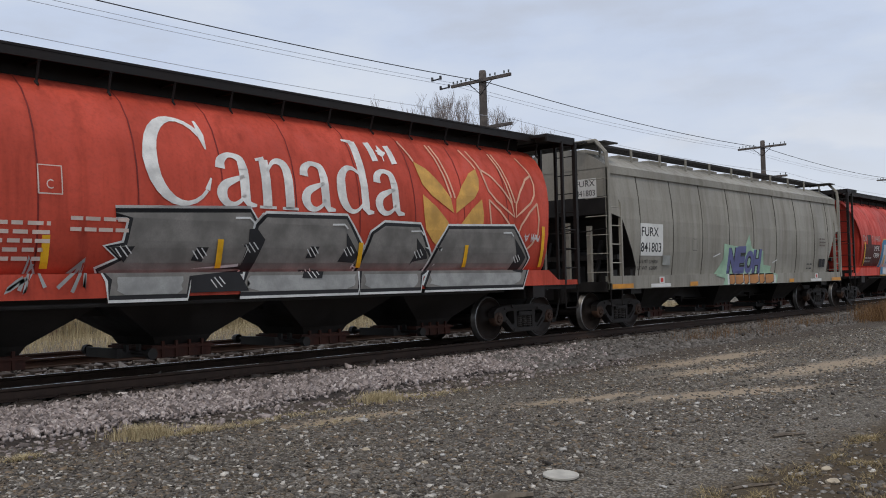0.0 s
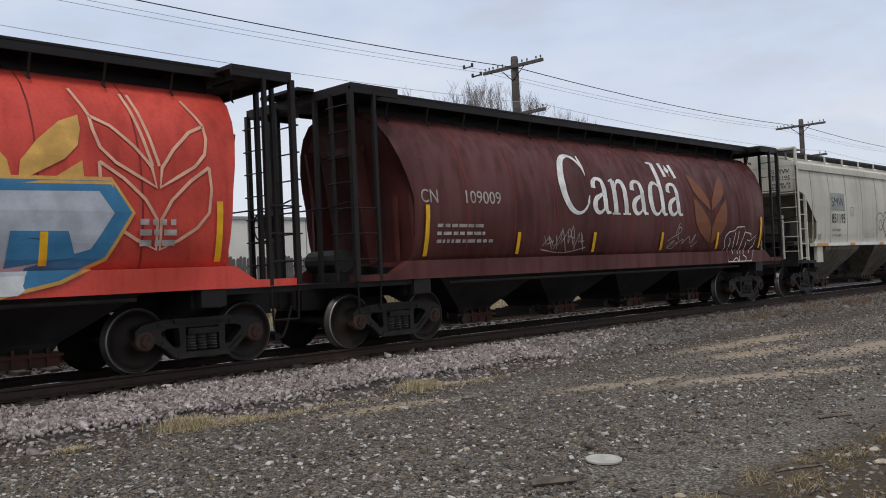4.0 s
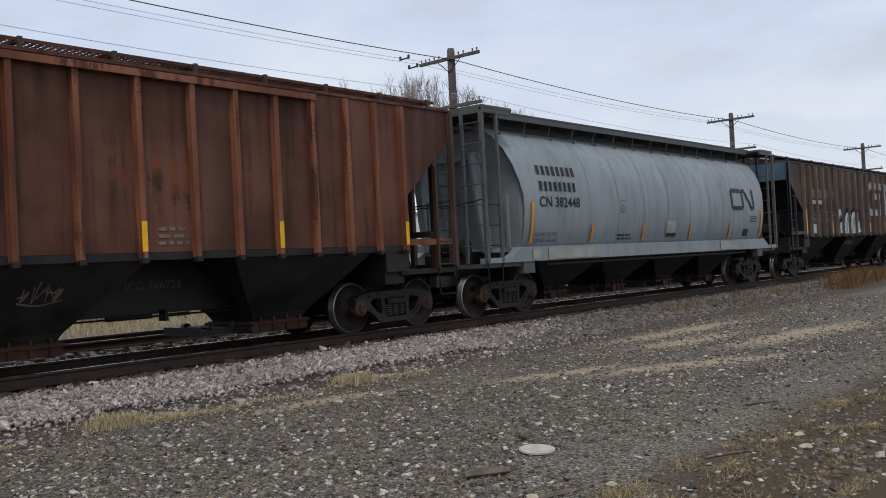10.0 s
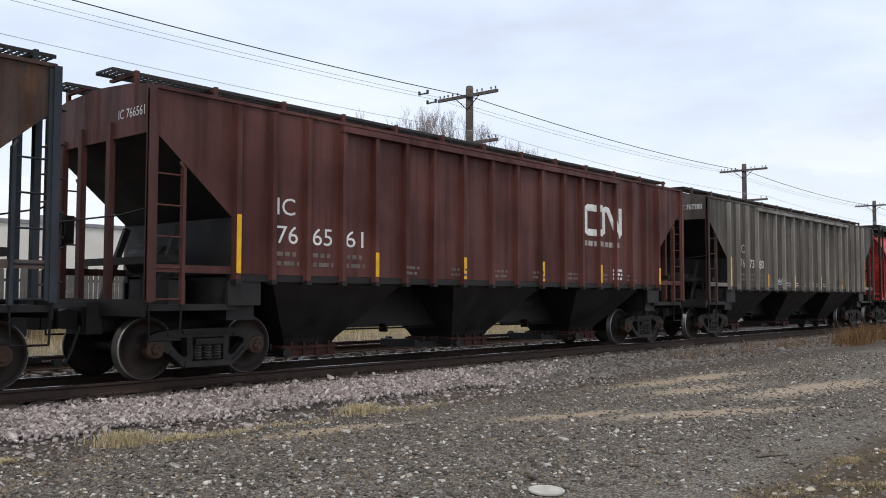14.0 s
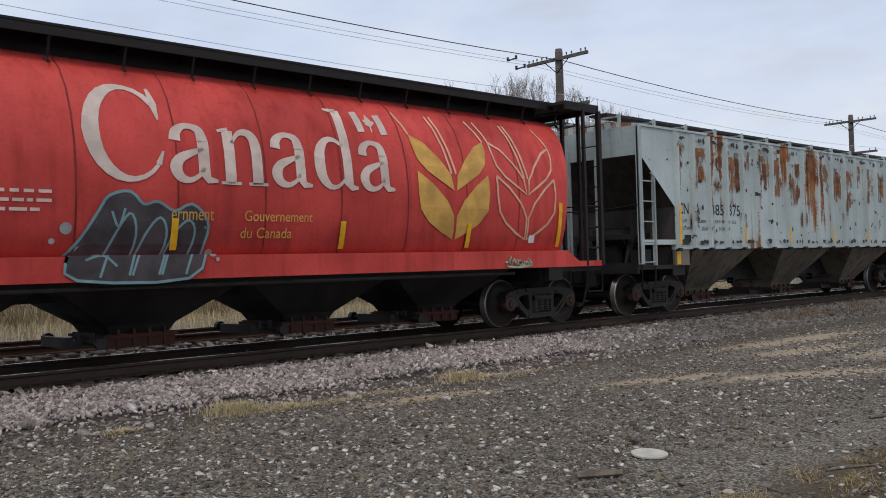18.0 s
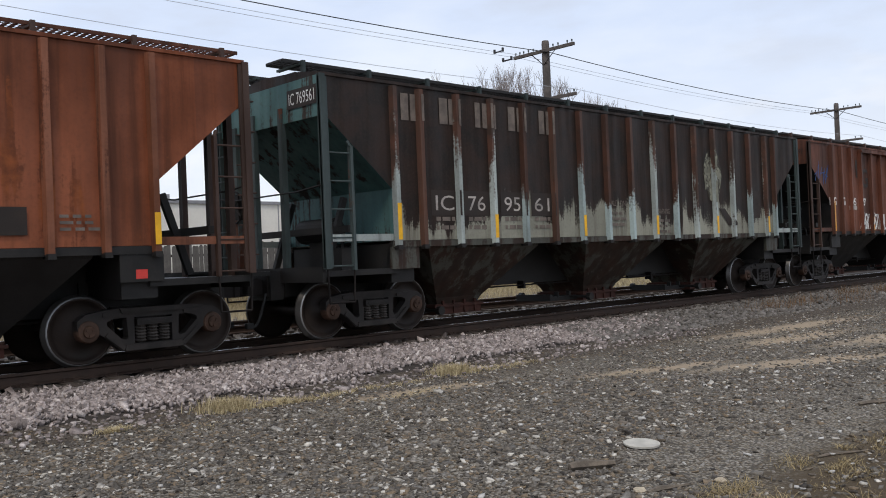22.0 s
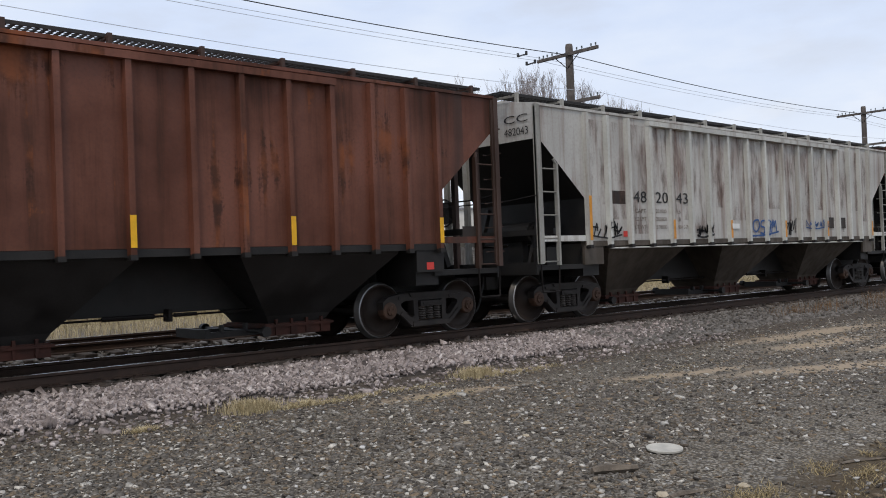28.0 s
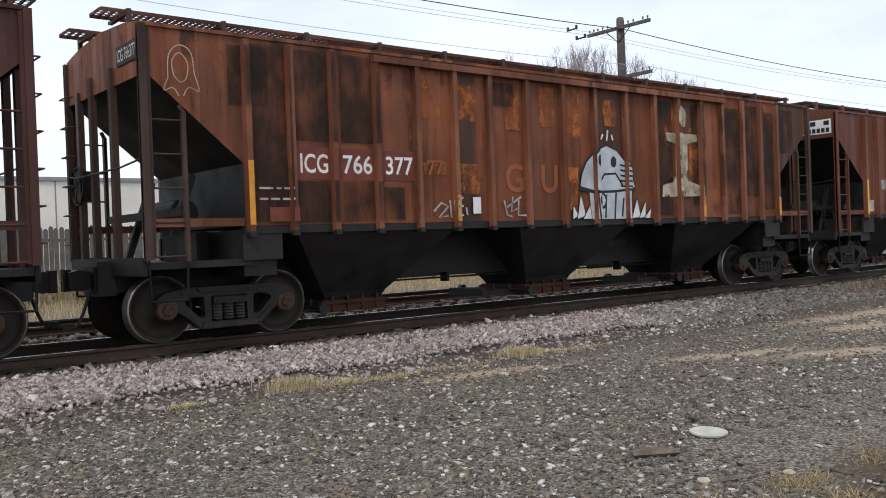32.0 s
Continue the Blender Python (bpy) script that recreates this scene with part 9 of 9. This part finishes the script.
def blades(name, spots, material, label, seed, category="grass"):
    """Spots of (x, y, radius x, radius y, blades, height): thin bent blades as one mesh."""
    rng = np.random.default_rng(seed)
    vs, fs = [], []
    for sx, sy, rx, ry, count, h in spots:
        for k in range(count):
            x, y = sx + rng.normal(0, rx / 1.8), sy + rng.normal(0, ry / 1.8)
            a, tall = rng.uniform(0, 6.283), h * rng.uniform(0.4, 1.15) * (0.5 if h < 0.15 else 1.0)
            lean = tall * rng.uniform(0.1, 0.9) * (3.2 if h < 0.15 else 1.0)
            z = ground_z(x, y) - 0.01
            if -2.9 < y < 2.4:
                z = bed_z(y) - 0.01
            w = 0.0022 + 0.006 * tall
            dx, dy = math.cos(a), math.sin(a)
            i = len(vs)
            vs += [(x - dy * w, y + dx * w, z), (x + dy * w, y - dx * w, z), (x + dx * lean * 0.4 + dy * w * 0.7, y + dy * lean * 0.4 - dx * w * 0.7, z + tall * 0.6),
                   (x + dx * lean * 0.4 - dy * w * 0.7, y + dy * lean * 0.4 + dx * w * 0.7, z + tall * 0.6), (x + dx * lean, y + dy * lean, z + tall)]
            fs += [(i, i + 1, i + 2, i + 3), (i + 3, i + 2, i + 4)]
    me = bpy.data.meshes.new(name)
    me.from_pydata(vs, [], fs)
    me.materials.append(material)
    return tagged(new(name, me), label, category, "", "stuff")


STRAW = leaf_material("dry_straw", ((0.30, 0.235, 0.125), (0.56, 0.475, 0.295)))
WEED = leaf_material("rust_brown_weed_stems", ((0.12, 0.062, 0.028), (0.23, 0.135, 0.06)))
MOSS = leaf_material("faded_olive_grass", ((0.13, 0.095, 0.045), (0.44, 0.345, 0.18)))
toe = [(x + rng.uniform(-0.3, 0.3), -3.35 - 0.25 * rng.random() - 0.02 * x, 0.5, 0.14, int(rng.integers(4, 40)), 0.06) for x in np.arange(2.5, 16, 0.7)]
blades("dry_grass", [(5.2, -3.42, 0.26, 0.22, 1900, 0.15), (5.75, -3.52, 0.3, 0.2, 1500, 0.13), (6.4, -3.62, 0.45, 0.16, 1100, 0.10), (7.1, -3.55, 0.35, 0.12, 500, 0.09), (8.8, -3.45, 0.3, 0.2, 1500, 0.15), (9.3, -3.52, 0.4, 0.15, 1000, 0.12), (10.1, -3.6, 0.45, 0.13, 600, 0.10), (10.0, -5.5, 0.8, 0.12, 420, 0.05), (11.2, -5.3, 0.6, 0.1, 260, 0.05), (15.0, -5.4, 1.0, 0.2, 420, 0.05), (5.9, -5.4, 0.45, 0.16, 300, 0.05), (4.4, -4.2, 0.5, 0.2, 300, 0.06), (6.0, -7.4, 0.25, 0.1, 140, 0.05), (9.6, -3.75, 0.5, 0.12, 300, 0.07),
                     (3.8, -3.63, 0.15, 0.1, 700, 0.12), (7.2, -4.4, 0.6, 0.16, 1100, 0.06), (7.7, -3.65, 0.5, 0.14, 700, 0.08)] + toe, STRAW, "tufts of straw-yellow dead grass along the ballast", 11)
edge_spots = []
for k in range(95):
    gx0 = 4.4 + 7.2 * rng.random() ** 1.3
    gy0 = -9.45 - 0.07 * (gx0 - 5.0) - 1.3 * rng.random() ** 1.6
    edge_spots.append((gx0, gy0, rng.uniform(0.06, 0.30), rng.uniform(0.05, 0.14), int(rng.integers(25, 210)), rng.uniform(0.05, 0.12)))
blades("lot_edge_grass", edge_spots,
       MOSS, "flattened tan and olive grass at the lot's edge", 12)
blades("tall_weeds", [(33 + 2.2 * k, -2.5 + 0.3 * rng.standard_normal(), 1.5, 0.45, 700, 0.62) for k in range(8)] + [(21 + 1.8 * k, -2.3 + 0.2 * rng.standard_normal(), 1.2, 0.3, 150, 0.3) for k in range(6)],
       WEED, "tall rust-brown dead weeds beside the track", 13, "weeds")
blades("field_grass", [(x, y, 1.3, 0.9, 420, 0.32) for x in np.arange(3, 44, 2.0) for y in (8.6, 10.6, 12.6)] + [(x, 13.9, 0.6, 0.35, 330, 0.95) for x in np.arange(2, 44, 0.9)], STRAW, "pale dead grass behind the far track", 14)


# ---------------------------------------------------------------- small litter on the lot
M_LID = plain("chalky_white_plastic", (0.44, 0.42, 0.37), 0.7, 0, 0.2, 8.0, 0.1)
bm = bmesh.new()
n = 36
prof = [(0.0, 0.0), (0.145, 0.0), (0.152, 0.004), (0.152, 0.018), (0.14, 0.022), (0.12, 0.017), (0.0, 0.017)]
rings = [[bm.verts.new((r * math.cos(k * 2 * math.pi / n), r * math.sin(k * 2 * math.pi / n), z)) for k in range(n)] for r, z in prof[1:-1]]
for a, d in zip(rings, rings[1:]):
    for k in range(n):
        bm.faces.new((a[k], a[(k + 1) % n], d[(k + 1) % n], d[k]))
bm.faces.new(rings[0][::-1])
bm.faces.new(rings[-1])
lid = tagged(part("bucket_lid", bm, M_LID, None, "flat round white lid lying on gravel"), "", "lid")
lid.matrix_basis = pose(6.27, -8.32, lot_height(6.27, -8.32) + 0.012, 2.5, -2, 20)
M_DRIFT = plain("grey_weathered_wood", (0.14, 0.115, 0.09), 0.9, 0, 0.4, 14.0, 0.5)
for (x, y, yaw, length, r, words) in ((5.38, -8.47, -28, 0.36, 0.040, "short broken chunk of grey weathered wood"), (5.22, -9.23, -12, 0.36, 0.018, "thin dark stick lying on the gravel"),
                                      (6.9, -9.72, -22, 0.5, 0.013, "pale bent twig in the dry grass"), (9.2, -9.1, -25, 0.4, 0.02, "dark stick on the gravel lot")):
    bm = bmesh.new()
    rnd = random.Random(int(x * 100))
    rows = []
    for k in range(7):
        f = k / 6
        rr = r * (0.55 + 0.9 * math.sin(math.pi * min(0.95, f + 0.12))) * rnd.uniform(0.85, 1.15)
        rows.append([(length * (f - 0.5), rr * math.cos(a) + 0.02 * math.sin(f * 5), rr * 0.8 * math.sin(a)) for a in (0, 1.05, 2.09, 3.14, 4.19, 5.24)])
    skin(bm, rows)
    bmesh.ops.recalc_face_normals(bm, faces=bm.faces[:])
    ob = tagged(part("wood_piece", bm, M_DRIFT, None, words), "", "stick")
    ob.matrix_basis = pose(x, y, lot_height(x, y) + r * 0.7, 0, 0, yaw)
M_ROCK = plain("pale_tan_stone", (0.46, 0.39, 0.29), 0.9, 0, 0.25, 10.0, 0.3)
for (x, y, d) in ((5.05, -9.12, 0.10), (5.6, -9.42, 0.08), (7.85, -9.95, 0.09), (7.4, -10.15, 0.11), (6.0, -7.0, 0.07), (6.15, -6.05, 0.09)):
    bm = bmesh.new()
    bmesh.ops.create_icosphere(bm, subdivisions=2, radius=d / 2)
    for v in bm.verts:
        v.co *= 1 + 0.35 * noise.noise(v.co * 30 + Vector((x, y, 0)))
        v.co.z *= 0.5
    ob = tagged(part("stone", bm, M_ROCK, None, "pale tan stone lying on the gravel"), "", "stone", "larger stones on the lot")
    ob.matrix_basis = pose(x, y, lot_height(x, y) + d * 0.15, 0, 0, x * 77)


# ---------------------------------------------------------------- behind the tracks: fence, building, brush
M_BOARD = plain("silvered_fence_boards", (0.13, 0.12, 0.11), 0.9, 0, 0.35, 2.5, 0.4)
fence = tagged(new("board_fence"), "weathered grey upright-board fence behind the far track", "fence")
fence.location = (0, 15, 0)
bm = bmesh.new()
skin(bm, [[(-0.066, -0.011, z), (0.066, -0.011, z), (0.066, 0.011, z), (-0.066, 0.011, z)] for z in (-0.25, 2.0)] + [[(-0.03, -0.011, 2.06), (0.03, -0.011, 2.06), (0.03, 0.011, 2.06), (-0.03, 0.011, 2.06)]])
ME_BOARD = mesh_of("board", bm, M_BOARD)
for k in range(270):
    shared("board", ME_BOARD, fence, pose(2 + 0.148 * k, 0, random.uniform(-0.05, 0.07), 0, random.uniform(-0.8, 0.8), 0))
bm = bmesh.new()
box(bm, -0.05, 0.05, 0.012, 0.11, -0.4, 2.2)
ME_POST = mesh_of("post", bm, M_TIE)
for k in range(17):
    shared("post", ME_POST, fence, pose(2.3 + 2.4 * k, 0.05, 0))
for z in (0.35, 1.65):
    bm = bmesh.new()
    box(bm, 1.9, 42.1, 0.012, 0.06, z, z + 0.09)
    part("fence_rail", bm, M_TIE, fence)

M_STUCCO = plain("cream_white_metal_siding", (0.70, 0.67, 0.60), 0.7, 0, 0.1, 0.6, 0.05)
M_TRIM = plain("grey_roof_trim", (0.25, 0.25, 0.26), 0.6, 0, 0.2, 2.0, 0.0)
shed = tagged(new("warehouse"), "long low cream-white warehouse with flat roof", "building")
shed.location = (30, 38, 0)
bm = bmesh.new()
box(bm, -48, 60, -8, 14, -0.3, 4.65)
part("wall", bm, M_STUCCO, shed)
bm = bmesh.new()
box(bm, -48.1, 60.1, -8.1, 14.1, 4.65, 4.82)
part("roof", bm, M_TRIM, shed)
for x in (-22.0, -9.0, 6.0):
    bm = bmesh.new()
    box(bm, x, x + 1.8, -5.5, -4.0, 4.82, 5.35)
    box(bm, x + 0.1, x + 1.7, -5.52, -5.45, 4.95, 5.25)
    part("roof_unit", bm, M_TRIM, shed, "grey rooftop air unit")
for k in range(26):
    bm = bmesh.new()
    box(bm, -46 + 4 * k, -45.94 + 4 * k, -8.012, -8.0, -0.3, 4.65)
    part("wall_joint", bm, M_TRIM, shed)

TWIG = plain("pale_grey_bark", (0.25, 0.22, 0.21), 0.9, 0, 0.3, 6.0, 0.2)
TWIG_RED = plain("reddish_bare_twigs", (0.16, 0.085, 0.07), 0.9, 0, 0.3, 6.0, 0.2)


def grow(segs, rnd, p, d, length, r, level, spread, kids):
    q = p + d * length
    segs.append((p, q, r, r * 0.72, level))
    if level == 0:
        return
    for k in range(rnd.choice(kids)):
        turn = Euler((rnd.uniform(-spread, spread), rnd.uniform(-spread, spread), rnd.uniform(-3, 3)))
        nd = (d + turn.to_matrix() @ d * 0.9 + Vector((rnd.uniform(-0.5, 0.5), rnd.uniform(-0.5, 0.5), rnd.uniform(-0.05, 0.35)))).normalized()
        grow(segs, rnd, p.lerp(q, rnd.uniform(0.6, 1.0)), nd, length * rnd.uniform(0.62, 0.86), r * 0.62, level - 1, spread, kids)


def wood_bm(segs, n):
    bm = bmesh.new()
    for p, q, r0, r1, _ in segs:
        d = (q - p).normalized()
        u = d.orthogonal().normalized()
        w = d.cross(u)
        a = [[bm.verts.new(c + (u * math.cos(k * 6.2832 / n) + w * math.sin(k * 6.2832 / n)) * r) for k in range(n)] for c, r in ((p, r0), (q, r1))]
        for k in range(n):
            bm.faces.new((a[0][k], a[0][(k + 1) % n], a[1][(k + 1) % n], a[1][k]))
    return bm


def bare_tree(x, y, h, seed, label, levels=8, kids=(2, 2, 3)):
    rnd = random.Random(seed)
    segs = []
    grow(segs, rnd, Vector((0, 0, -0.3)), Vector((rnd.uniform(-0.06, 0.06), 0, 1)).normalized(), h * 0.24, h * 0.017, levels, 0.75, kids)
    top = max(q.z for _, q, *_ in segs)
    segs = [(p * (h / top), q * (h / top), max(a, 0.012), max(b, 0.010), l) for p, q, a, b, l in segs]
    tree = tagged(new("bare_tree"), label, "tree", "leafless trees behind the building")
    tree.location = (x, y, -0.22)
    part("trunk", wood_bm([s for s in segs if s[4] >= levels - 2], 7), TWIG, tree)
    part("crown", wood_bm([s for s in segs if s[4] < levels - 2], 3), TWIG, tree)


for x, y, h, seed in ((53.5, 40.5, 15.6, 1), (57.5, 41, 17.0, 2), (61.5, 42, 16.8, 3), (66.0, 41.5, 17.2, 4), (75.5, 43, 16.0, 6), (79, 44, 15.0, 7)):
    bare_tree(x * 1.266, 54 + y - 40, 3.6 + (h - 1.2) * 1.266, seed, "leafless grey-brown tree with fine spreading twigs")
for k, (x, y) in enumerate(((6.5, 12.6), (8.0, 13.2), (9.6, 12.4), (11.5, 13.4), (14.0, 12.8), (17.0, 13.3), (20.5, 12.9), (24.5, 13.4))):
    rnd = random.Random(90 + k)
    segs = []
    for j in range(7):
        grow(segs, rnd, Vector((rnd.uniform(-0.4, 0.4), rnd.uniform(-0.3, 0.3), -0.05)), Vector((rnd.uniform(-0.5, 0.5), rnd.uniform(-0.4, 0.4), 1)).normalized(), 0.42, 0.012, 4, 0.5, (2, 2, 3))
    bush = tagged(part("bare_bush", wood_bm(segs, 3), TWIG_RED, None, "low leafless reddish bush before the fence"), "", "bush", "bushes along the fence")
    bush.location = (x, y, -0.22)


# ---------------------------------------------------------------- the pole line
M_POLE = plain("weathered_pole_timber", (0.125, 0.108, 0.098), 0.9, 0, 0.35, 4.0, 0.4)
M_GLASS = plain("dull_glass_insulator", (0.10, 0.12, 0.12), 0.3, 0, 0.2, 8.0, 0.0)
M_CABLE = plain("black_cable", (0.045, 0.045, 0.05), 0.7, 0, 0.2, 1.0, 0.0)
M_THIN = plain("pale_bare_wire", (0.52, 0.55, 0.60), 0.5, 0.3, 0.1, 1.0, 0.0)


def pole(x):
    p = tagged(new("utility_pole"), "weathered wooden telegraph pole with two cross-arms", "pole", "poles along the tracks")
    p.location = (x, 9.7, -0.22)
    bm = bmesh.new()
    skin(bm, [[(r * math.cos(a), r * math.sin(a), z) for a in (0, 0.785, 1.571, 2.356, 3.142, 3.927, 4.712, 5.498)] for r, z in ((0.20, -0.3), (0.17, 5.0), (0.15, 9.7), (0.13, 9.82))])
    bmesh.ops.recalc_face_normals(bm, faces=bm.faces[:])
    part("shaft", bm, M_POLE, p)
    for z, pins in ((9.40, (-1.42, -1.2, -0.75, -0.5, 0.5, 0.75, 1.0, 1.2, 1.42)), (7.50, (-1.42, -1.1, 1.1, 1.42))):
        bm = bmesh.new()
        box(bm, -0.20, -0.10, -1.52, 1.52, z - 0.06, z + 0.06)
        arm = part("cross_arm", bm, M_POLE, p)
        for sy in (-1, 1):
            bm = bmesh.new()
            rod(bm, (-0.14, sy * 0.6, z - 0.04), (-0.14, 0, z - 0.55), 0.018, 5)
            part("arm_brace", bm, M_STEEL, arm)
        for y in pins:
            bm = bmesh.new()
            rod(bm, (-0.15, y, z + 0.06), (-0.15, y, z + 0.14), 0.014, 6)
            rod(bm, (-0.15, y, z + 0.11), (-0.15, y, z + 0.19), 0.032, 8)
            part("insulator", bm, M_GLASS, arm)
    return p


POLES = (-27.2, 0.0, 27.3, 54.5, 82.4, 109.8, 137.0, 164.5)
for x in POLES:
    pole(x)


def line(name, y, z, sag, r, material, label):
    bm = bmesh.new()
    pts = []
    for a, b in zip(POLES, POLES[1:]):
        for k in range(14):
            f = k / 14
            pts.append((a + (b - a) * f, y, z - 4 * sag * f * (1 - f)))
    pts.append((POLES[-1], y, z))
    skin(bm, [[(px, py + r * math.cos(a), pz + r * math.sin(a)) for a in (0, 1.257, 2.513, 3.77, 5.027)] for px, py, pz in pts])
    tagged(part(name, bm, material, None, label), "", "cable", "wires on the pole line")


line("overhead_cable", 9.52, 9.12, 0.28, 0.017, M_CABLE, "thick black cable sagging between the poles")
for y, z, sag in ((10.9, 9.26, 0.22), (11.1, 9.20, 0.25), (8.3, 7.48, 0.30)):
    line("overhead_wire", y, z, sag, 0.008, M_THIN, "thin pale wire strung between the poles")
for x, y, z in ((26.0, 11.0, 9.26), (26.6, 11.1, 9.02)):
    bm = bmesh.new()
    rod(bm, (x - 0.02, y - 0.22, z), (x + 0.02, y + 0.22, z), 0.03, 6)
    rod(bm, (x, y - 0.22, z - 0.03), (x, y - 0.22, z + 0.12), 0.05, 7)
    rod(bm, (x, y + 0.22, z - 0.03), (x, y + 0.22, z + 0.12), 0.05, 7)
    tagged(part("wire_spreader", bm, M_CABLE, None, "small dark double insulator hung on the wires"), "", "insulator")


# ---------------------------------------------------------------- motion of the train
def motions():
    steps = [0.5 * k for k in range(65)]
    for car, home in TRAIN:
        walk(car, [(t, pose(home - run_of(t), 0, 0)) for t in steps])
    homes = {car: home for car, home in TRAIN}
    for ws, car, at, dx in SPIN:
        x0 = homes[car] + at
        near = [k for k in range(961) if -4 < x0 - run_of(k / 30) < 46]
        if not near:
            continue
        keys = sorted({0, 960, *near})
        rows, angle, last = [], 0.0, keys[0]
        for k in keys:
            if last in near and k in near:
                angle -= math.degrees((run_of(k / 30) - run_of(last / 30)) / WHEEL_R)
            rows.append((k / 30, pose(dx, 0, WHEEL_R, 0, angle, 0)))
            last = k
        walk(ws, rows)


motions()
